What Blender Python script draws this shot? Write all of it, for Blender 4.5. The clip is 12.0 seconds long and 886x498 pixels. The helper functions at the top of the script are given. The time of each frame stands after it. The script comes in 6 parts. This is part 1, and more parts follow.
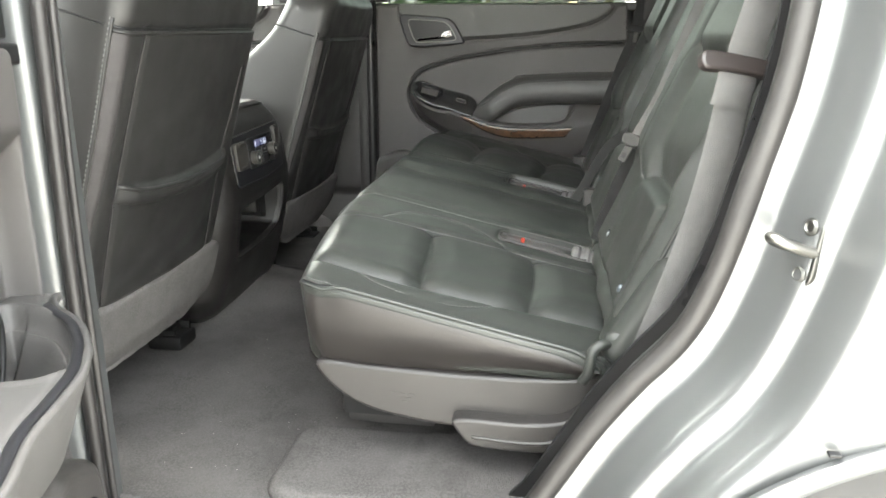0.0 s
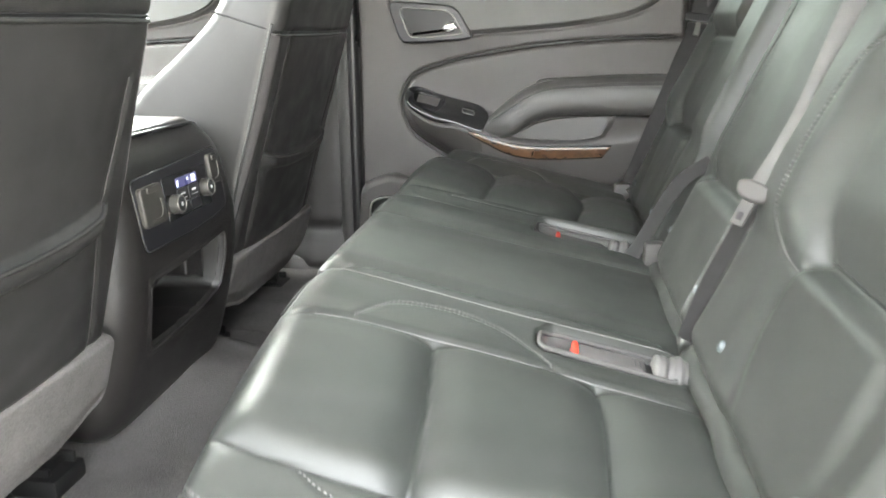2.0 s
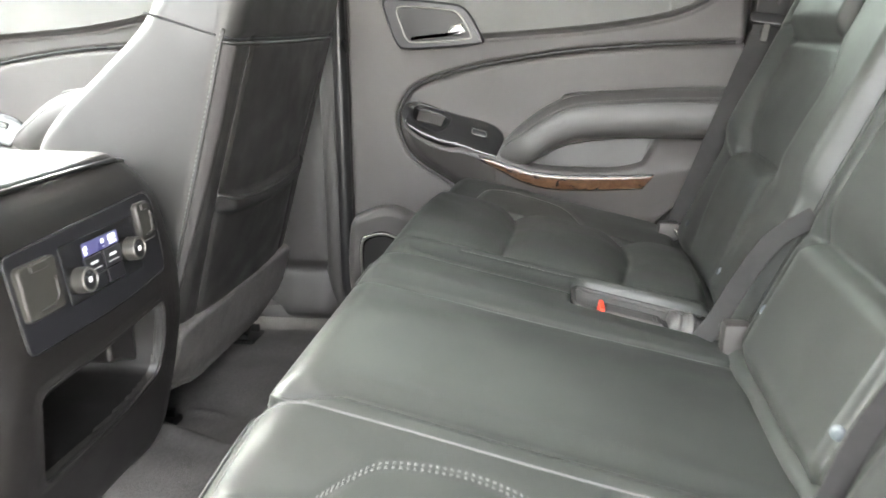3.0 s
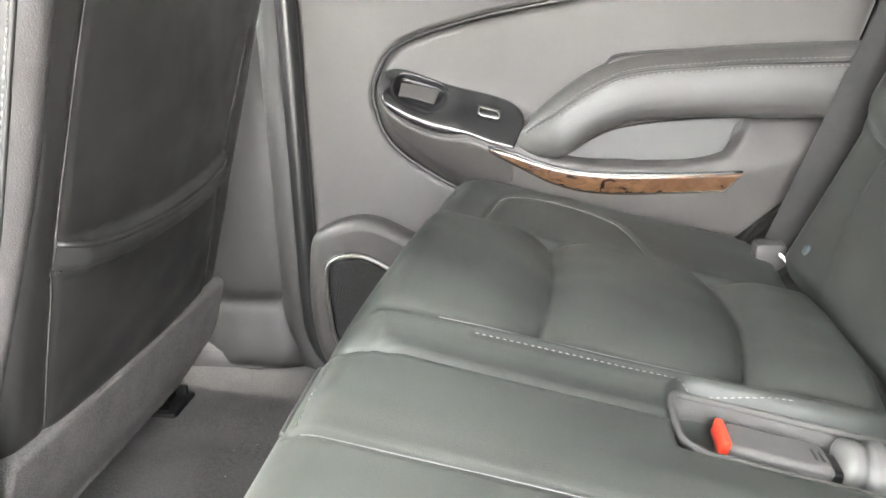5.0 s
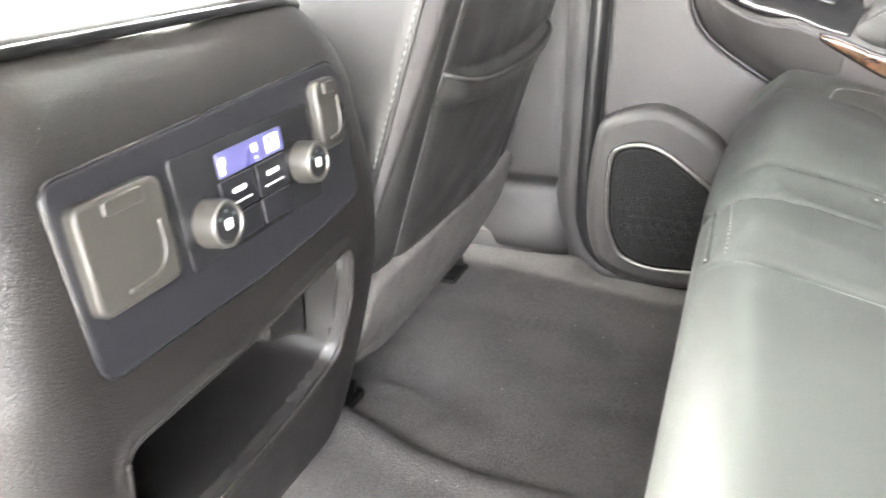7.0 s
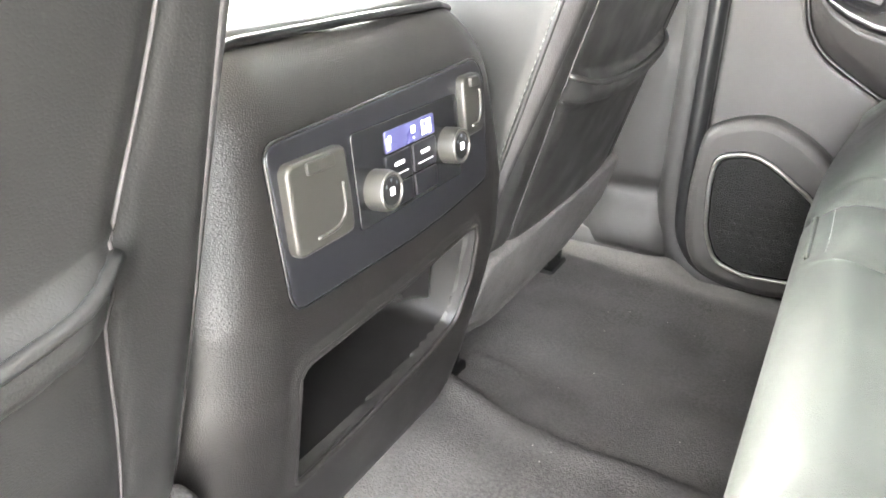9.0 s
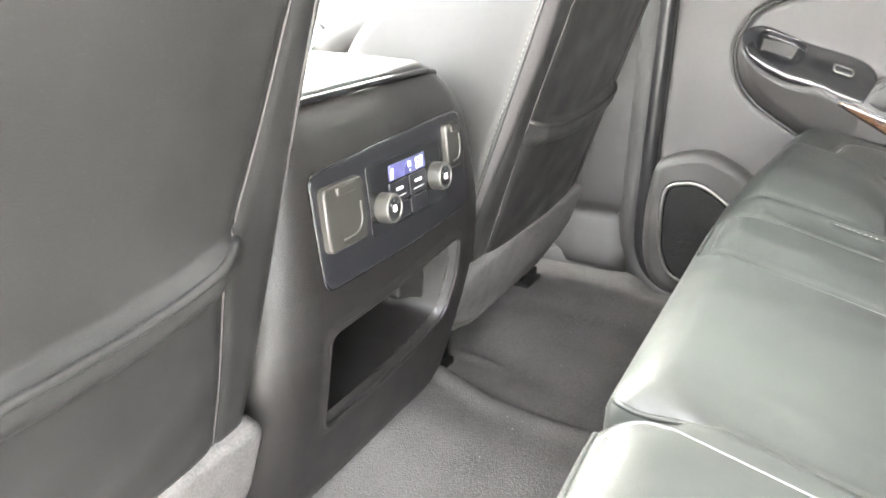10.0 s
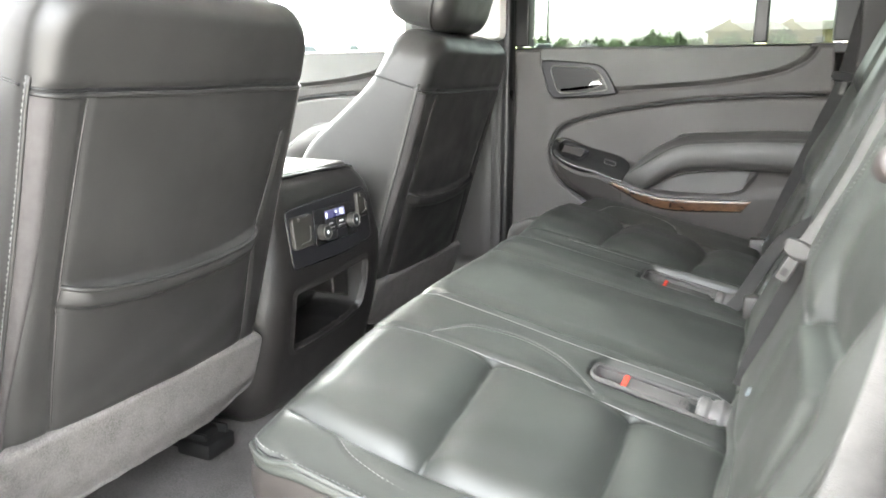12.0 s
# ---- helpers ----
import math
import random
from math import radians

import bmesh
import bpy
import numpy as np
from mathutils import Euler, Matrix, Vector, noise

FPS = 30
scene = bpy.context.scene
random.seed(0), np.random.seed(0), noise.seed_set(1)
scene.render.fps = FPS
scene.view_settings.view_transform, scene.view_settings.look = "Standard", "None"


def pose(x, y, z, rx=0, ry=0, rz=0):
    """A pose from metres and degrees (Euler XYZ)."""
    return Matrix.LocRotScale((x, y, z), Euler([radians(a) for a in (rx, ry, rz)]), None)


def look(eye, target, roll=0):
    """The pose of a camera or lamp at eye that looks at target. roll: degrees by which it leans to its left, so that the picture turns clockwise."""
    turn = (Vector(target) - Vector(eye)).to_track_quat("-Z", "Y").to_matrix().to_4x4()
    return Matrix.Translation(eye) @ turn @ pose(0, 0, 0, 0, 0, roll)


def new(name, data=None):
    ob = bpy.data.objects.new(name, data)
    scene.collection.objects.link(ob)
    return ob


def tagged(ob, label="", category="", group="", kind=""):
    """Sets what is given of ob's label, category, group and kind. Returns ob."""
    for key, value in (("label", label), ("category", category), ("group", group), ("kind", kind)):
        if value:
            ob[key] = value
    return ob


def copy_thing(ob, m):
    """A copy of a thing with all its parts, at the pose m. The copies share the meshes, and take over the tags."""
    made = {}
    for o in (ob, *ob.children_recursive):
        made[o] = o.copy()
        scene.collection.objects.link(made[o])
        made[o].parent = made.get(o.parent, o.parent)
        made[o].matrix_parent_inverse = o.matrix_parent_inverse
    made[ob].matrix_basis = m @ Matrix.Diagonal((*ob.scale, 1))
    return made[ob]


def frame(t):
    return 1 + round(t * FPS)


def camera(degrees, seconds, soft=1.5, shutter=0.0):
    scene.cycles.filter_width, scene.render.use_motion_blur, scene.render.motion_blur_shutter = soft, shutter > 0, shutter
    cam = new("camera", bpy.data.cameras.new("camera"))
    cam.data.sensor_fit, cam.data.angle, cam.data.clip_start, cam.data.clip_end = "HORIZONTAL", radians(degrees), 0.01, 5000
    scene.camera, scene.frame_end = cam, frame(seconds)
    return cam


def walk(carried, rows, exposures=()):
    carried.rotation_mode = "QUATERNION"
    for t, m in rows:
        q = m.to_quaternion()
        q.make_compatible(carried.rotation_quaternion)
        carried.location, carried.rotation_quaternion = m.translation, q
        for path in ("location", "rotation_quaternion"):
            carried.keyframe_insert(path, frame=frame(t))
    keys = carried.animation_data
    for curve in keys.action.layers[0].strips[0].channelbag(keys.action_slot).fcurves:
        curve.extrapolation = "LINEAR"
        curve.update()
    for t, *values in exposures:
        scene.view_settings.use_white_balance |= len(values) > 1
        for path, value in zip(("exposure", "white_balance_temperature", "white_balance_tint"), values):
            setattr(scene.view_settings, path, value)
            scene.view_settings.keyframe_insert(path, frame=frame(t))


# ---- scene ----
cam = camera(61.1, 12.0, 1.7, 0.35)
METRES, EYE, TILT, LEAN, TURN = 2.6, 1.25, -16.0, 0.0, 8.5
ROWS = [
    (0.0, 0.0, 0.0, 0.0, 0.0, 0.0, -0.0),
    (0.5, -0.0013, 0.0223, 0.0046, 0.04, 0.0, -0.01),
    (1.0, 0.001, 0.0798, 0.0159, -0.03, -0.0, 0.03),
    (1.5, 0.0048, 0.13, 0.0296, -0.09, -0.01, -0.02),
    (2.0, -0.0032, 0.1977, 0.0531, -0.04, -0.27, 0.3),
    (2.5, -0.0105, 0.2537, 0.0713, -0.04, -0.28, 0.33),
    (3.0, -0.0062, 0.3224, 0.0934, 0.06, -0.44, 0.3),
    (5.0, -0.008, 0.4987, 0.1324, -0.53, -3.62, 1.39),
    (5.5, -0.0183, 0.5154, 0.1235, -0.12, -3.96, 1.33),
    (6.0, -0.0404, 0.5128, 0.1149, 3.44, -5.86, 0.02),
    (6.5, -0.0592, 0.5045, 0.106, 8.09, -7.62, -1.67),
    (7.0, -0.0761, 0.4908, 0.1015, 12.44, -8.78, -3.38),
    (7.5, -0.0869, 0.4799, 0.0963, 16.23, -9.42, -4.77),
    (9.5, -0.0722, 0.4343, 0.0993, 19.44, -8.94, -6.91),
    (10.0, -0.0544, 0.3867, 0.0975, 18.61, -6.62, -6.21),
    (10.5, -0.0315, 0.3263, 0.0897, 17.84, -3.99, -5.66),
    (11.0, -0.0025, 0.2557, 0.0775, 16.64, -1.26, -5.05),
    (11.5, 0.0286, 0.1984, 0.0653, 15.76, 0.69, -4.69),
    (12.0, 0.0654, 0.1464, 0.0502, 15.2, 2.38, -4.15),
]
walk(cam, [(t, pose(0, 0, EYE, TILT, LEAN, TURN) @ pose(METRES * x, METRES * y, METRES * z, 90 + pitch, roll, yaw)) for t, x, y, z, yaw, pitch, roll in ROWS],
     exposures=[(0.0, 5.38, 6900, 5), (0.5, 5.38, 6900, 5), (1.5, 6.0, 6850, 9), (2.0, 6.3, 6800, 7), (3.0, 6.58, 6800, 9), (5.0, 7.42, 6850, 9), (7.5, 7.75, 6850, 12), (9.5, 7.62, 6850, 9), (10.5, 7.40, 6800, 10), (11.0, 7.2, 6800, 10), (12.0, 6.3, 6750, 8)])


# ---- light ----
world = bpy.data.worlds.new("overcast_sky")
scene.world = world
world.use_nodes = True
wn = world.node_tree.nodes
sky = wn.new("ShaderNodeTexSky")
sky.sky_type = "NISHITA"
sky.sun_disc = False
sky.sun_elevation = radians(52)
sky.sun_rotation = radians(310)
sky.air_density, sky.dust_density, sky.ozone_density = 1.0, 6.0, 1.0
wn["Background"].inputs["Strength"].default_value = 0.15
cloud = wn.new("ShaderNodeHueSaturation")
cloud.inputs["Saturation"].default_value = 0.22
world.node_tree.links.new(sky.outputs["Color"], cloud.inputs["Color"])
world.node_tree.links.new(cloud.outputs["Color"], wn["Background"].inputs["Color"])
sun = new("sun", bpy.data.lights.new("sun", "SUN"))
sun.data.energy, sun.data.angle, sun.data.color = 0.06, radians(120), (1.0, 0.98, 0.94)
sun.matrix_world = look((-2.6, 2.2, 4.5), (0, 0, 0))


# ---- materials ----
def material(name, color, rough=0.5, metal=0.0, grain=0.0, depth=0.0004, cells=False, mottle=0.12, mottle_scale=5.0,
             rough_var=0.08, coat=0.0, specks=0.0, specular=0.5, grain2=0.0, smudge=0.0):
    m = bpy.data.materials.new(name)
    m.use_nodes = True
    nt = m.node_tree
    b = nt.nodes["Principled BSDF"]
    b.inputs["Metallic"].default_value = metal
    b.inputs["Coat Weight"].default_value = coat
    b.inputs["Coat Roughness"].default_value = 0.06
    b.inputs["Specular IOR Level"].default_value = specular
    tc = nt.nodes.new("ShaderNodeTexCoord")

    def noisy(scale, detail=3.0):
        n = nt.nodes.new("ShaderNodeTexNoise")
        n.inputs["Scale"].default_value, n.inputs["Detail"].default_value = scale, detail
        nt.links.new(tc.outputs["Object"], n.inputs["Vector"])
        return n.outputs["Fac"]

    def ranged(value, low, high, a=0.3, z=0.7):
        n = nt.nodes.new("ShaderNodeMapRange")
        for key, v in (("From Min", a), ("From Max", z), ("To Min", low), ("To Max", high)):
            n.inputs[key].default_value = v
        nt.links.new(value, n.inputs["Value"])
        return n.outputs["Result"]

    def mixed(kind, fac, a, c):
        n = nt.nodes.new("ShaderNodeMix")
        n.data_type, n.blend_type = "RGBA", kind
        n.inputs[0].default_value = fac if isinstance(fac, float) else 1.0
        if not isinstance(fac, float):
            nt.links.new(fac, n.inputs[0])
        for s, v in ((n.inputs[6], a), (n.inputs[7], c)):
            if isinstance(v, tuple):
                s.default_value = (*v, 1)
            else:
                nt.links.new(v, s)
        return n.outputs[2]

    dark = tuple(c * (1 - mottle) for c in color)
    light = tuple(min(1, c * (1 + mottle)) for c in color)
    col = mixed("MIX", ranged(noisy(mottle_scale, 6), 0, 1), dark, light)
    if grain2:
        fine = tuple(c * (1 + grain2) for c in color)
        col = mixed("MIX", ranged(noisy(grain * 0.6, 2), 0, 0.7, 0.35, 0.65), col, fine)
    if smudge:
        worn = tuple(c * 0.55 for c in color)
        col = mixed("MIX", ranged(noisy(mottle_scale * 0.55, 3), 0, smudge, 0.50, 0.68), col, worn)
    if specks:
        col = mixed("MIX", ranged(noisy(420, 1), 0, specks, 0.70, 0.74), col, (0.5, 0.48, 0.46))
    nt.links.new(col, b.inputs["Base Color"])
    nt.links.new(ranged(noisy(mottle_scale * 2.3, 5), rough - rough_var, rough + rough_var), b.inputs["Roughness"])
    if grain:
        if cells:
            v = nt.nodes.new("ShaderNodeTexVoronoi")
            v.feature = "DISTANCE_TO_EDGE"
            v.inputs["Scale"].default_value = grain
            nt.links.new(tc.outputs["Object"], v.inputs["Vector"])
            height = ranged(v.outputs["Distance"], 0, 1, 0.0, 0.28)
        else:
            height = noisy(grain, 2)
        bump = nt.nodes.new("ShaderNodeBump")
        bump.inputs["Strength"].default_value = 0.6
        bump.inputs["Distance"].default_value = depth
        nt.links.new(height, bump.inputs["Height"])
        nt.links.new(bump.outputs["Normal"], b.inputs["Normal"])
    return m


def wood_material():
    m = material("burl_wood", (0.16, 0.075, 0.03), 0.16, coat=1.0)
    nt = m.node_tree
    b = nt.nodes["Principled BSDF"]
    tc = nt.nodes["Texture Coordinate"]
    mp = nt.nodes.new("ShaderNodeMapping")
    mp.inputs["Scale"].default_value = (15, 15, 24)
    n = nt.nodes.new("ShaderNodeTexNoise")
    n.inputs["Scale"].default_value, n.inputs["Detail"].default_value, n.inputs["Distortion"].default_value = 3.2, 8, 1.2
    r = nt.nodes.new("ShaderNodeValToRGB")
    r.color_ramp.elements[0].position, r.color_ramp.elements[0].color = 0.30, (0.040, 0.017, 0.008, 1)
    r.color_ramp.elements[1].position, r.color_ramp.elements[1].color = 0.68, (0.105, 0.056, 0.030, 1)
    nt.links.new(tc.outputs["Object"], mp.inputs["Vector"])
    nt.links.new(mp.outputs["Vector"], n.inputs["Vector"])
    nt.links.new(n.outputs["Fac"], r.inputs["Fac"])
    nt.links.new(r.outputs["Color"], b.inputs["Base Color"])
    return m


def glowing(name, color, strength):
    m = material(name, color, 0.3)
    b = m.node_tree.nodes["Principled BSDF"]
    b.inputs["Emission Color"].default_value = (*color, 1)
    b.inputs["Emission Strength"].default_value = strength
    return m


def glass_material(name, tint=(1, 1, 1)):
    m = bpy.data.materials.new(name)
    m.use_nodes = True
    nt = m.node_tree
    out = nt.nodes["Material Output"]
    clear, gloss, mix = (nt.nodes.new(k) for k in ("ShaderNodeBsdfTransparent", "ShaderNodeBsdfGlossy", "ShaderNodeMixShader"))
    fres = nt.nodes.new("ShaderNodeFresnel")
    clear.inputs["Color"].default_value = (*tint, 1)
    gloss.inputs["Roughness"].default_value = 0.02
    nt.links.new(fres.outputs["Fac"], mix.inputs["Fac"])
    nt.links.new(clear.outputs["BSDF"], mix.inputs[1])
    nt.links.new(gloss.outputs["BSDF"], mix.inputs[2])
    nt.links.new(mix.outputs["Shader"], out.inputs["Surface"])
    return m


LEATHER = material("black_leather", (0.0290, 0.0314, 0.0287), 0.40, grain=620, depth=0.00010, cells=True, mottle=0.14, rough_var=0.05, specular=0.42)
VINYL = material("black_vinyl", (0.0190, 0.0185, 0.0179), 0.42, specular=0.40, grain=520, depth=0.00007, cells=True, mottle=0.2, mottle_scale=9.0, specks=0.015, smudge=0.25)
PLASTIC = material("dark_grained_plastic", (0.021, 0.0192, 0.0184), 0.37, grain=900, depth=0.00016, cells=True, mottle=0.10)
PANEL = material("grey_soft_plastic", (0.058, 0.0540, 0.0524), 0.50, grain=800, depth=0.0003, cells=True, mottle=0.07)
TRIM = material("grey_trim_plastic", (0.066, 0.063, 0.061), 0.50, grain=800, depth=0.0003, cells=True, mottle=0.10)
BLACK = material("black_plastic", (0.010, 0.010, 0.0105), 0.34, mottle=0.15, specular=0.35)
CONSOLE = material("black_console_plastic", (0.0097, 0.0087, 0.0082), 0.41, specular=0.6, grain=560, depth=0.00022, cells=True, mottle=0.10)
GLOSS = material("gloss_black_plastic", (0.012, 0.012, 0.013), 0.22, mottle=0.2, rough_var=0.05)
SATIN = material("satin_black_panel", (0.012, 0.012, 0.014), 0.34, mottle=0.08)
CARPET = material("charcoal_carpet", (0.066, 0.0630, 0.0615), 0.95, grain=460, depth=0.0028, mottle=0.20, mottle_scale=15, smudge=0.40, specks=0.05, specular=0.1, grain2=0.5)
FELT = material("grey_carpet_flap", (0.080, 0.076, 0.074), 0.95, grain=700, depth=0.003, mottle=0.22, mottle_scale=30, specular=0.1, grain2=0.6)
HEADLINER = material("grey_headliner_cloth", (0.74, 0.73, 0.70), 0.95, grain=600, depth=0.001)
BELT = material("grey_belt_webbing", (0.080, 0.078, 0.076), 0.62, grain=560, depth=0.0008, cells=True, mottle=0.10, mottle_scale=40)
BELTDARK = material("dark_belt_webbing", (0.018, 0.0175, 0.0175), 0.7, grain=900, depth=0.0003, mottle=0.10, mottle_scale=40, specular=0.2)
GUIDE = material("belt_guide_plastic", (0.022, 0.0175, 0.0165), 0.40, mottle=0.1)
CHROME = material("satin_chrome", (0.80, 0.80, 0.80), 0.16, metal=1.0, rough_var=0.05)
TONGUE = material("worn_belt_metal", (0.10, 0.10, 0.095), 0.40, metal=1.0, mottle=0.15)
FLANK = material("side_vinyl_with_reflection", (0.0150, 0.0130, 0.0122), 0.42, grain=620, depth=0.00008, cells=True, mottle=0.10, rough_var=0.04)
STEEL = material("zinc_steel", (0.22, 0.215, 0.20), 0.42, metal=1.0, mottle=0.15)
PAINT = material("silver_car_paint", (0.112, 0.116, 0.117), 0.37, metal=0.62, coat=0.3, mottle=0.03, rough_var=0.03)
RUBBER = material("black_rubber", (0.0165, 0.0150, 0.0145), 0.5, grain=300, depth=0.0004, mottle=0.12)
THREAD = material("light_grey_thread", (0.14, 0.14, 0.137), 0.8)
# real thread, and the highlight painted along cushion seam ridges
THREADGLINT = material("grey_thread_and_seam_glint", (0.12, 0.12, 0.117), 0.7)
WOOD = wood_material()
CAP = material("grey_socket_cover", (0.029, 0.0275, 0.024), 0.40, mottle=0.06)
RED = material("red_button", (0.72, 0.05, 0.025), 0.4)
WHITE = material("white_marking", (0.75, 0.75, 0.75), 0.6)
BUTTON = material("grey_blue_button", (0.085, 0.10, 0.11), 0.35)
SCREEN = glowing("lit_screen", (0.050, 0.050, 0.125), 0.006)
DIGIT = glowing("lit_digits", (0.80, 0.85, 0.95), 0.02)
GLASS = glass_material("window_glass", (0.84, 0.87, 0.86))
TINTED = glass_material("privacy_glass", (0.22, 0.24, 0.23))
LINER = material("grey_fabric_liner", (0.062, 0.060, 0.058), 0.9, grain=500, depth=0.001)
PADDED = material("soft_grey_vinyl", (0.044, 0.0425, 0.041), 0.38, grain=700, depth=0.0002, cells=True, mottle=0.06)
UPPER = material("dark_grey_upper_pad", (0.080, 0.080, 0.076), 0.55, grain=700, depth=0.0003, cells=True, mottle=0.08)
PODGREY = material("dark_grained_pod", (0.034, 0.0315, 0.030), 0.42, grain=700, depth=0.0003, cells=True, mottle=0.08)
LINING = material("shaded_bin_plastic", (0.0085, 0.0080, 0.0078), 0.40, grain=900, depth=0.0002, cells=True, specular=0.4)
PILLAR = material("dark_pillar_plastic", (0.0165, 0.0152, 0.0147), 0.50, grain=800, depth=0.0002, cells=True, mottle=0.08)
STRIP = material("mauve_grey_cloth", (0.030, 0.027, 0.027), 0.75, grain=700, depth=0.0006, mottle=0.1, mottle_scale=30)
CASE = material("grey_buckle_plastic", (0.078, 0.075, 0.074), 0.5, mottle=0.1)
RAIL = material("black_coated_steel", (0.006, 0.006, 0.006), 0.55, specular=0.2)
LINT = material("pale_lint", (0.26, 0.25, 0.23), 0.9)
DUST = material("dusty_body_plastic", (0.03, 0.03, 0.03), 0.7)


# ---- mesh tools ----
ORIGIN = {}


def thing(name, at, label="", category="", group="", kind=""):
    ob = new(name)
    ob.empty_display_size = 0.05
    ob.location = at
    ORIGIN[ob.name] = Vector(at)
    return tagged(ob, label, category, group, kind)


def link(name, verts, faces, mat, parent=None, label="", smooth=True, flip=False):
    """One mesh object from world coordinates, under a thing or a part."""
    org = ORIGIN[parent.name] if parent else Vector((0, 0, 0))
    me = bpy.data.meshes.new(name)
    v = np.asarray(verts, float) - np.array(org)
    if flip:
        faces = [tuple(reversed(f)) for f in faces]
    me.from_pydata(v.tolist(), [], faces)
    me.materials.append(mat)
    if smooth:
        me.polygons.foreach_set("use_smooth", [True] * len(me.polygons))
    me.update()
    ob = new(name, me)
    ob.parent = parent
    ORIGIN[ob.name] = org
    return tagged(ob, label)


def part(name, bm, mat, parent=None, label="", smooth=False):
    """A bmesh in world coordinates as one mesh object."""
    bmesh.ops.recalc_face_normals(bm, faces=bm.faces[:])
    bm.verts.index_update()
    verts = [tuple(v.co) for v in bm.verts]
    faces = [tuple(v.index for v in f.verts) for f in bm.faces]
    bm.free()
    ob = link(name, verts, faces, mat, parent, label, smooth)
    if smooth:
        ob.data.set_sharp_from_angle(angle=radians(40))
    return ob


def axes(origin, u, v):
    """The frame whose first axis is u, second v, third u x v."""
    u, v = Vector(u).normalized(), Vector(v)
    w = u.cross(v).normalized()
    v = w.cross(u)
    return Matrix(((u.x, v.x, w.x, origin[0]), (u.y, v.y, w.y, origin[1]), (u.z, v.z, w.z, origin[2]), (0, 0, 0, 1)))


def moved(m, p):
    p = np.asarray(p, float)
    a = np.array(m)
    return p @ a[:3, :3].T + a[:3, 3]


def seg_dist(U, V, pts):
    best = np.full(np.shape(U), 1e9)
    for (a, b), (c, d) in zip(pts[:-1], pts[1:]):
        ex, ey = c - a, d - b
        t = np.clip(((U - a) * ex + (V - b) * ey) / (ex * ex + ey * ey + 1e-12), 0, 1)
        best = np.minimum(best, np.hypot(U - a - t * ex, V - b - t * ey))
    return best


def poly_sdf(U, V, pts):
    """Signed distance to a closed outline, negative within."""
    closed = list(pts) + [pts[0]]
    inside = np.zeros(np.shape(U), bool)
    for (a, b), (c, d) in zip(closed[:-1], closed[1:]):
        if b != d:
            inside ^= ((b > V) != (d > V)) & (U < (c - a) * (V - b) / (d - b) + a)
    dist = seg_dist(U, V, closed)
    return np.where(inside, -dist, dist)


def sstep(x, a, b):
    t = np.clip((x - a) / (b - a), 0, 1)
    return t * t * (3 - 2 * t)


def curve(pts, n=8, closed=False):
    """A smooth line through the points."""
    p = [np.array(q, float) for q in pts]
    k = len(p)
    out = []
    for i in range(k if closed else k - 1):
        a, b, c, d = (p[(i + j) % k] if closed else p[min(max(i + j, 0), k - 1)] for j in (-1, 0, 1, 2))
        for s in range(n):
            t = s / n
            out.append(0.5 * (2 * b + (c - a) * t + (2 * a - 5 * b + 4 * c - d) * t * t + (3 * b - a - 3 * c + d) * t ** 3))
    if not closed:
        out.append(p[-1])
    return [tuple(q) for q in out]


def spaced(size, r, step):
    r = min(r, size * 0.49)
    edge = [-size / 2 + r * (1 - math.cos(k / 7 * math.pi / 2)) for k in range(7)]
    n = max(2, int((size - 2 * r) / step) + 1)
    inner = np.linspace(-size / 2 + r, size / 2 - r, n).tolist()
    return np.array(edge + inner + [-e for e in reversed(edge)])


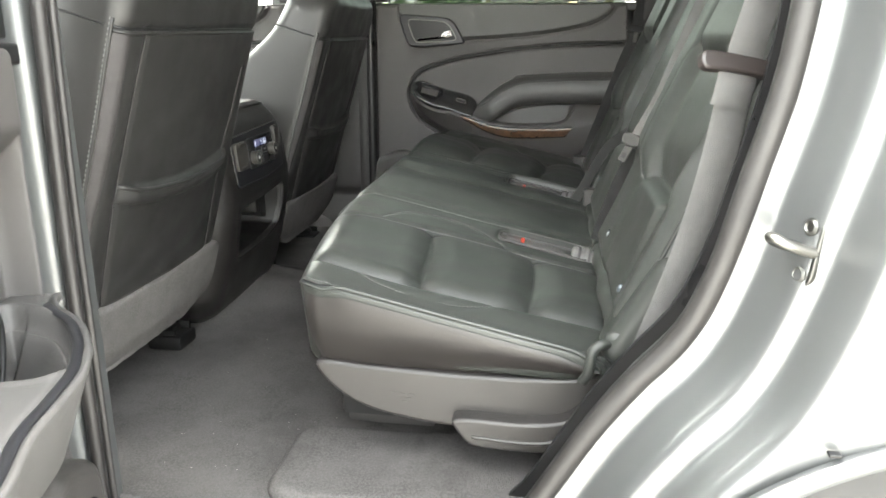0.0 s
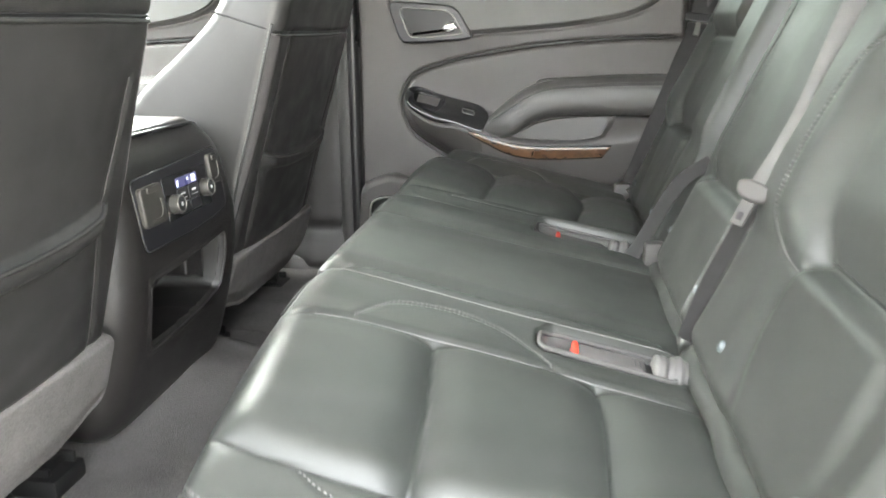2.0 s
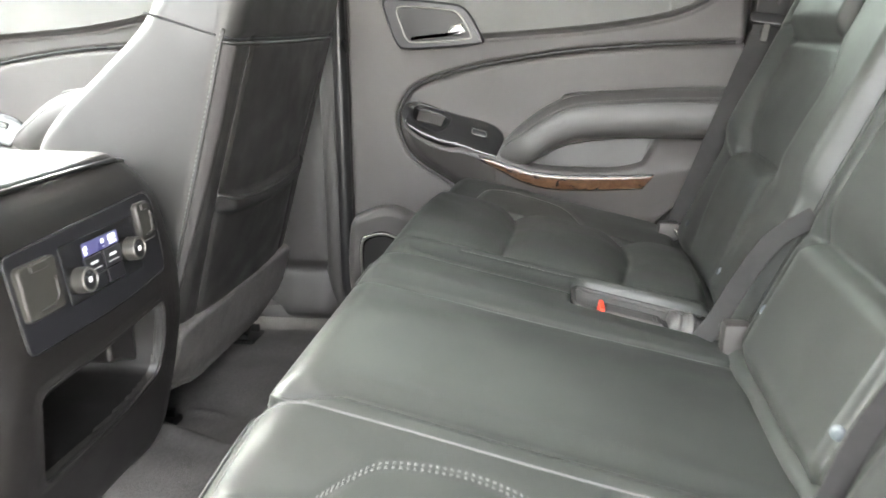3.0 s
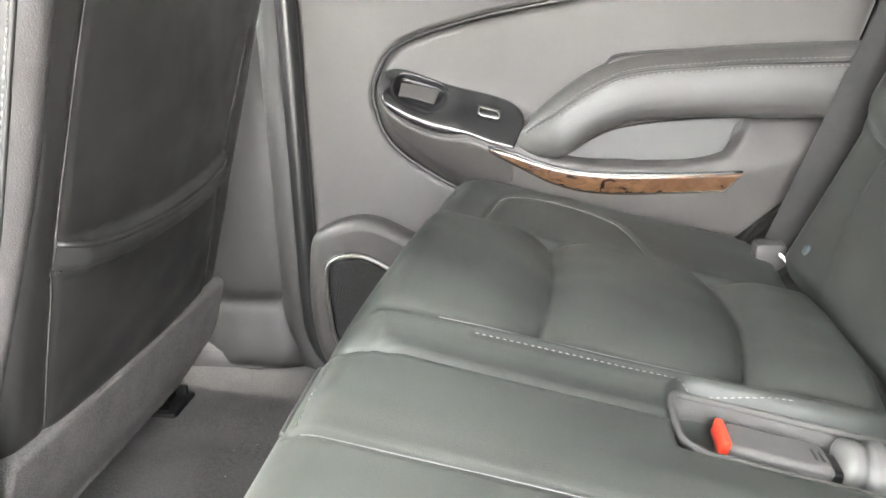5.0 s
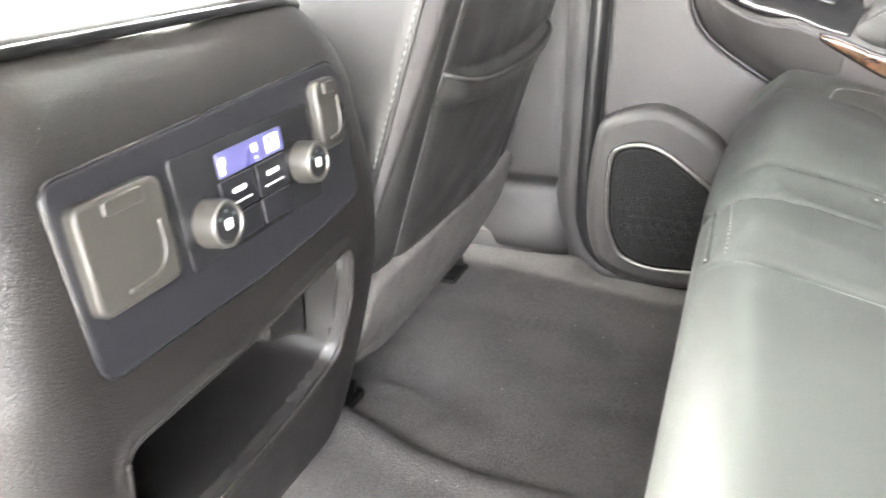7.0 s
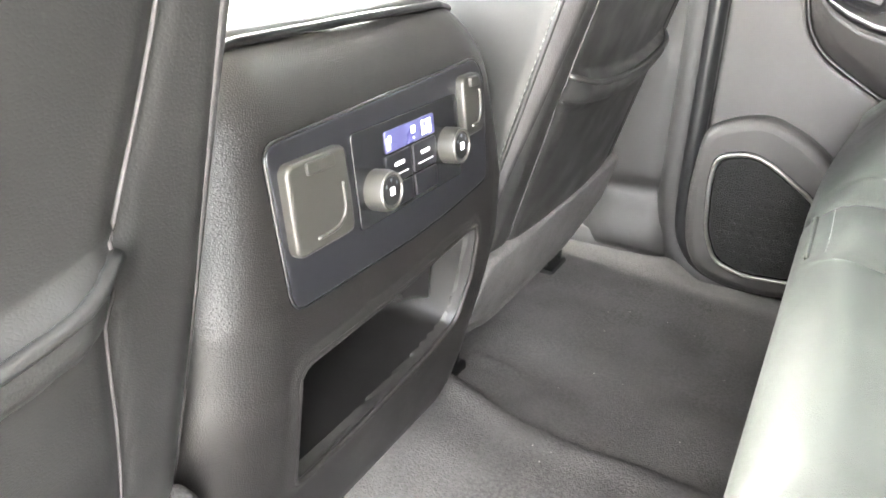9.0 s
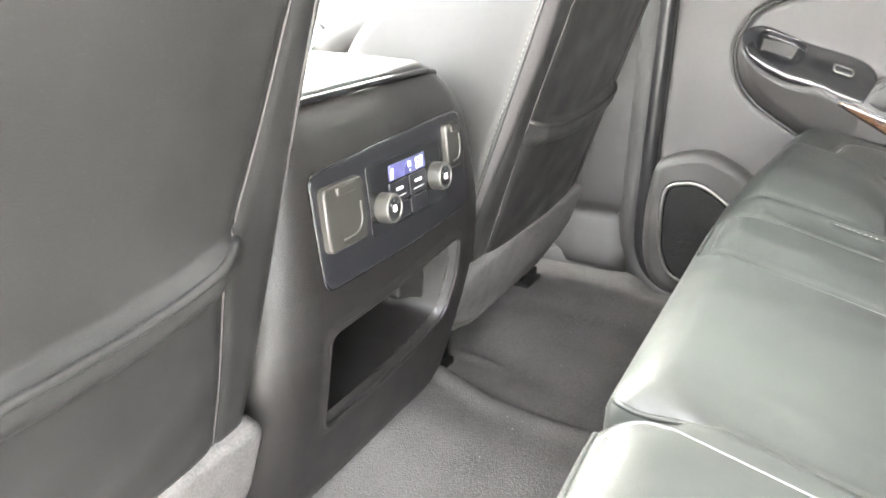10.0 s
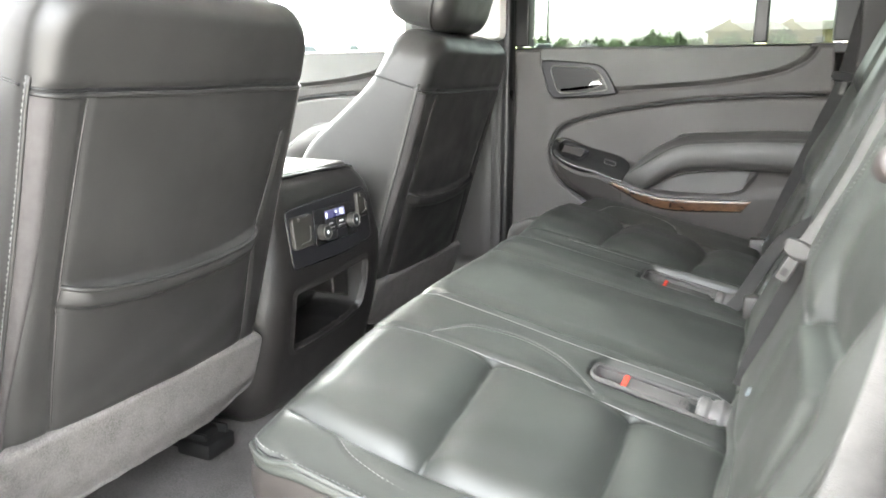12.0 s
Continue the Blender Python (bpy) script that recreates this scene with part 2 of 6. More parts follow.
def slab(name, mat, parent, m, su, sv, thick, r=0.03, rb=None, rc=0.04, h=None, warp=None, step=0.006, label="", rv=None):
    """A padded block: a face with relief h(u, v) and rounded rim on the frame m, sides and a back. Returns the object and a function
    from face places to world places."""
    rb = r if rb is None else rb
    flip = np.linalg.det(np.array(m)[:3, :3]) < 0
    a, b = spaced(su, r, step), spaced(sv, r, step)
    U, V = np.meshgrid(a, b, indexing="ij")
    cu, cv = su / 2 - rc, sv / 2 - rc

    def rounded(U, V):
        A, B = np.clip((abs(U) - cu) / rc, 0, 1), np.clip((abs(V) - cv) / rc, 0, 1)
        corner = (A > 0) & (B > 0)
        U2 = np.where(corner, np.sign(U) * (cu + rc * A * np.sqrt(1 - B * B / 2)), U)
        V2 = np.where(corner, np.sign(V) * (cv + rc * B * np.sqrt(1 - A * A / 2)), V)
        return U2, V2

    def depth(U, V):
        d = sv / 2 - abs(V)
        if rv:
            d = d * (1 + (r / rv - 1) * sstep(cu - abs(U), 0.0, 0.06))
        d = np.minimum(su / 2 - abs(U), d)
        corner = (abs(U) > cu) & (abs(V) > cv)
        return np.where(corner, rc - np.hypot(abs(U) - cu, abs(V) - cv), d)

    def face(U, V):
        e = np.clip(depth(U, V) / r, 0, 1)
        W = r * (np.sqrt(1 - (1 - e) ** 2) - 1)
        if h is not None:
            W = W + h(U, V) * sstep(e, 0, 0.9)
        return W

    def place(U, V, W):
        P = np.stack([np.broadcast_to(U, np.shape(W)), np.broadcast_to(V, np.shape(W)), W], -1)
        return moved(m, warp(P) if warp else P)

    U, V = rounded(U, V)
    T = thick(U, V) if callable(thick) else np.full(U.shape, float(thick))
    eb = np.clip(depth(U, V) / max(rb, 1e-5), 0, 1)
    top = place(U, V, face(U, V)).reshape(-1, 3)
    base = place(U, V, -T + rb * (1 - np.sqrt(1 - (1 - eb) ** 2))).reshape(-1, 3)
    nu, nv = len(a), len(b)
    idx = np.arange(nu * nv).reshape(nu, nv)
    q = np.stack([idx[:-1, :-1], idx[1:, :-1], idx[1:, 1:], idx[:-1, 1:]], -1).reshape(-1, 4)
    faces = q.tolist() + (q[:, ::-1] + nu * nv).tolist()
    rim = idx[:, 0].tolist() + idx[-1, 1:].tolist() + idx[-2::-1, -1].tolist() + idx[0, -2:0:-1].tolist()
    for i, j in zip(rim, rim[1:] + rim[:1]):
        faces.append([i, i + nu * nv, j + nu * nv, j])
    ob = link(name, np.vstack([top, base]), [tuple(f) for f in faces], mat, parent, label, flip=flip)

    def at(u, v, up=0.0):
        u, v = np.asarray(u, float), np.asarray(v, float)
        return place(u, v, face(u, v) + up)

    return ob, at


def inlay(name, mat, parent, at, top, low, up=0.004, edge=0.004, rows=12, cols=80, label="", dent=None):
    """A thin rounded strip laid on a surface between two lines; at: from face places to world places."""
    a, b = along(top, cols), along(low, cols)
    t = np.linspace(0, 1, rows)
    wide = np.linalg.norm(a - b, axis=1)[:, None] + 1e-9
    P = a[:, None] + (b - a)[:, None] * t[None, :, None]
    run = np.linspace(0, 1, cols)[:, None] * np.linalg.norm(np.diff(a, axis=0), axis=1).sum()
    rim = np.minimum(np.minimum(t, 1 - t)[None] * wide, np.minimum(run, run[-1] - run))
    k = np.clip(rim / edge, 0, 1)
    h = up * np.sqrt(1 - (1 - k) ** 2) - 0.003 * (k <= 0)
    if dent is not None:
        h = h + dent(P[..., 0], P[..., 1])
    grid = at(P[..., 0], P[..., 1], h).reshape(-1, 3)
    faces = [(i * rows + j, i * rows + j + 1, (i + 1) * rows + j + 1, (i + 1) * rows + j) for i in range(cols - 1) for j in range(rows - 1)]
    n = np.cross(grid[rows] - grid[0], grid[1] - grid[0])
    out = at(P[0, 0, 0], P[0, 0, 1], 0.01) - at(P[0, 0, 0], P[0, 0, 1], 0.0)
    return link(name, grid, faces, mat, parent, label, flip=bool(n @ out > 0))


def along(pts, n):
    """n places evenly spaced along a line."""
    p = np.asarray(pts, float)
    s = np.r_[0, np.cumsum(np.linalg.norm(np.diff(p, axis=0), axis=1))]
    t = np.linspace(0, s[-1], n)
    return np.stack([np.interp(t, s, p[:, k]) for k in range(p.shape[1])], 1)


def resampled(pts, gap):
    p = np.asarray(pts, float)
    s = np.r_[0, np.cumsum(np.linalg.norm(np.diff(p, axis=0), axis=1))]
    n = max(2, int(s[-1] / gap) + 1)
    t = np.linspace(0, s[-1], n)
    return np.stack([np.interp(t, s, p[:, k]) for k in range(p.shape[1])], 1)


def tube(name, mat, parent, pts, radius, label="", sides=8, squash=(1.0, 1.0), normal=None, closed=False):
    """A round or flattened bar along a line."""
    p = np.asarray(pts, float)
    n = len(p)
    tan = np.gradient(p, axis=0) if not closed else np.roll(p, -1, 0) - np.roll(p, 1, 0)
    tan /= np.linalg.norm(tan, axis=1, keepdims=True) + 1e-12
    up = np.array(normal if normal is not None else (0.13, 0.21, 0.97), float)
    verts, faces = [], []
    rad = np.broadcast_to(radius, (n,))
    for i in range(n):
        a = np.cross(tan[i], up)
        a /= np.linalg.norm(a) + 1e-12
        c = np.cross(a, tan[i])
        for k in range(sides):
            g = 2 * math.pi * k / sides
            verts.append(p[i] + rad[i] * (squash[0] * math.cos(g) * a + squash[1] * math.sin(g) * c))
    rings = n if closed else n - 1
    for i in range(rings):
        j = (i + 1) % n
        for k in range(sides):
            l = (k + 1) % sides
            faces.append((i * sides + k, i * sides + l, j * sides + l, j * sides + k))
    if not closed:
        faces.append(tuple(reversed(range(sides))))
        faces.append(tuple(range((n - 1) * sides, n * sides)))
    return link(name, verts, faces, mat, parent, label)


def ribbon(name, mat, parent, pts, across, width, thick=0.0016, label=""):
    """A strap of a width and thickness along a line; across: its sideways direction, one or one a point."""
    p = resampled(pts, 0.012)
    s0 = np.asarray(pts, float)
    acr = np.broadcast_to(np.asarray(across, float), s0.shape)
    s = np.r_[0, np.cumsum(np.linalg.norm(np.diff(s0, axis=0), axis=1))]
    t = np.linspace(0, s[-1], len(p))
    acr = np.stack([np.interp(t, s, acr[:, k]) for k in range(3)], 1)
    tan = np.gradient(p, axis=0)
    tan /= np.linalg.norm(tan, axis=1, keepdims=True)
    acr = acr - (acr * tan).sum(1, keepdims=True) * tan
    acr /= np.linalg.norm(acr, axis=1, keepdims=True)
    nor = np.cross(acr, tan)
    prof = [(-0.5, 0), (-0.46, 0.5), (0.46, 0.5), (0.5, 0), (0.46, -0.5), (-0.46, -0.5)]
    verts = [p[i] + a * width * acr[i] + c * thick * nor[i] for i in range(len(p)) for a, c in prof]
    k = len(prof)
    faces = [(i * k + a, i * k + (a + 1) % k, (i + 1) * k + (a + 1) % k, (i + 1) * k + a) for i in range(len(p) - 1) for a in range(k)]
    faces += [tuple(reversed(range(k))), tuple(range((len(p) - 1) * k, len(p) * k))]
    ob = link(name, verts, faces, mat, parent, label)
    ob.data.set_sharp_from_angle(angle=radians(50))
    return ob


def plate(name, mat, parent, m, outline, thick, bevel=0.003, label="", dome=0.0):
    """A plate with the given outline in the frame m, its face at w = thick, with a rounded rim."""
    p = np.asarray(outline, float)
    area = 0.5 * np.sum(p[:, 0] * np.roll(p[:, 1], -1) - np.roll(p[:, 0], -1) * p[:, 1])
    if area < 0:
        p = p[::-1]
    n = len(p)
    t1 = p - np.roll(p, 1, 0)
    t2 = np.roll(p, -1, 0) - p
    t1 /= np.linalg.norm(t1, axis=1, keepdims=True) + 1e-12
    t2 /= np.linalg.norm(t2, axis=1, keepdims=True) + 1e-12
    inward = np.stack([-(t1 + t2)[:, 1], (t1 + t2)[:, 0]], 1)
    inward /= np.linalg.norm(inward, axis=1, keepdims=True) + 1e-12
    rings = [(0, 0.0)]
    for k in range(5):
        g = k / 4 * math.pi / 2
        rings.append((bevel * (1 - math.cos(g)), thick - bevel + bevel * math.sin(g)))
    verts, faces = [], []
    for off, w in rings:
        q = p + inward * off
        verts += [(x, y, w) for x, y in q]
    for r in range(len(rings) - 1):
        for i in range(n):
            j = (i + 1) % n
            faces.append((r * n + i, r * n + j, (r + 1) * n + j, (r + 1) * n + i))
    verts += verts[-n:]
    faces.append(tuple(range(len(rings) * n, (len(rings) + 1) * n)))
    faces.append(tuple(reversed(range(n))))
    flip = np.linalg.det(np.array(m)[:3, :3]) < 0
    ob = link(name, moved(m, np.array(verts)), faces, mat, parent, label, flip=flip)
    ob.data.set_sharp_from_angle(angle=radians(35))
    return ob


def soft_corners(pts, r, n=5):
    """A closed outline with each corner rounded over a length r."""
    out = []
    k = len(pts)
    for i in range(k):
        p, a, b = (np.array(pts[j % k], float) for j in (i, i - 1, i + 1))
        la, lb = np.linalg.norm(a - p), np.linalg.norm(b - p)
        s, e = p + (a - p) * min(r / la, 0.49), p + (b - p) * min(r / lb, 0.49)
        for j in range(n + 1):
            t = j / n
            out.append(tuple((1 - t) ** 2 * s + 2 * t * (1 - t) * p + t * t * e))
    return out


def rounded_box(u0, u1, v0, v1, r, n=4):
    pts = []
    for cx, cy, s in ((u1 - r, v1 - r, 0), (u0 + r, v1 - r, 1), (u0 + r, v0 + r, 2), (u1 - r, v0 + r, 3)):
        for k in range(n + 1):
            g = (s + k / n) * math.pi / 2
            pts.append((cx + r * math.cos(g), cy + r * math.sin(g)))
    return pts


def block(name, mat, parent, lo, hi, bevel=0.004, label=""):
    """A box with rounded edges between two corners."""
    bm = bmesh.new()
    bmesh.ops.create_cube(bm, size=1)
    for v in bm.verts:
        v.co = [lo[k] + (v.co[k] + 0.5) * (hi[k] - lo[k]) for k in range(3)]
    if bevel:
        bmesh.ops.bevel(bm, geom=bm.edges[:], offset=bevel, segments=2, affect="EDGES", profile=0.5)
    return part(name, bm, mat, parent, label, smooth=bevel > 0)


def stitches(name, mat, parent, line, dash=0.0045, gap=0.0025, width=0.0013, label=""):
    """Short raised threads along a line of world places."""
    p = resampled(line, (dash + gap) / 2)
    verts, faces = [], []
    for i in range(0, len(p) - 1, 2):
        a, b = p[i], p[i] + (p[i + 1] - p[i]) * min(1, 2 * dash / (dash + gap))
        t = b - a
        if np.linalg.norm(t) < 1e-6:
            continue
        t = t / np.linalg.norm(t)
        s = np.cross(t, (0.2, 0.3, 0.93))
        s /= np.linalg.norm(s)
        n = np.cross(s, t)
        k = len(verts)
        for q in (a, b):
            for x, y in ((-0.5, -0.4), (0.5, -0.4), (0.35, 0.5), (-0.35, 0.5)):
                verts.append(q + width * (x * s + y * n))
        faces += [(k, k + 1, k + 5, k + 4), (k + 1, k + 2, k + 6, k + 5), (k + 2, k + 3, k + 7, k + 6), (k + 3, k, k + 4, k + 7), (k + 3, k + 2, k + 1, k), (k + 4, k + 5, k + 6, k + 7)]
    return link(name, verts, faces, mat, parent, label)


def lathe(name, mat, parent, m, profile, sides=28, label=""):
    """A turned shape about the third axis of m; profile: radius, height."""
    verts, faces = [], []
    for rr, w in profile:
        for k in range(sides):
            g = 2 * math.pi * k / sides
            verts.append((rr * math.cos(g), rr * math.sin(g), w))
    n = len(profile)
    for i in range(n - 1):
        for k in range(sides):
            l = (k + 1) % sides
            faces.append((i * sides + k, i * sides + l, (i + 1) * sides + l, (i + 1) * sides + k))
    faces.append(tuple(reversed(range(sides))))
    faces.append(tuple(range((n - 1) * sides, n * sides)))
    ob = link(name, moved(m, np.array(verts)), faces, mat, parent, label, flip=np.linalg.det(np.array(m)[:3, :3]) < 0)
    ob.data.set_sharp_from_angle(angle=radians(40))
    return ob


# ---- the shell of the vehicle ----
YC = 1.63          # the vehicle's middle plane
FLOOR = 0.62


def sheet(name, mat, xs, ys, height, thick, label="", category="", kind="structure"):
    """A ground or floor sheet with gentle relief."""
    X, Y = np.meshgrid(xs, ys, indexing="ij")
    Z = height(X, Y)
    top = np.stack([X, Y, Z], -1).reshape(-1, 3)
    low = top - (0, 0, thick)
    nu, nv = X.shape
    idx = np.arange(nu * nv).reshape(nu, nv)
    q = np.stack([idx[:-1, :-1], idx[1:, :-1], idx[1:, 1:], idx[:-1, 1:]], -1).reshape(-1, 4)
    faces = q.tolist() + (q[:, ::-1] + nu * nv).tolist()
    rim = idx[:, 0].tolist() + idx[-1, 1:].tolist() + idx[-2::-1, -1].tolist() + idx[0, -2:0:-1].tolist()
    for i, j in zip(rim, rim[1:] + rim[:1]):
        faces.append((i, i + nu * nv, j + nu * nv, j))
    return tagged(link(name, np.vstack([top, low]), [tuple(f) for f in faces], mat), label, category, kind=kind)


def floor_height(X, Y):
    z = FLOOR + 0.004 * np.sin(7 * X + 3 * Y) + 0.003 * np.sin(13 * Y - 5 * X)
    z = z + 0.05 * np.exp(-((Y - YC) / 0.13) ** 2) * sstep(X, -0.62, -0.80)
    z = z - 0.028 * sstep(Y, 2.26, 2.40) * sstep(X, -0.60, -0.54)
    # the carpet lies double beside the console and drops in one long fold
    edge = np.interp(X, [-0.80, -0.765, -0.713, -0.639, -0.574, -0.515, -0.30], [1.885, 1.872, 1.849, 1.819, 1.810, 1.811, 1.825])
    z = z + 0.022 * sstep(Y, edge + 0.022, edge - 0.008) * sstep(Y, 1.58, 1.74) * sstep(X, -0.34, -0.50)
    z = z + 0.005 * np.exp(-((Y - edge + 0.020) / 0.016) ** 2) * sstep(X, -0.36, -0.50)
    z = z + 0.006 * np.exp(-((Y - 1.944 + 0.18 * (X + 0.72)) / 0.010) ** 2) * np.exp(-((X + 0.715) / 0.035) ** 2)
    z = z + 0.006 * np.sin(31 * Y + 9 * X) * np.exp(-((Y - 1.95) / 0.18) ** 2) * np.exp(-((X + 0.66) / 0.10) ** 2)
    return z


sheet("floor", CARPET, np.r_[np.linspace(-1.75, -0.86, 40), np.linspace(-0.85, -0.20, 110), np.linspace(-0.19, 2.0, 60)], np.linspace(0.85, 2.42, 220), floor_height, 0.05, "charcoal carpeted vehicle floor with scattered lint", "floor")

# lint on the carpet
rnd = random.Random(4)
verts, faces = [], []
for _ in range(70):
    x, y = (rnd.uniform(-0.62, -0.30), rnd.uniform(0.92, 1.45)) if rnd.random() < 0.7 else (rnd.uniform(-0.65, -0.40), rnd.uniform(1.45, 2.25))
    z = float(floor_height(np.array(x), np.array(y))) + 0.0006
    g, s, w = rnd.uniform(0, math.pi), rnd.uniform(0.0006, 0.0022), rnd.uniform(0.0004, 0.0009)
    c, d = np.array((math.cos(g), math.sin(g), 0)), np.array((-math.sin(g), math.cos(g), 0))
    k = len(verts)
    verts += [np.array((x, y, z)) + q for q in (c * s, d * w, -c * s, -d * w, np.array((0, 0, 0.0008)))]
    faces += [(k, k + 1, k + 4), (k + 1, k + 2, k + 4), (k + 2, k + 3, k + 4), (k + 3, k, k + 4), (k + 3, k + 2, k + 1, k)]
tagged(link("lint", verts, faces, LINT, None, smooth=False), "pale lint specks scattered on the charcoal carpet", "lint", kind="stuff")

# rear edge of the door opening, from the roof to the sill
EDGE = curve([(0.16, 1.74), (0.215, 1.55), (0.236, 1.40), (0.234, 1.29), (0.224, 1.20), (0.204, 1.11), (0.180, 1.01), (0.148, 0.93), (0.098, 0.866), (0.052, 0.80), (0.006, 0.72), (-0.035, 0.655), (-0.09, 0.61), (-0.17, 0.592), (-0.40, 0.588), (-0.57, 0.588)], 8)


ARCH, ARCH_R = (0.48, 0.465), 0.440


def side_loft(name, mat, parent, path, profile, side, label=""):
    """Sweep a section (offset away from the opening, y) along the opening's edge."""
    p = np.array(path)
    t = np.gradient(p, axis=0)
    t /= np.linalg.norm(t, axis=1, keepdims=True)
    out = np.stack([-t[:, 1], t[:, 0]], 1)
    for _ in range(6):
        out = np.vstack([out[:1], (out[:-2] + 2 * out[1:-1] + out[2:]) / 4, out[-1:]])
    out /= np.linalg.norm(out, axis=1, keepdims=True)
    verts = []
    for i in range(len(p)):
        for s, y in profile:
            q = p[i] + out[i] * s
            verts.append((q[0], y if side < 0 else 2 * YC - y, q[1]))
    k = len(profile)
    faces = [(i * k + j, i * k + j + 1, (i + 1) * k + j + 1, (i + 1) * k + j) for i in range(len(p) - 1) for j in range(k - 1)]
    # the wheel arch is cut out, and folds of the sweep are left out
    fold = seg_dist(np.array([np.mean([verts[i][0] for i in f]) for f in faces]), np.array([np.mean([verts[i][2] for i in f]) for f in faces]), [tuple(q) for q in p])
    span = np.array([profile[f[0] % k][0] for f in faces])
    faces = [f for f, a, b in zip(faces, fold, span) if a > b - 0.005 or b < 0.02]
    faces = [f for f in faces if np.hypot(np.mean([verts[i][0] for i in f]) - ARCH[0], np.mean([verts[i][2] for i in f]) - ARCH[1]) > ARCH_R]
    return link(name, verts, faces, mat, parent, label, flip=side > 0)


wall_left = thing("wall_left", (0.3, 0.62, 0.0), "silver painted body side around the open rear door", "body side", kind="structure")
PROFILE = curve([(0.004, 0.835), (0.006, 0.805), (0.010, 0.798), (0.022, 0.796), (0.033, 0.794), (0.039, 0.786), (0.046, 0.768), (0.053, 0.750), (0.059, 0.741), (0.068, 0.738), (0.078, 0.735), (0.083, 0.727), (0.089, 0.710), (0.095, 0.695), (0.101, 0.687), (0.112, 0.683)], 4) + [(0.112 + 0.006 * k, 0.683 - 0.0011 * k) for k in range(1, 26)]
side_loft("door_jamb", PAINT, wall_left, EDGE, PROFILE, -1, "silver painted stamped door jamb")
side_loft("outer_return", PAINT, wall_left, EDGE, [(0.262, 0.6555), (0.27, 0.68), (0.004, 0.86), (0.004, 0.835)], -1)
block("quarter_panel", PAINT, wall_left, (0.40, 0.645, 0.93), (2.3, 0.70, 1.36), 0.01)
block("rocker", PAINT, wall_left, (-2.4, 0.64, 0.36), (0.05, 0.80, 0.56), 0.02)
block("front_wing_panel", PAINT, wall_left, (-2.3, 0.60, 0.56), (-0.66, 0.66, 1.30), 0.02)
block("roof_rail", PAINT, wall_left, (-1.42, 0.74, 1.74), (2.2, 0.86, 1.84), 0.02)
tube("front_pillar", PAINT, wall_left, [(-2.25, 0.74, 1.24), (-1.85, 0.755, 1.52), (-1.40, 0.78, 1.79)], 0.05, sides=12)
block("rear_pillar", PAINT, wall_left, (0.95, 0.70, 1.36), (1.10, 0.80, 1.76), 0.02)
block("tail_pillar", PAINT, wall_left, (2.0, 0.70, 1.36), (2.2, 0.80, 1.76), 0.02)

# wheel arch liner
ring = [(ARCH[0] + r * math.cos(g), ARCH[1] + r * math.sin(g)) for r, gs in ((0.445, np.linspace(0.1, 3.1, 40)), (0.30, np.linspace(3.1, 0.1, 40))) for g in gs]
plate("wheel_arch_liner", DUST, wall_left, axes((0, 0.80, 0), (1, 0, 0), (0, 0, 1)), ring, 0.080, 0.012, "black plastic wheel arch liner")
tube("wheel_arch_lip", PAINT, wall_left, [(ARCH[0] + 0.440 * math.cos(g), 0.668, ARCH[1] + 0.440 * math.sin(g)) for g in np.linspace(0.1, 2.75, 60)], 0.011)
plate("body_plug", BLACK, wall_left, axes((0, 0.672, 0), (1, 0, 0), (0.1, 0, 1)), rounded_box(0.264, 0.276, 0.870, 0.874, 0.0018), 0.008, 0.001)

# pillar beside the driver's seat
wall_pillar = thing("wall_pillar_left", (-0.62, 0.78, 0.56), "silver painted middle pillar with rubber door seal", "pillar", kind="structure")
PIL = [(-0.592, 0.86), (-0.592, 0.815), (-0.594, 0.803), (-0.600, 0.797), (-0.604, 0.791), (-0.606, 0.782), (-0.610, 0.752), (-0.613, 0.741), (-0.619, 0.736), (-0.630, 0.732), (-0.636, 0.726), (-0.640, 0.712), (-0.645, 0.698), (-0.69, 0.685)]
verts, faces = [], []
for i, z in enumerate(np.linspace(0.55, 1.76, 12)):
    lean = 0.0 if z < 1.3 else 0.05 * (z - 1.3)
    verts += [(x - lean, y + lean, z) for x, y in PIL]
    if i:
        k = len(PIL)
        faces += [((i - 1) * k + j, (i - 1) * k + j + 1, i * k + j + 1, i * k + j) for j in range(k - 1)]
link("pillar_skin", verts, faces, PAINT, wall_pillar)
block("pillar_trim", TRIM, wall_pillar, (-0.71, 0.805, 0.56), (-0.598, 0.87, 1.74), 0.012, "grey plastic pillar trim")


def seal_loop(side, parent):
    y = 0.802 if side < 0 else 2 * YC - 0.802
    pts = [(x, y, z) for x, z in EDGE] + [(-0.583 + 0.03 * max(0, z - 1.0) ** 1.2, y, z) for z in np.linspace(0.62, 1.74, 40)]
    tube("seal_bulb", RUBBER, parent, pts, np.r_[np.full(len(EDGE), 0.0140), np.full(40, 0.0085)], sides=10)
    tube("seal_lip", RUBBER, parent, [(x - 0.002 if i < len(EDGE) else x + 0.009, y + (0.012 if side < 0 else -0.012), z + (0.006 if i < len(EDGE) else 0)) for i, (x, _, z) in enumerate(pts)], np.r_[np.full(len(EDGE), 0.0065), np.full(40, 0.005)], sides=8)


seal = thing("door_seal", (-0.17, 0.80, 0.588), "black rubber weatherstrip around the door opening", "door seal", kind="structure")
seal_loop(-1, seal)
seal_far = thing("door_seal", (-0.17, 2.458, 0.588), "black rubber weatherstrip around the closed rear door", "door seal", kind="structure")
seal_loop(1, seal_far)

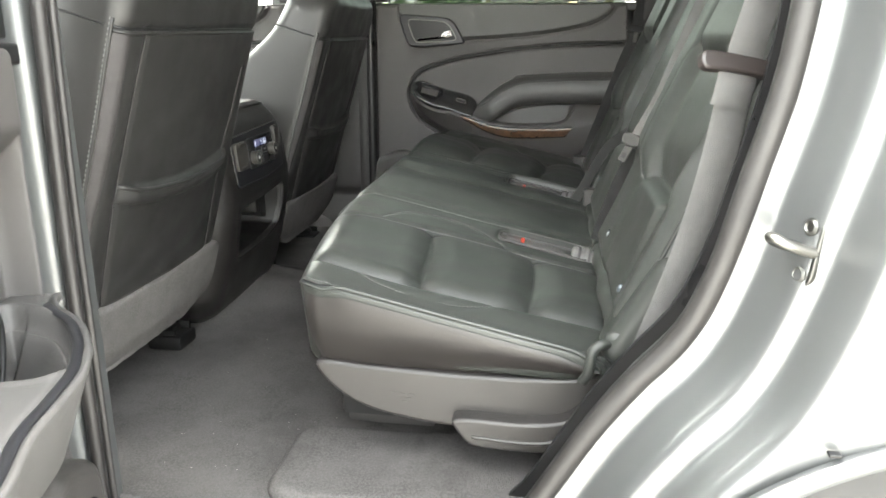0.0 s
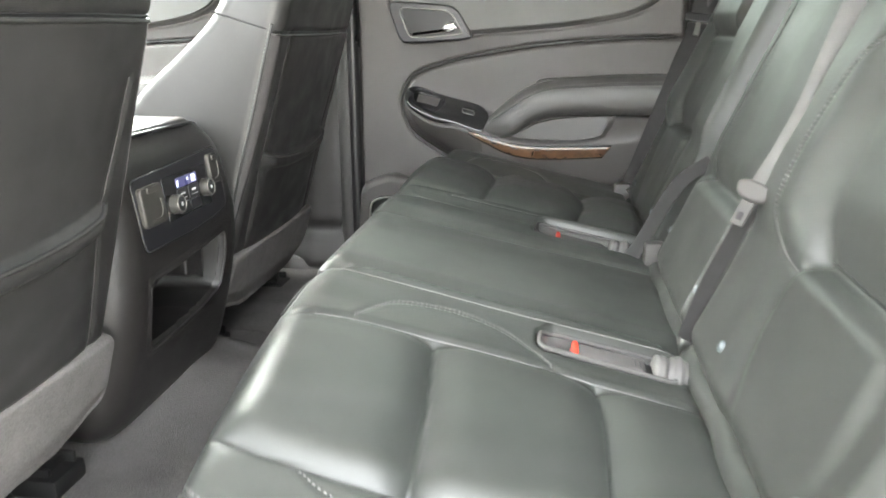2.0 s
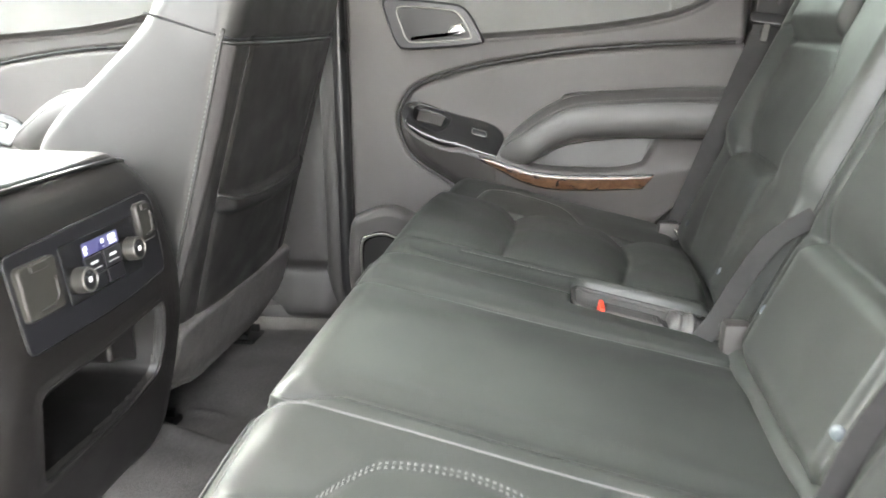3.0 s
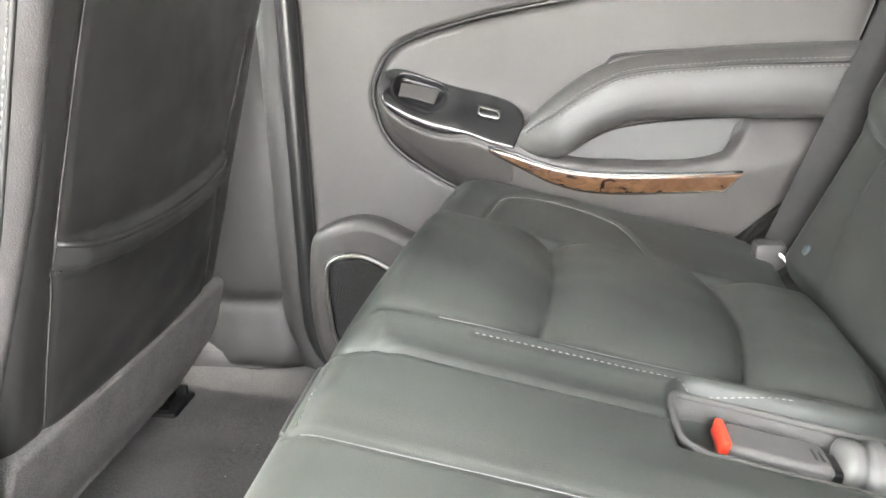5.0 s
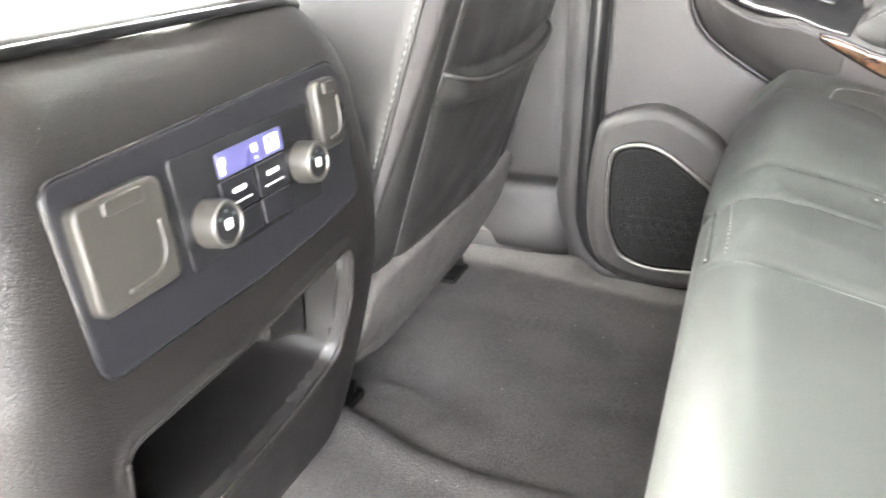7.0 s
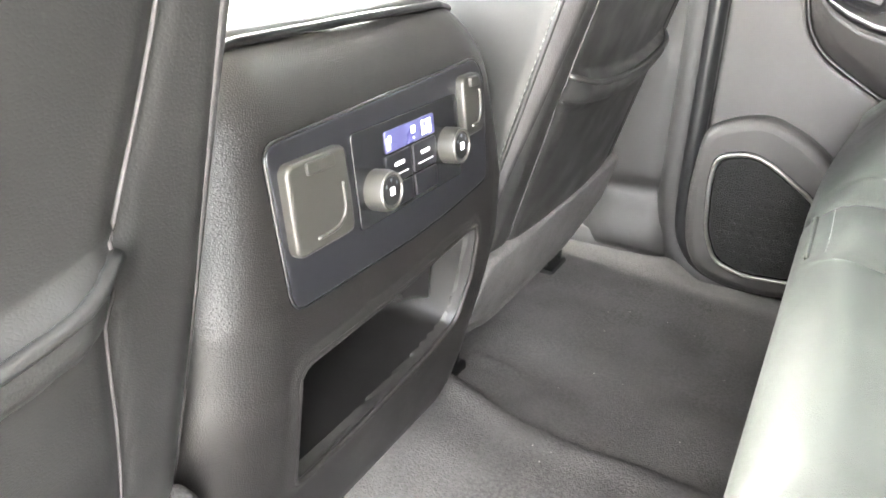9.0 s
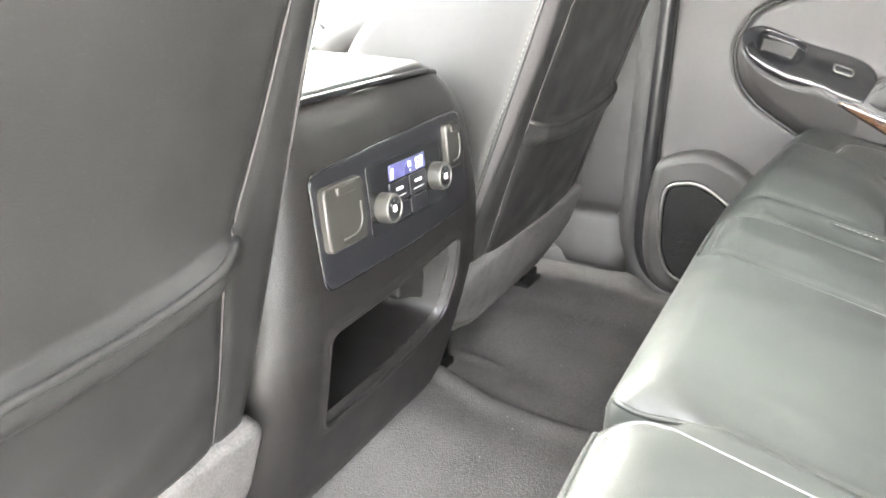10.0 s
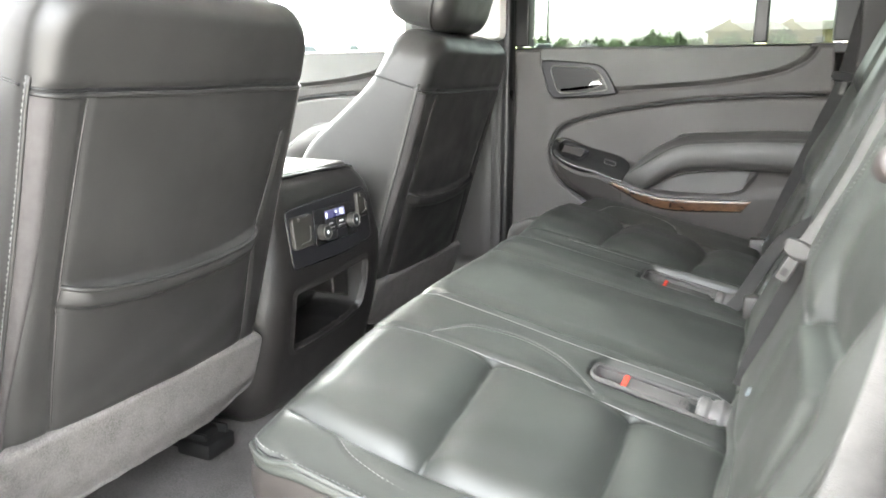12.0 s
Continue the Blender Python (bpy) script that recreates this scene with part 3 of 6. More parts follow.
# inner trim behind the near opening and its far twin
for name, side in (("wall_trim_left", -1), ("wall_trim_right", 1)):
    wt = thing(name, (0.5, 0.86 if side < 0 else 2.40, 0.6), "dark grey plastic quarter trim beside the rear seat", "trim panel", kind="structure")
    inner = [(x + 0.004, z) for x, z in EDGE[:96:3]] + [(0.0, 0.60), (2.0, 0.60), (2.0, 1.335), (0.95, 1.335), (0.95, 1.74)]
    y = 0.90 if side < 0 else 2 * YC - 0.90
    m = axes((0, y, 0), (1, 0, 0), (0, 0, 1)) if side > 0 else axes((0, y, 0), (-1, 0, 0), (0, 0, 1))
    poly = inner if side > 0 else [(-a, b) for a, b in inner]
    plate("quarter_trim", PILLAR if side > 0 else BLACK, wt, m, poly, 0.012, 0.005)
    if side > 0:
        tube("inner_seal", RUBBER, wt, [(x + 0.022, 2.382, z + 0.002) for x, z in EDGE[30:100]], 0.008, "black rubber strip")
    for nm, lo, hi in (("upper_trim", (0.95, 0, 1.335), (1.15, 0, 1.76)), ("tail_trim", (1.9, 0, 1.335), (2.1, 0, 1.76))):
        block(nm, TRIM, wt, (lo[0], y - 0.02, lo[2]), (hi[0], y + 0.02, hi[2]), 0.008)

wall_right = thing("wall_right", (0.3, 2.64, 0.0), "silver body side with glass on the passenger's side", "body side", kind="structure")
block("quarter_panel", PAINT, wall_right, (0.25, 2.60, 0.40), (2.3, 2.66, 1.34), 0.01)
block("rocker", PAINT, wall_right, (-2.4, 2.46, 0.36), (0.1, 2.62, 0.575), 0.02)
block("roof_rail", PAINT, wall_right, (-1.42, 2.40, 1.74), (2.2, 2.52, 1.84), 0.02)
tube("front_pillar", PAINT, wall_right, [(-2.25, 2.52, 1.24), (-1.85, 2.505, 1.52), (-1.40, 2.48, 1.79)], 0.05, sides=12)
block("quarter_pillar", PAINT, wall_right, (0.24, 2.47, 1.33), (0.42, 2.52, 1.76), 0.02)

pillar_right = thing("wall_pillar_right", (-0.68, 2.45, 0.6), "grey plastic middle pillar trim behind the passenger seat", "pillar", kind="structure")


def pillar_relief(U, V):
    z = V + 1.18
    return -0.03 * sstep(U, -0.02, -0.12) - 0.022 * sstep(U, 0.035, 0.095) - 0.012 * np.exp(-((z - 0.735) / 0.010) ** 2) + 0.02 * sstep(z, 0.72, 0.64)


slab("pillar_trim", PILLAR, pillar_right, axes((-0.69, 2.395, 1.18), (1, 0, 0), (0, 0, 1)), 0.20, 1.16, 0.05, 0.04, 0.005, 0.02, pillar_relief, step=0.012)
corner = curve([(-0.594, 1.75), (-0.594, 1.30), (-0.594, 0.95), (-0.594, 0.74), (-0.585, 0.67), (-0.555, 0.622), (-0.50, 0.600), (-0.40, 0.592), (-0.2, 0.59), (-0.05, 0.60)], 6)
tube("seal_strip", BLACK, pillar_right, [(x, 2.412, z) for x, z in corner], 0.0175, "black rubber strip beside the door", sides=10)
tube("seal_lip", RUBBER, pillar_right, [(x + 0.012, 2.418, z + 0.004) for x, z in corner], 0.007, sides=8)
tube("trim_sweep", PILLAR, pillar_right, [(x - 0.024, 2.420, z - 0.010) for x, z in corner], 0.026, "grey plastic trim edge", sides=12)
block("pillar_post", PAINT, pillar_right, (-0.93, 2.452, 0.50), (-0.60, 2.478, 1.76), 0.004)
block("upper_trim", HEADLINER, pillar_right, (-0.74, 2.36, 1.36), (-0.595, 2.455, 1.76), 0.02, "light grey upper pillar trim")
block("sill_trim", TRIM, pillar_right, (-1.7, 2.38, 0.60), (-0.66, 2.44, 0.655), 0.015, "grey plastic sill trim")

sill_left = block("sill_trim_left", TRIM, None, (-0.60, 0.80, 0.56), (0.02, 0.87, 0.612), 0.012)
tagged(sill_left, "grey plastic door sill trim", "sill", kind="structure")

ceiling = block("ceiling", HEADLINER, None, (-1.38, 0.80, 1.76), (2.15, 2.46, 1.80), 0.01)
tagged(ceiling, "light grey cloth headliner", "ceiling", kind="structure")
roof = block("roof", PAINT, None, (-1.42, 0.80, 1.81), (2.2, 2.46, 1.86), 0.02)
tagged(roof, "silver painted roof panel", "roof", kind="structure")
dash = block("wall_front", BLACK, None, (-2.3, 0.78, 0.45), (-1.75, 2.48, 1.26), 0.05)
tagged(dash, "black instrument panel bulk", "dashboard", kind="structure")
tail = block("wall_rear", TRIM, None, (2.1, 0.72, 0.45), (2.25, 2.54, 1.34), 0.03)
tagged(tail, "grey rear hatch lining", "hatch", kind="structure")


def pane(name, corners, label, mat=None):
    v = [Vector(c) for c in corners]
    n = (v[1] - v[0]).cross(v[2] - v[0]).normalized() * 0.004
    ob = link(name, [tuple(c) for c in v] + [tuple(c + n) for c in v], [(3, 2, 1, 0), (4, 5, 6, 7), (0, 1, 5, 4), (1, 2, 6, 5), (2, 3, 7, 6), (3, 0, 4, 7)], mat or TINTED, None, smooth=False)
    ob.visible_shadow = mat is None
    return tagged(ob, label, "window", kind="structure")


pane("window_1", [(-2.28, 0.80, 1.22), (-2.28, 2.46, 1.22), (-1.40, 2.42, 1.80), (-1.40, 0.84, 1.80)], "sloping clear windshield glass", GLASS)
pane("window_2", [(2.18, 0.80, 1.32), (2.18, 2.46, 1.32), (2.10, 2.42, 1.78), (2.10, 0.84, 1.78)], "clear rear hatch glass")
pane("window_4", [(0.42, 0.74, 1.36), (2.0, 0.74, 1.36), (2.0, 0.78, 1.75), (0.42, 0.78, 1.75)], "rear quarter side glass")
pane("window_3", [(0.42, 2.50, 1.33), (2.0, 2.50, 1.33), (2.0, 2.46, 1.76), (0.42, 2.46, 1.76)], "rear quarter side glass")


# ---- doors ----
def door(name, m, at, label, glass, front=False, cup=False):
    """A passenger door. In m: u along the vehicle, v up, w into the cabin."""
    d = thing(name, at, label, "car door", kind="structure")
    det = np.linalg.det(np.array(m)[:3, :3])

    def loc(u, v, w=0.0):
        return m @ Matrix.Translation((u, v, w))

    cu, cv = -0.172, 0.9725
    lift = 0.036 if cup else 0.0
    groove = curve([(0.24, 1.224), (0.05, 1.219), (-0.10, 1.209), (-0.201, 1.196), (-0.33, 1.172), (-0.43, 1.139), (-0.463, 1.10), (-0.471, 1.055), (-0.445, 0.993), (-0.375, 0.943), (-0.30, 0.905), (-0.20, 0.872), (-0.08, 0.85)], 6)
    region = groove + [(0.3, 0.85), (0.3, 1.224)]
    top_line = curve([(-0.29, 1.230), (-0.10, 1.243), (0.042, 1.263), (0.11, 1.283), (0.15, 1.31), (0.168, 1.345)], 6)
    top_pad = top_line + [(0.168, 1.40), (-0.50, 1.40), (-0.50, 1.30), (-0.44, 1.215)]
    rim = curve([(-0.60, 0.60), (-0.60, 1.40), (0.20, 1.40), (0.214, 1.20), (0.188, 1.10), (0.165, 1.01), (0.13, 0.935), (0.08, 0.875), (0.035, 0.81), (-0.01, 0.73), (-0.05, 0.66), (-0.10, 0.60)], 1, True)
    inset = curve([(-0.19, 0.985), (-0.13, 1.012), (-0.075, 1.04), (0.055, 1.05), (0.05, 1.015), (0.022, 0.98), (-0.08, 0.974)], 5, True)

    lip = [(-0.50, 1.088), (-0.456, 1.080), (-0.443, 1.063), (-0.414, 1.045), (-0.38, 1.031), (-0.345, 1.024), (-0.30, 1.007), (-0.26, 0.994), (-0.20, 0.976), (-0.10, 0.971), (0.06, 0.973), (0.20, 1.00)]
    ledge = [(-0.50, 1.108), (-0.44, 1.106), (-0.36, 1.084), (-0.27, 1.058), (-0.24, 1.045), (-0.20, 1.04), (-0.10, 1.06), (0.20, 1.07)]
    foot = [(-0.50, 1.02), (-0.466, 1.006), (-0.446, 0.986), (-0.416, 0.96), (-0.367, 0.931), (-0.30, 0.90), (-0.10, 0.86), (0.20, 0.86)]
    well = soft_corners([(-0.437, 1.094), (-0.425, 1.099), (-0.368, 1.083), (-0.357, 1.072), (-0.366, 1.056), (-0.384, 1.047), (-0.424, 1.062), (-0.437, 1.078)], 0.010)
    deep = curve([(-0.222, 0.989), (-0.164, 0.977), (-0.093, 0.973), (-0.024, 0.976), (0.025, 0.988), (0.045, 1.008), (0.060, 1.035), (0.05, 1.06), (-0.1, 1.055), (-0.18, 1.012)], 5, True)

    def shaped_relief(U, V):
        X, Z = U + cu, V + cv
        a = poly_sdf(X, Z, region)
        h = 0.006 * sstep(-a, 0.0, 0.014) - 0.010 * np.exp(-(a / 0.0045) ** 2)
        zl, zt, zf = (np.interp(X, *np.array(q).T) for q in (lip, ledge, foot))
        rise = np.where(Z > zl, sstep(Z, zt + 0.004, zl), 1 - 0.85 * np.clip((zl - Z) / (zl - zf), 0, 1) ** 1.25)
        h = h + 0.046 * rise * sstep(-a, -0.002, 0.030)
        t = poly_sdf(X, Z, top_pad)
        h = h + 0.010 * sstep(-t, 0.0, 0.010) - 0.005 * np.exp(-(t / 0.004) ** 2)
        h = h + (0.014 - h) * sstep(-poly_sdf(X, Z, deep), 0.0, 0.007)
        h = h - 0.014 * sstep(-poly_sdf(X, Z, well), -0.002, 0.008)
        o = poly_sdf(X, Z, rim)
        return h - 0.05 * sstep(o, -0.012, 0.012)

    def relief(U, V):
        if not cup:
            return shaped_relief(U, V)
        X, Z = U + cu, V + cv
        a = poly_sdf(X, Z, region)
        h = 0.010 * sstep(-a, 0.0, 0.014) - 0.009 * np.exp(-(a / 0.005) ** 2)
        clear = sstep(X, -0.31, -0.35) * sstep(Z, 0.86, 0.90) * sstep(Z, 1.26, 1.20)
        h = h + 0.034 * sstep(Z, 1.16, 1.00) * sstep(-a, 0.0, 0.035)
        h = h + 0.026 * np.exp(-((Z - 1.010) / 0.030) ** 2) * sstep(X, -0.20, -0.30) * sstep(-a, 0.0, 0.03)
        h = h - 0.016 * sstep(Z, 0.94, 0.88) * sstep(-a, 0.0, 0.03)
        t = poly_sdf(X, Z, top_pad)
        h = h + 0.010 * sstep(-t, 0.0, 0.010) - 0.005 * np.exp(-(t / 0.004) ** 2)
        s = poly_sdf(X, Z, inset)
        h = h - 0.026 * sstep(-s, 0.0, 0.012)
        h = h + (-0.045 - h) * clear
        o = poly_sdf(X, Z, rim)
        return h - 0.05 * sstep(o, -0.012, 0.012)

    _, face_at = slab("door_panel", PANEL, d, loc(cu, cv), 0.815, 0.729, 0.06, 0.010, 0.005, 0.012, relief, step=0.0036)

    def at(u, v, up=0.0):
        return face_at(np.asarray(u, float) - cu, np.asarray(v, float) - cv, up)


    tube("panel_gap", BLACK, d, moved(m, [(u, v, 0.0015) for u, v in groove[2:-6]]), 0.0032)
    # dark soft pad under the window
    pad = curve([(-0.284, 1.240), (-0.10, 1.253), (0.035, 1.272), (0.10, 1.291), (0.135, 1.313), (0.15, 1.338)], 5) + [(-0.497, 1.338), (-0.497, 1.312), (-0.46, 1.300), (-0.345, 1.290), (-0.318, 1.262), (-0.300, 1.240)]
    plate("upper_pad", UPPER, d, loc(0, 0), soft_corners(pad, 0.004, 2), 0.020, 0.003, "dark soft plastic upper pad")
    if cup:
        # arm rest, wood strip and cup tray of the open door
        dark = soft_corners([(-0.118, 1.118), (-0.112, 1.135), (-0.09, 1.139), (0.21, 1.144), (0.21, 1.07), (-0.10, 1.07)], 0.02)
        plate("armrest_backing", PLASTIC, d, loc(0, 0), dark, 0.050 + lift, 0.006)
        spine = np.array(curve([(-0.252, 0.994), (-0.215, 1.015), (-0.165, 1.046), (-0.115, 1.071), (-0.06, 1.082), (0.05, 1.086), (0.205, 1.0875)], 6))
        half = np.interp(spine[:, 0], [-0.252, -0.235, -0.19, -0.13, -0.08, 0.205], [0.008, 0.019, 0.032, 0.036, 0.0355, 0.0355])
        arm = tube("armrest", PADDED, d, moved(m, [(u, v, 0.043 + lift) for u, v in spine]), half, "padded dark grey vinyl armrest", sides=24, squash=(1.0, 0.85), normal=np.array(m)[:3, 2])
        slope = np.gradient(spine, axis=0)
        slope /= np.linalg.norm(slope, axis=1, keepdims=True)
        edge = spine + np.stack([-slope[:, 1], slope[:, 0]], 1) * half[:, None] * 0.60
        high = 0.043 + lift + 0.85 * half * 0.80
        stitches("stitching", THREAD, arm, moved(m, [(u, v, w + 0.0006) for (u, v), w in zip(edge[3:], high[3:])]), 0.004, 0.003, 0.0012, "pale thread")
        edge = spine + np.stack([-slope[:, 1], slope[:, 0]], 1) * half[:, None] * 0.72
        high = 0.043 + lift + 0.85 * half * 0.694
        tube("armrest_seam", BLACK, arm, moved(m, [(u, v, w) for (u, v), w in zip(edge[3:], high[3:])]), 0.0012)
        # pull pocket
        pk = curve([(-0.178, 0.985), (-0.12, 1.012), (-0.07, 1.033), (-0.01, 1.040), (0.042, 1.040), (0.036, 1.012), (0.010, 0.985), (-0.08, 0.980)], 5, True)
        plate("pull_pocket", PADDED, d, loc(0, 0), pk, 0.035, 0.002, "grey pull pocket lining")
        # wood strip
        wood = curve([(-0.306, 0.999), (-0.26, 0.985), (-0.205, 0.972), (-0.14, 0.968), (-0.05, 0.968), (0.057, 0.969)], 5) + curve([(0.036, 0.939), (-0.05, 0.935), (-0.13, 0.936), (-0.195, 0.943), (-0.25, 0.961)], 5)
        plate("trim_frame", GLOSS, d, loc(0, 0), [(u + 0.003 * (1 if u > 0 else -1), v + 0.003 * (1 if v > 0.958 else -1)) for u, v in wood], 0.053 + lift, 0.003)
        plate("wood_trim", WOOD, d, loc(0, 0), wood, 0.057 + lift, 0.004, "glossy brown burl wood strip")
        tube("trim_edge", CHROME, d, moved(m, [(u, v + 0.003, 0.053 + lift) for u, v in wood[:26]]), 0.0008)
        tray = axes((0, 0, 0), (1, 0, 0), (0, 0, -1))
        top = m @ Matrix.Translation((-0.345, 1.065, 0.082)) @ tray
        reach_u = [-0.600, -0.575, -0.548, -0.497, -0.437, -0.380, -0.316, -0.268, -0.20, -0.10]
        reach_w = [0.006, 0.010, 0.022, 0.074, 0.108, 0.127, 0.133, 0.135, 0.154, 0.162]

        def reach(u):
            return sum(np.interp(u + k, reach_u, reach_w) for k in (-0.016, -0.008, 0.0, 0.008, 0.016)) / 5

        well = curve([(-0.540, -0.030), (-0.530, 0.012), (-0.506, 0.052), (-0.460, 0.086), (-0.405, 0.106), (-0.366, 0.100), (-0.351, 0.066), (-0.354, -0.020), (-0.400, -0.040), (-0.490, -0.042)], 6, True)

        def tray_relief(U, V):
            X = U - 0.345
            W = (0.5 - V / 0.18) * (reach(X) + 0.043) - 0.043
            t = poly_sdf(X, W, well)
            h = -0.026 * sstep(-t, 0.0, 0.005) - 0.058 * sstep(-t, 0.010, 0.020) + 0.002 * np.exp(-((t - 0.003) / 0.003) ** 2)
            return h - 0.006 * np.exp(-((reach(X) - W - 0.013) / 0.006) ** 2)

        def tray_shape(P):
            Q = P.copy()
            wide = reach(P[..., 0] - 0.345)
            Q[..., 1] = 0.125 - (0.5 - P[..., 1] / 0.18) * (wide + 0.043) + 0.4 * np.clip(-0.008 - P[..., 2], 0, 1) * (P[..., 1] < 0)
            return Q

        slab("cup_tray", TRIM, d, top, 0.49, 0.18, 0.100, 0.005, 0.003, 0.006, tray_relief, tray_shape, 0.0032, "grey moulded armrest tray with a cup well")
        us = np.linspace(-0.55, -0.11, 80)
        tube("tray_band", SATIN, d, moved(top, [(u + 0.345, 0.082 - max(0.004, float(reach(u)) - 0.0135), -0.003) for u in us]), 0.0055, "dark band round the tray", squash=(1.0, 0.5), normal=np.array(m)[:3, 1])
    else:
        # bezel with a small tray, laid on the pod's upper slope
        bez_top = curve([(-0.461, 1.082), (-0.459, 1.097), (-0.444, 1.106), (-0.419, 1.105), (-0.36, 1.085), (-0.286, 1.066), (-0.259, 1.052), (-0.249, 1.036), (-0.253, 1.022)], 6)
        bez_low = curve([(-0.460, 1.080), (-0.452, 1.066), (-0.432, 1.048), (-0.405, 1.032), (-0.378, 1.022), (-0.352, 1.018), (-0.331, 1.019), (-0.298, 1.007), (-0.262, 0.999)], 6)
        inlay("switch_bezel", GLOSS, d, at, bez_top, bez_low, 0.004, 0.005, 30, 110, "gloss black switch bezel with a tray", lambda u, v: -0.002 * sstep(-poly_sdf(u, v, well), -0.002, 0.004))
        face_top = [(u, v - 0.001) for u, v in bez_low[2:]]
        face_low = curve([(-0.4685, 1.052), (-0.4635, 1.014), (-0.442, 0.988), (-0.412, 0.962), (-0.367, 0.936), (-0.33, 0.920), (-0.29, 0.930), (-0.262, 0.950)], 6)
        inlay("armrest_pod", PODGREY, d, at, face_top, face_low, 0.0025, 0.004, 16, 80, "dark grained lower pod face")
        # lighter patch paints the sky's reflection onto the tray floor
        inlay("tray_sheen", PANEL, d, at, [(-0.430, 1.088), (-0.400, 1.083), (-0.370, 1.075)], [(-0.430, 1.070), (-0.400, 1.062), (-0.378, 1.055)], 0.0042, 0.003, 10, 20, "lighter grey patch standing in for the tray's sheen")
        sw = inlay("window_switch", BLACK, d, at, [(-0.317, 1.058), (-0.300, 1.055), (-0.281, 1.049)], [(-0.317, 1.044), (-0.300, 1.040), (-0.281, 1.036)], 0.009, 0.006, 10, 24, "black window switch")
        ring = soft_corners([(-0.314, 1.055), (-0.285, 1.047), (-0.284, 1.038), (-0.313, 1.045)], 0.005)
        tube("switch_ring", STEEL, sw, at([q[0] for q in ring], [q[1] for q in ring], 0.0092), 0.0009, closed=True)
        # arm rest: dark backing, padded roll, two rows of thread
        dark = soft_corners([(-0.252, 1.030), (-0.209, 1.058), (-0.172, 1.081), (-0.147, 1.097), (-0.139, 1.112), (-0.131, 1.123), (-0.108, 1.127), (-0.055, 1.1305), (0.06, 1.133), (0.205, 1.136), (0.205, 1.06), (-0.10, 1.06), (-0.21, 1.02)], 0.006)
        plate("armrest_backing", PLASTIC, d, loc(0, 0), dark, 0.036, 0.005, "dark soft armrest backing")
        seam = along(curve([(-0.257, 1.012), (-0.236, 1.034), (-0.209, 1.052), (-0.173, 1.078), (-0.147, 1.093), (-0.121, 1.104), (-0.082, 1.111), (-0.018, 1.115), (0.048, 1.119), (0.205, 1.122)], 8), 70)
        under = along(curve([(-0.255, 1.002), (-0.235, 0.991), (-0.207, 0.986), (-0.180, 0.996), (-0.158, 1.013), (-0.134, 1.027), (-0.098, 1.038), (-0.03, 1.043), (0.048, 1.043), (0.205, 1.043)], 8), 70)
        grow = sstep(np.arange(70) / 69.0, -0.02, 0.16)[:, None]
        rows = []
        for f, up, w in ((-0.13, 0.008, 0.020), (-0.10, 0.006, 0.048), (-0.03, 0.001, 0.0585), (0.03, 0.0, 0.0645), (0.14, 0.0, 0.0690), (0.42, 0.0, 0.0720), (0.70, 0.0, 0.0715), (0.88, 0.0, 0.066), (0.98, 0.0, 0.054), (1.02, 0.0, 0.015)):
            q = seam + (under - seam) * f + np.array((0.0, up)) * grow
            rows.append(np.concatenate([q, 0.050 * (1 - grow) + w * grow if w > 0.04 else np.full((70, 1), w)], 1))
        mesh = np.stack(rows, 1)
        nr = len(rows)
        arm = link("armrest", moved(m, mesh.reshape(-1, 3)), [(i * nr + j, i * nr + j + 1, (i + 1) * nr + j + 1, (i + 1) * nr + j) for i in range(69) for j in range(nr - 1)], PADDED, d, "padded dark grey vinyl armrest", flip=det > 0)
        for f, w, mt in ((0.10, 0.0682, THREAD), (-0.02, 0.0608, THREAD)):
            q = seam + (under - seam) * f
            wz = 0.050 * (1 - grow) + w * grow
            stitches("stitching", mt, arm, moved(m, np.concatenate([q, wz], 1)[2:]), 0.004, 0.003, 0.0011, "pale thread")
        tube("armrest_seam", BLACK, arm, moved(m, np.concatenate([seam + (under - seam) * 0.05, 0.050 * (1 - grow) + 0.0650 * grow], 1)[2:]), 0.0013)
        # pull pocket lining
        plate("pull_pocket", PADDED, d, loc(0, 0), curve([(-0.196, 0.984), (-0.168, 1.001), (-0.122, 1.023), (-0.048, 1.035), (0.044, 1.040), (0.040, 1.028), (0.030, 1.000), (0.012, 0.983), (-0.067, 0.979), (-0.138, 0.980)], 5, True), 0.024, 0.002, "grey pull pocket lining")
        # wood strip in a dark frame
        wood_top = curve([(-0.301, 1.0025), (-0.27, 0.9955), (-0.236, 0.984), (-0.197, 0.973), (-0.159, 0.9675), (-0.111, 0.9655), (-0.047, 0.9665), (-0.001, 0.968), (0.054, 0.971)], 6)
        wood_low = curve([(-0.301, 1.000), (-0.286, 0.989), (-0.25, 0.970), (-0.216, 0.952), (-0.177, 0.939), (-0.138, 0.934), (-0.09, 0.934), (-0.044, 0.936), (0.031, 0.941)], 6)
        inlay("trim_frame", GLOSS, d, at, [(u, v + 0.0030) for u, v in wood_top], [(u, v - 0.0030) for u, v in wood_low], 0.003, 0.002, 12, 90, "dark trim frame")
        inlay("wood_trim", WOOD, d, at, wood_top, wood_low, 0.0065, 0.006, 14, 90, "glossy brown burl wood strip")
    # door opener
    bz = curve([(-0.494, 1.304), (-0.482, 1.250), (-0.468, 1.219), (-0.445, 1.210), (-0.36, 1.214), (-0.302, 1.220), (-0.294, 1.230), (-0.316, 1.272), (-0.335, 1.292), (-0.36, 1.299), (-0.44, 1.306)], 4, True)
    plate("opener_surround", SATIN, d, loc(0, 0), bz, 0.024, 0.005, "dark satin opener surround")
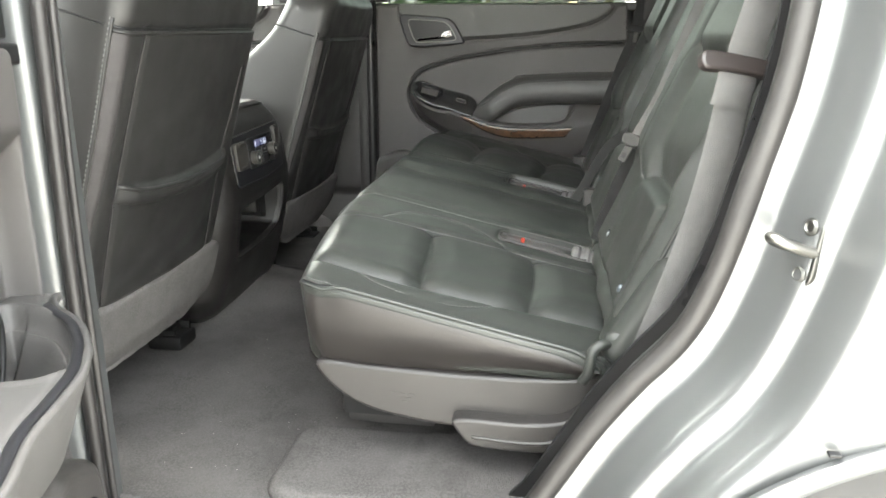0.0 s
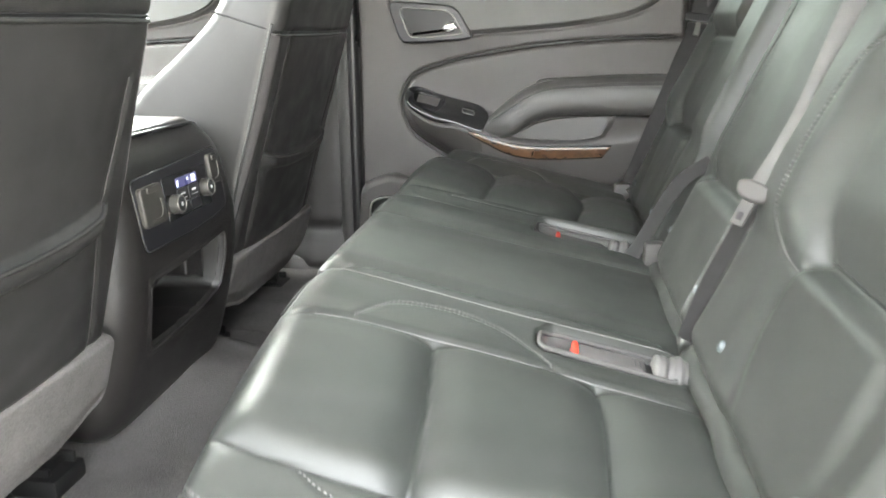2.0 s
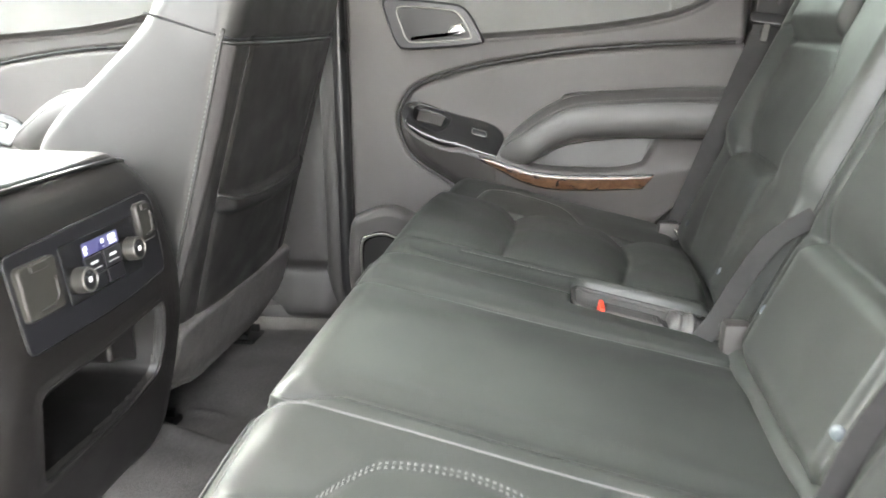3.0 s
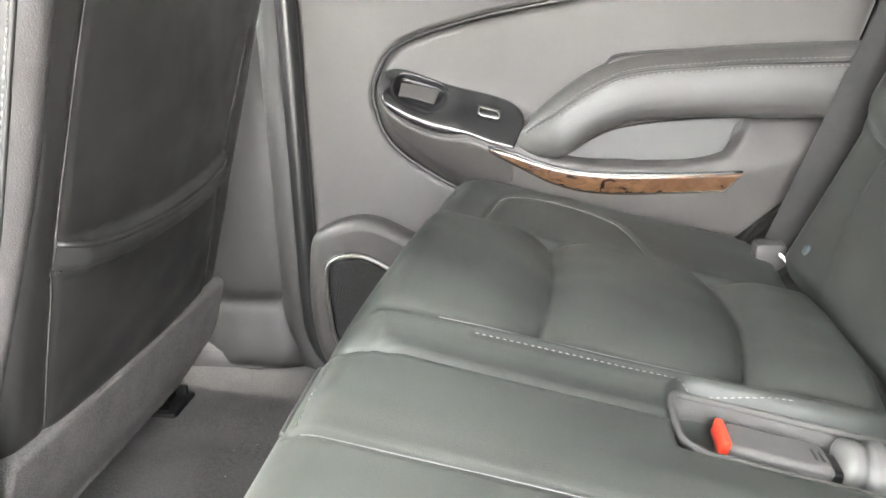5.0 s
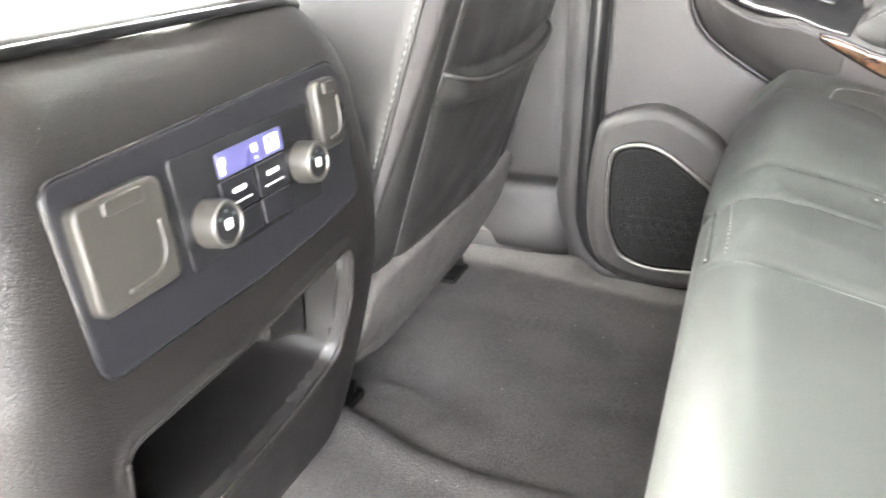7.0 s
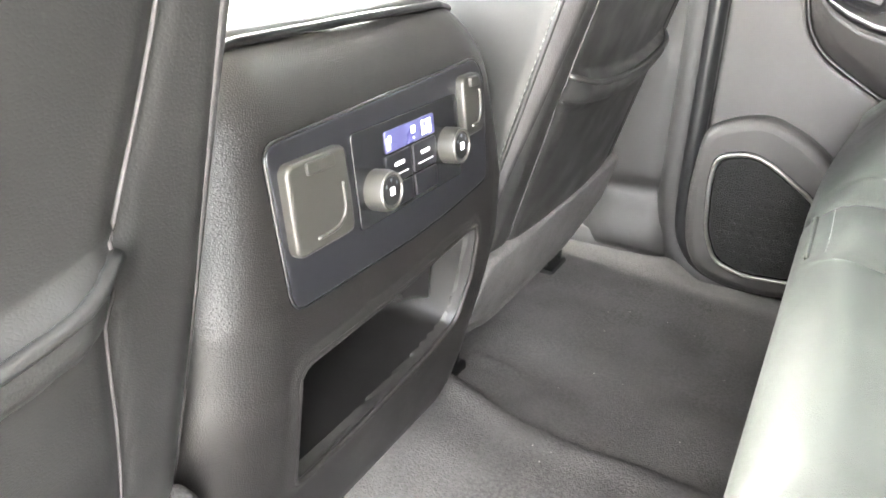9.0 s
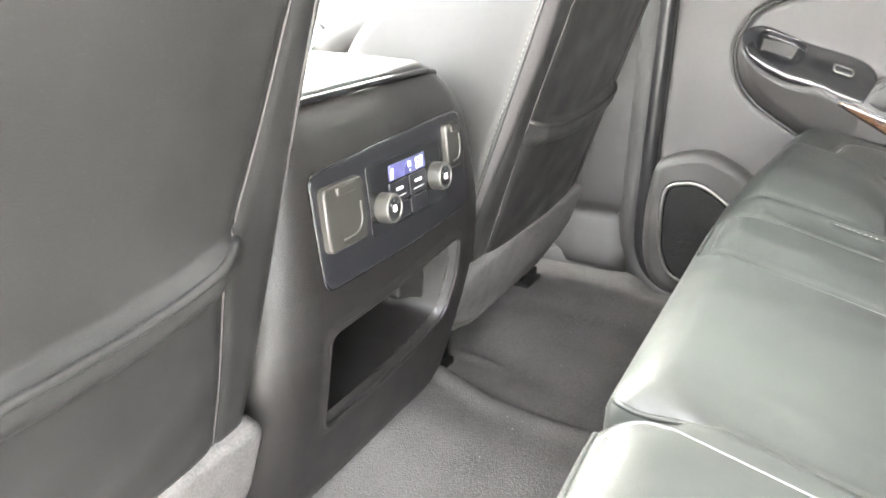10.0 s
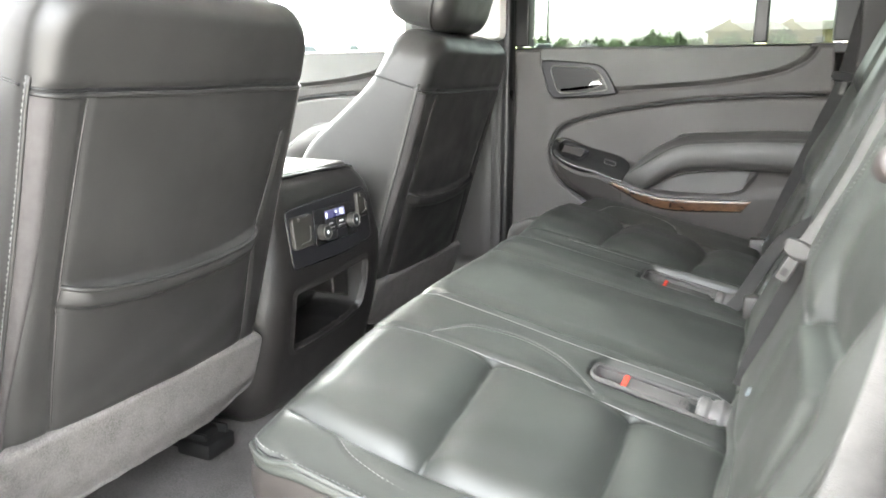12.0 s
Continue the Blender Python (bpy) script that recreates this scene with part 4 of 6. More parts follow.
    tube("opener_ring", STEEL, d, moved(m, [(-0.386 + (u + 0.386) * 0.74, 1.257 + (v - 1.257) * 0.70, 0.0245) for u, v in bz]), 0.0017, closed=True, label="satin chrome ring")
    plate("opener_recess", BLACK, d, loc(0, 0), [(-0.386 + (u + 0.386) * 0.70, 1.257 + (v - 1.257) * 0.66) for u, v in bz], 0.0252, 0.001)
    plate("opener_lever", CHROME, d, loc(0, 0), soft_corners([(-0.440, 1.233), (-0.366, 1.241), (-0.356, 1.256), (-0.334, 1.262), (-0.326, 1.244), (-0.338, 1.236), (-0.362, 1.234), (-0.434, 1.228)], 0.003), 0.033, 0.005, "chrome opener lever")
    # speaker
    sp = curve([(-0.590, 0.74), (-0.586, 0.80), (-0.576, 0.850), (-0.541, 0.873), (-0.494, 0.884), (-0.455, 0.874), (-0.40, 0.842), (-0.35, 0.78), (-0.335, 0.70), (-0.36, 0.62), (-0.42, 0.592), (-0.50, 0.592), (-0.555, 0.612), (-0.582, 0.66)], 5, True)
    spk = plate("speaker_pod", PODGREY, d, loc(0, 0), sp, 0.032, 0.018, "dark grey speaker pod")
    ring = soft_corners([(-0.556, 0.770), (-0.552, 0.816), (-0.505, 0.829), (-0.472, 0.818), (-0.398, 0.768), (-0.382, 0.720), (-0.392, 0.630), (-0.480, 0.624), (-0.528, 0.640), (-0.550, 0.690)], 0.020)
    plate("speaker_bezel", GLOSS, spk, loc(0, 0), [(-0.474 + (u + 0.474) * 1.06, 0.726 + (v - 0.726) * 1.05) for u, v in ring], 0.0345, 0.003, "dark speaker bezel")
    tube("speaker_ring", STEEL, spk, moved(m, [(u, v, 0.0345) for u, v in ring]), 0.0032, closed=True, label="dark chrome speaker ring")
    plate("speaker_grille", GRILLE, spk, loc(0, 0), [(-0.474 + (u + 0.474) * 0.93, 0.726 + (v - 0.726) * 0.94) for u, v in ring], 0.036, 0.003, "black perforated speaker grille")
    if not cup:
        for r in range(8):
            for c in range(8):
                u, v = -0.530 + 0.019 * c + 0.0095 * (r % 2), 0.640 + 0.0165 * r
                if poly_sdf(np.array(u), np.array(v), ring) < -0.020 and np.hypot(u + 0.462, v - 0.700) < 0.062:
                    lathe("grille_dimple", GRILLE, spk, loc(u, v, 0.036), [(0.0082, -0.001), (0.0082, 0.0003), (0.0070, 0.0006)], 12)
    # window
    bars = [("belt_seal", -0.602, 0.226, 1.318, 1.341, BLACK), ("window_post", -0.582, -0.540, 1.345, 1.74, BLACK), ("window_divider", 0.020, 0.052, 1.345, 1.72, BLACK), ("window_rear_post", 0.192, 0.245, 1.345, 1.70, BLACK), ("window_header", -0.58, 0.22, 1.70, 1.745, BLACK)]
    for nm, u0, u1, v0, v1, mt in (bars[:2] + bars[3:] if front else bars):
        plate(nm, mt, d, loc(0, 0, -0.055), rounded_box(u0, u1, v0, v1, 0.004), 0.05, 0.004)
    for u0, u1 in (((-0.545, 0.196),) if front else ((-0.545, 0.025), (0.048, 0.196))):
        g = plate("window_pane", glass, d, loc(0, 0, -0.045), rounded_box(u0, u1, 1.335, 1.71, 0.002), 0.004, 0.0005, "lightly tinted window glass")
        g.visible_shadow = glass is TINTED
    plate("door_skin", PAINT, d, loc(0, 0, -0.15), [(-0.60, 0.55), (-0.60, 1.318), (0.22, 1.318), (0.226, 1.2), (0.19, 1.06), (0.14, 0.94), (0.05, 0.80), (-0.02, 0.67), (-0.08, 0.55)], 0.10, 0.01, "silver painted outer skin")
    return d


GRILLE = material("perforated_grille", (0.009, 0.009, 0.009), 0.6, specular=0.25, grain=260, depth=0.002, cells=True)
FAR = axes((0, 2.420, 0), (1, 0, 0), (0, 0, 1))
door("door_1", FAR, (-0.17, 2.44, 0.58), "closed rear door with grey panel, black armrest and burl strip", TINTED)
ANGLE, HINGE = radians(80), (-0.53, 0.76)
nu, nw = Vector((math.cos(ANGLE), -math.sin(ANGLE), 0)), Vector((math.sin(ANGLE), math.cos(ANGLE), 0))
o = Vector((HINGE[0], HINGE[1], -0.10)) + 0.60 * nu - 0.036 * nw
NEAR = Matrix(((nu.x, 0, nw.x, o.x), (nu.y, 0, nw.y, o.y), (0, 1, 0, o.z), (0, 0, 0, 1)))
door("door_2", NEAR, (-0.50, 0.45, 0.5), "wide open rear door with grey panel and cup tray", TINTED, cup=True)
FRONT = axes((-1.09, 2.430, 0.0), (1, 0, 0), (0, 0, 1))
door("door_3", FRONT, (-1.26, 2.45, 0.58), "closed front passenger door with grey panel beyond the seat", GLASS, True)


# ---- front seats ----
LEAN_BACK = 0.30      # how far the front backrests lean, metres a metre
up_dir = Vector((LEAN_BACK, 0, 1)).normalized()


def back_x(z):
    return -0.567 + LEAN_BACK * (z - 1.256)


def front_seat(yc, label):
    s = thing("front_seat", (-0.85, yc, FLOOR), label, "car seat", "front seats")
    zc = 1.075
    m = axes((back_x(zc), yc, zc), (0, 1, 0), up_dir)
    k = up_dir.z
    pocket_l = curve([(-0.172, 0.19), (-0.178, 0.10), (-0.182, -0.03), (-0.178, -0.14), (-0.170, -0.27)], 6)
    pocket_r = curve([(0.186, 0.12), (0.176, 0.04), (0.163, -0.03), (0.160, -0.06), (0.172, -0.15), (0.178, -0.22), (0.180, -0.27)], 6)
    top_seam = [(-0.26, 0.188), (-0.12, 0.191), (0.1, 0.193), (0.26, 0.190)]
    mouth = curve([(-0.181, -0.036), (-0.10, -0.048), (0.0, -0.052), (0.10, -0.045), (0.164, -0.030)], 6)
    hem = curve([(-0.181, -0.068), (-0.10, -0.080), (0.0, -0.085), (0.10, -0.078), (0.164, -0.063)], 6)

    def relief(U, V):
        h = 0.012 * (1 - (U / 0.25) ** 2)
        for line, g, w in ((pocket_l, 0.003, 0.005), (pocket_r, 0.003, 0.005), (top_seam, 0.005, 0.005)):
            h = h - g * np.exp(-(seg_dist(U, V, line) / w) ** 2)
        inside = sstep(U, -0.186, -0.150) * sstep(U, 0.178, 0.135)
        lip = np.interp(U, [p[0] for p in mouth], [p[1] for p in mouth])
        h = h + inside * (0.012 * sstep(V, lip + 0.001, lip - 0.004) - 0.008 * sstep(V, lip - 0.027, lip - 0.034) - 0.002 * sstep(V, lip - 0.05, lip - 0.18))
        h = h - 0.003 * np.exp(-(seg_dist(U, V, hem) / 0.003) ** 2)
        h = h + inside * 0.005 * np.exp(-((V - lip + 0.016) / 0.011) ** 2)
        h = h + 0.0005 * np.sin(40 * U + 9 * np.sin(13 * V)) * inside * sstep(V, 0.0, -0.2)
        under = sstep(V, -0.240, -0.262)
        return h * (1 - under) - 0.022 * under

    def deep(U, V):
        z = zc + V * k
        return 0.115 + 0.115 * sstep(z, 1.26, 1.02)

    def shaped(P):
        Q = P.copy()
        z = P[..., 1]
        Q[..., 0] = P[..., 0] * (1 + 0.03 * sstep(z, 0.1, -0.25) - 0.03 * sstep(z, 0.15, 0.30))
        side = sstep(abs(P[..., 0]), 0.15, 0.25)
        Q[..., 2] = P[..., 2] - 0.045 * side * sstep(z, 0.30, 0.1) * (P[..., 2] < -0.05)
        return Q

    drop = 0.035

    def lowered(P):
        Q = P.copy()
        Q[..., 1] = Q[..., 1] - drop
        Q = shaped(Q)
        Q[..., 1] = Q[..., 1] + drop
        return Q

    back, lower_at = slab("backrest", VINYL, s, m @ Matrix.Translation((0, -drop, 0)), 0.468, 0.60 + 2 * drop, lambda U, V: deep(U, V - drop), 0.028, 0.045, 0.065, lambda U, V: relief(U, V - drop), lowered, 0.0042, "black leather backrest with a rear pocket")

    def at(u, v, up=0.0):
        return lower_at(u, np.asarray(v, float) + drop, up)

    for line, mt, wd in ((pocket_l, STRIP, 0.0016), (pocket_r, STRIP, 0.0016)):
        p = np.array(line)
        tube("seam", mt, back, at(p[:, 0], p[:, 1], 0.0013), wd * 0.62, sides=5)
    p = np.array(hem)
    stitches("stitching", BLACK, back, at(p[:, 0], p[:, 1], 0.0005), 0.005, 0.003, 0.0016)
    p = np.array(mouth)
    tube("pocket_piping", VINYL, back, at(p[:, 0], p[:, 1] - 0.004, 0.0008), 0.0034, "rolled pocket edge", sides=7)
    for sgn in (-1, 1):
        v = np.linspace(0.20, -0.27, 60)
        line = at(np.full(60, sgn * 0.2308), v, 0.001)
        tube("side_piping", VINYL, back, line, 0.0028, sides=6)
        line2 = at(np.full(60, sgn * 0.2322), v, 0.0012)
        stitches("side_stitching", THREADGLINT, back, line2, 0.004, 0.003, 0.0012)
    # strip of seam cloth along each side, narrowing downwards
    for sgn in (-1, 1):
        v = np.linspace(0.184, -0.262, 70)
        wide = 0.005 + 0.015 * sstep(v, -0.24, 0.10)
        rows, faces = [], []
        for j, (f, up) in enumerate(((0.0, -0.001), (0.06, 0.0012), (0.5, 0.0014), (0.94, 0.0012), (1.0, -0.001))):
            rows.append(at(sgn * (0.2300 - f * wide), v, up))
        grid = np.stack(rows, 1).reshape(-1, 3)
        for i in range(69):
            for j in range(4):
                a = i * 5 + j
                faces.append((a, a + 1, a + 6, a + 5) if sgn > 0 else (a, a + 5, a + 6, a + 1))
        link("seam_strip", grid, faces, STRIP, back, "mauve grey cloth strip")
    # horizontal seam under the shoulders, round onto both sides
    u = np.linspace(-0.230, 0.230, 60)
    v = np.interp(u, [p[0] for p in top_seam], [p[1] for p in top_seam])
    tube("shoulder_seam", BLACK, back, at(u, v, 0.0002), 0.0019, sides=6)
    tube("shoulder_roll", VINYL, back, at(u, v - 0.005, 0.0012), 0.0030, sides=6)
    for sgn in (-1, 1):
        w = np.linspace(-0.022, -0.100, 20)
        P = np.stack([np.full(20, sgn * 0.2343), np.full(20, 0.189), w], -1)
        tube("side_seam", BLACK, back, moved(m, shaped(P)), 0.0018, sides=6)
    # carpeted flap under the backrest
    zf = 0.772
    fm = axes((back_x(zf) + 0.016, yc, zf), (0, 1, 0), up_dir)

    def flap_relief(U, V):
        return 0.004 * np.sin(9 * U + 1.0) * sstep(V, 0.05, -0.07) - 0.010 * sstep(V, -0.02, -0.08)

    def flap_shape(P):
        Q = P.copy()
        Q[..., 1] = P[..., 1] + 0.028 * sstep(abs(P[..., 0]), 0.12, 0.24) * sstep(P[..., 1], 0.02, -0.07) + 0.0008 * np.sin(130 * P[..., 0]) * sstep(P[..., 1], -0.03, -0.07)
        return Q

    slab("carpet_flap", FELT, s, fm, 0.482, 0.140, 0.022, 0.010, 0.004, 0.020, flap_relief, flap_shape, 0.006, "grey carpeted flap")
    # seat pan and frame below
    slab("cushion", LEATHER, s, axes((-1.02, yc, 0.90), (1, 0, 0), (0, 1, 0)), 0.50, 0.50, 0.14, 0.05, 0.02, 0.08, None, None, 0.02, "black leather seat cushion")
    block("seat_frame", BLACK, s, (-1.22, yc - 0.20, 0.69), (-0.79, yc + 0.20, 0.77), 0.01, "black steel seat frame")
    for sgn in (-1, 1):
        yr = yc + sgn * 0.185
        block("seat_rail", RAIL, s, (-1.25, yr - 0.022, 0.625), (-0.765, yr + 0.022, 0.665), 0.006, "black steel rail")
        foot = block("rail_cover", RAIL, s, (-0.815, yr - 0.034, 0.622), (-0.742, yr + 0.036, 0.652), 0.006, "black plastic rail end cover")
        block("cover_rib", RAIL, foot, (-0.815, yr + 0.018, 0.650), (-0.748, yr + 0.026, 0.668), 0.003)
        block("cover_rib", RAIL, foot, (-0.815, yr - 0.026, 0.650), (-0.756, yr - 0.018, 0.664), 0.003)
        block("cover_step", RAIL, foot, (-0.86, yr - 0.030, 0.648), (-0.800, yr + 0.030, 0.676), 0.005)
        block("rail_bracket", RAIL, s, (-0.90, yr - 0.016, 0.66), (-0.80, yr + 0.016, 0.72), 0.005)
        block("rail_bolt", STEEL, foot, (-0.795, yr - 0.010, 0.651), (-0.782, yr + 0.004, 0.660), 0.002)
    # head restraint
    hz = 1.468
    hm = axes((back_x(hz) - 0.035, yc, hz), (0, 1, 0), up_dir)
    hr, _ = slab("headrest", VINYL, s, hm, 0.275, 0.205, 0.175, 0.045, 0.06, 0.06, None, None, 0.01, "black leather headrest")
    tube("headrest_piping", VINYL, hr, moved(hm, [(u, v, -0.040) for u, v in rounded_box(-0.139, 0.139, -0.104, 0.104, 0.06, 8)]), 0.003, closed=True, sides=6)
    for sgn in (-1, 1):
        a = Vector((back_x(1.34) - 0.075, yc + sgn * 0.065, 1.33))
        tube("headrest_post", CHROME, s, [tuple(a), tuple(a + up_dir * 0.10)], 0.006)
    return s


driver = front_seat(1.178, "black leather driver's seat with rear pocket and carpeted flap")
passenger = copy_thing(driver, Matrix.Translation((-0.855, 2.066, FLOOR - 0.018)))
tagged(passenger, "black leather passenger seat with rear pocket and carpeted flap")


# ---- centre console ----
def console():
    c = thing("center_console", (-0.85, YC, FLOOR), "black grained centre console with rear climate controls", "console")
    zc, hh = 0.86, 0.475
    m = axes((-0.664, YC, zc), (0, 1, 0), (0, 0, 1))
    hole = soft_corners([(-0.140, 0.028), (-0.02, 0.031), (0.122, 0.043), (0.124, -0.02), (0.116, -0.066), (0.05, -0.082), (-0.04, -0.089), (-0.128, -0.090)], 0.016)

    def relief(U, V):
        d = poly_sdf(U, V, hole)
        return -0.012 * sstep(-d, 0.0, 0.004) + 0.0025 * np.exp(-((d - 0.003) / 0.003) ** 2)

    def shaped(P):
        Q = P.copy()
        z = P[..., 1]
        low = np.clip((0.02 - z) / 0.25, 0, 1)
        Q[..., 2] = P[..., 2] - 0.062 * low ** 1.25 - 0.12 * np.clip(z - 0.075, 0, 1)
        wide = 1.0 - 0.13 * sstep(z, 0.06, 0.24) - 0.03 * sstep(z, -0.12, -0.24)
        Q[..., 0] = P[..., 0] * wide
        return Q

    body, _ = slab("body", CONSOLE, c, m, 0.425, hh, 0.60, 0.060, 0.02, 0.075, relief, shaped, 0.0032, "black grained plastic body")
    body.data.set_sharp_from_angle(angle=radians(48))
    org = ORIGIN[body.name]
    bm = bmesh.new()
    bm.from_mesh(body.data)
    mids = np.array([f.calc_center_median() + org for f in bm.faces])
    inner = (mids[:, 0] > -0.80) & (poly_sdf(mids[:, 1] - YC, mids[:, 2] - zc, hole) < -0.005)
    bmesh.ops.delete(bm, geom=[f for f, k in zip(bm.faces[:], inner) if k], context="FACES")
    bm.to_mesh(body.data)
    bm.free()
    # open bin with its own lining, rolled lip and inner shelf
    mid = np.array((-0.005, -0.030))
    ring = np.array(hole)
    inward = mid - ring
    inward /= np.linalg.norm(inward, axis=1, keepdims=True)
    rows = []
    for off, w in ((-0.001, 0.001), (0.002, -0.002), (0.004, -0.012), (0.006, -0.060), (0.009, -0.104), (0.016, -0.112)):
        q = ring + inward * off
        rows.append(moved(m, shaped(np.concatenate([q, np.full((len(q), 1), w)], 1))))
    n = len(ring)
    faces = [(r * n + i, r * n + (i + 1) % n, (r + 1) * n + (i + 1) % n, (r + 1) * n + i) for r in range(5) for i in range(n)] + [tuple(range(5 * n, 6 * n))]
    # lining is coloured darker than the body to hold the bin's shade
    lining = link("bin_lining", np.vstack(rows), faces, LINING, c, "black moulded storage bin", flip=True)
    lining.data.set_sharp_from_angle(angle=radians(50))
    tube("bin_lip", CONSOLE, lining, moved(m, shaped(np.concatenate([ring, np.full((n, 1), 0.0004)], 1))), 0.0026, sides=8, closed=True)
    rest = soft_corners([(0.056, 0.030), (0.118, 0.036), (0.116, -0.050), (0.086, -0.036), (0.056, -0.028)], 0.008)
    plate("bin_shelf", CONSOLE, lining, m @ Matrix.Translation((0, 0, -0.118)), rest, 0.074, 0.006, "raised shelf in the bin")
    # lid
    lid = slab("lid", VINYL, c, axes((-0.965, YC, 1.098), (1, 0, 0), (0, 1, 0)), 0.50, 0.30, 0.035, 0.014, 0.006, 0.03, None, None, 0.012, "black vinyl armrest lid")[0]
    tube("lid_gap", BLACK, lid, [(-0.716, YC - 0.150, 1.084), (-0.710, YC - 0.12, 1.0905), (-0.7085, YC, 1.0915), (-0.710, YC + 0.12, 1.0905), (-0.716, YC + 0.150, 1.084)], 0.0035)
    # control panel
    pm = axes((-0.6635, YC, zc + 0.075), (0, 1, 0), (-0.12, 0, 1)) @ Matrix.Translation((0, -0.075, 0))
    box = soft_corners([(-0.146, 0.179), (0.0, 0.185), (0.124, 0.190), (0.137, 0.172), (0.133, 0.082), (0.06, 0.074), (0.0, 0.071), (-0.142, 0.073)], 0.012)
    panel = plate("control_panel", SATIN, c, pm, box, 0.0035, 0.002, "satin black control panel")
    tube("panel_edge", GLOSS, panel, moved(pm, [(u, v, 0.0015) for u, v in box]), 0.0016, closed=True)
    pf = pm @ Matrix.Translation((0, 0, 0.0035))
    for nm, u0, u1, v0, v1, lab in (("socket_cover", -0.139, -0.079, 0.107, 0.166, "grey power socket cover"), ("socket_cover", 0.085, 0.117, 0.130, 0.180, "grey power socket cover")):
        cap = plate(nm, CAP, c, pf, rounded_box(u0, u1, v0, v1, 0.007), 0.0075, 0.0028, lab)
        mid = (u0 + u1) / 2
        w = (u1 - u0) / 2
        plate("cover_hinge", CAP, cap, pf @ Matrix.Translation((0, 0, 0.0065)), rounded_box(mid - w * 0.45, mid + w * 0.45, v1 - 0.010, v1 - 0.002, 0.002), 0.0035, 0.001)
        tube("finger_notch", CAP, cap, moved(pf, curve([(mid - w * 0.35, v0 + 0.008, 0.0077), (mid + w * 0.35, v0 + 0.009, 0.0077), (mid + w * 0.68, v0 + 0.018, 0.0077), (mid + w * 0.70, v0 + 0.036, 0.0077)], 5)), 0.0013)
    plate("climate_unit", GLOSS, c, pf, rounded_box(-0.066, 0.081, 0.100, 0.168, 0.003), 0.0015, 0.0007, "gloss black climate unit")
    uf = pf @ Matrix.Translation((0, 0, 0.0015))
    scr = plate("display", SCREEN, c, uf, rounded_box(-0.028, 0.041, 0.1450, 0.1605, 0.0015), 0.0012, 0.0004, "lit blue-grey display")

    def strokes(text, u, v, size):
        cells = {"6": "adefgc", "0": "abcdef", "2": "abged", "°": ""}
        segs = {"a": ((0, 2), (1, 2)), "b": ((1, 1), (1, 2)), "c": ((1, 0), (1, 1)), "d": ((0, 0), (1, 0)), "e": ((0, 0), (0, 1)), "f": ((0, 1), (0, 2)), "g": ((0, 1), (1, 1))}
        for i, ch in enumerate(text):
            bm = bmesh.new()
            for sg in cells[ch]:
                (a, b), (e, f) = segs[sg]
                x0, x1 = sorted((a, e))
                y0, y1 = sorted((b, f))
                lo = (u + (i * 1.5 + x0) * size - 0.0005, v + y0 * size - 0.0005)
                hi = (u + (i * 1.5 + x1) * size + 0.0005, v + y1 * size + 0.0005)
                vs = [bm.verts.new(uf @ Vector((x, y, w))) for w in (0.0012, 0.0017) for x, y in ((lo[0], lo[1]), (hi[0], lo[1]), (hi[0], hi[1]), (lo[0], hi[1]))]
                for q in ((0, 1, 5, 4), (1, 2, 6, 5), (2, 3, 7, 6), (3, 0, 4, 7), (4, 5, 6, 7)):
                    bm.faces.new([vs[k] for k in q])
            part("digit", bm, DIGIT, scr)

    strokes("60", 0.0225, 0.1480, 0.0048)
    for u0, u1, v0, v1 in ((-0.0265, -0.023, 0.147, 0.155), (-0.0245, -0.0215, 0.152, 0.157), (0.007, 0.012, 0.1520, 0.1570), (0.009, 0.0105, 0.1475, 0.1488)):
        plate("display_mark", DIGIT, scr, uf, rounded_box(u0, u1, v0, v1, 0.0005), 0.0017, 0.0003)
    for u, v in ((-0.045, 0.124), (0.060, 0.130)):
        km = uf @ Matrix.Translation((u, v, 0))
        knob = lathe("knob", CAP, c, km, [(0.0148, 0), (0.0148, 0.0105), (0.0138, 0.0135), (0.0122, 0.0142), (0.0106, 0.0136), (0.0100, 0.0128)], 36, "round grey control knob")
        tube("knob_ring", STEEL, knob, moved(km, [(0.0128 * math.cos(g), 0.0128 * math.sin(g), 0.0138) for g in np.linspace(0, 2 * math.pi, 33)[:-1]]), 0.0012, closed=True, sides=6)
        lathe("knob_face", BLACK, knob, km, [(0.0105, 0.0123), (0.0102, 0.0139), (0.006, 0.0143)], 28)
        plate("knob_mark", WHITE, knob, km @ Matrix.Translation((0, 0, 0.0140)), rounded_box(-0.0030, 0.0030, -0.0030, 0.0030, 0.001), 0.0007, 0.0002)
        for g in (0.6, 1.57, 2.5):
            plate("knob_tick", BUTTON, knob, km @ Matrix.Translation((0.0078 * math.cos(g), 0.0078 * math.sin(g), 0.0136)), rounded_box(-0.0012, 0.0012, -0.0012, 0.0012, 0.0006), 0.0007, 0.0002)
    for u in (-0.014, 0.023):
        key = plate("button", SATIN, c, uf, rounded_box(u - 0.016, u + 0.017, 0.122, 0.143, 0.001), 0.0016, 0.0006)
        plate("button_mark", WHITE, key, uf, rounded_box(u - 0.006, u + 0.007, 0.1335, 0.1365, 0.0006), 0.0021, 0.0002)
        plate("button_lamp", WHITE, key, uf, rounded_box(u - 0.010, u + 0.011, 0.1270, 0.1280, 0.0003), 0.0021, 0.0002)
        plate("button", SATIN, c, uf, rounded_box(u - 0.016, u + 0.017, 0.104, 0.120, 0.001), 0.0014, 0.0006)
    return c


console()


# ---- rear seats ----
SLOPE = 0.227
cdir = Vector((1, 0, -SLOPE)).normalized()


def cushion_z(x):
    return 0.945 - SLOPE * (x + 0.36)


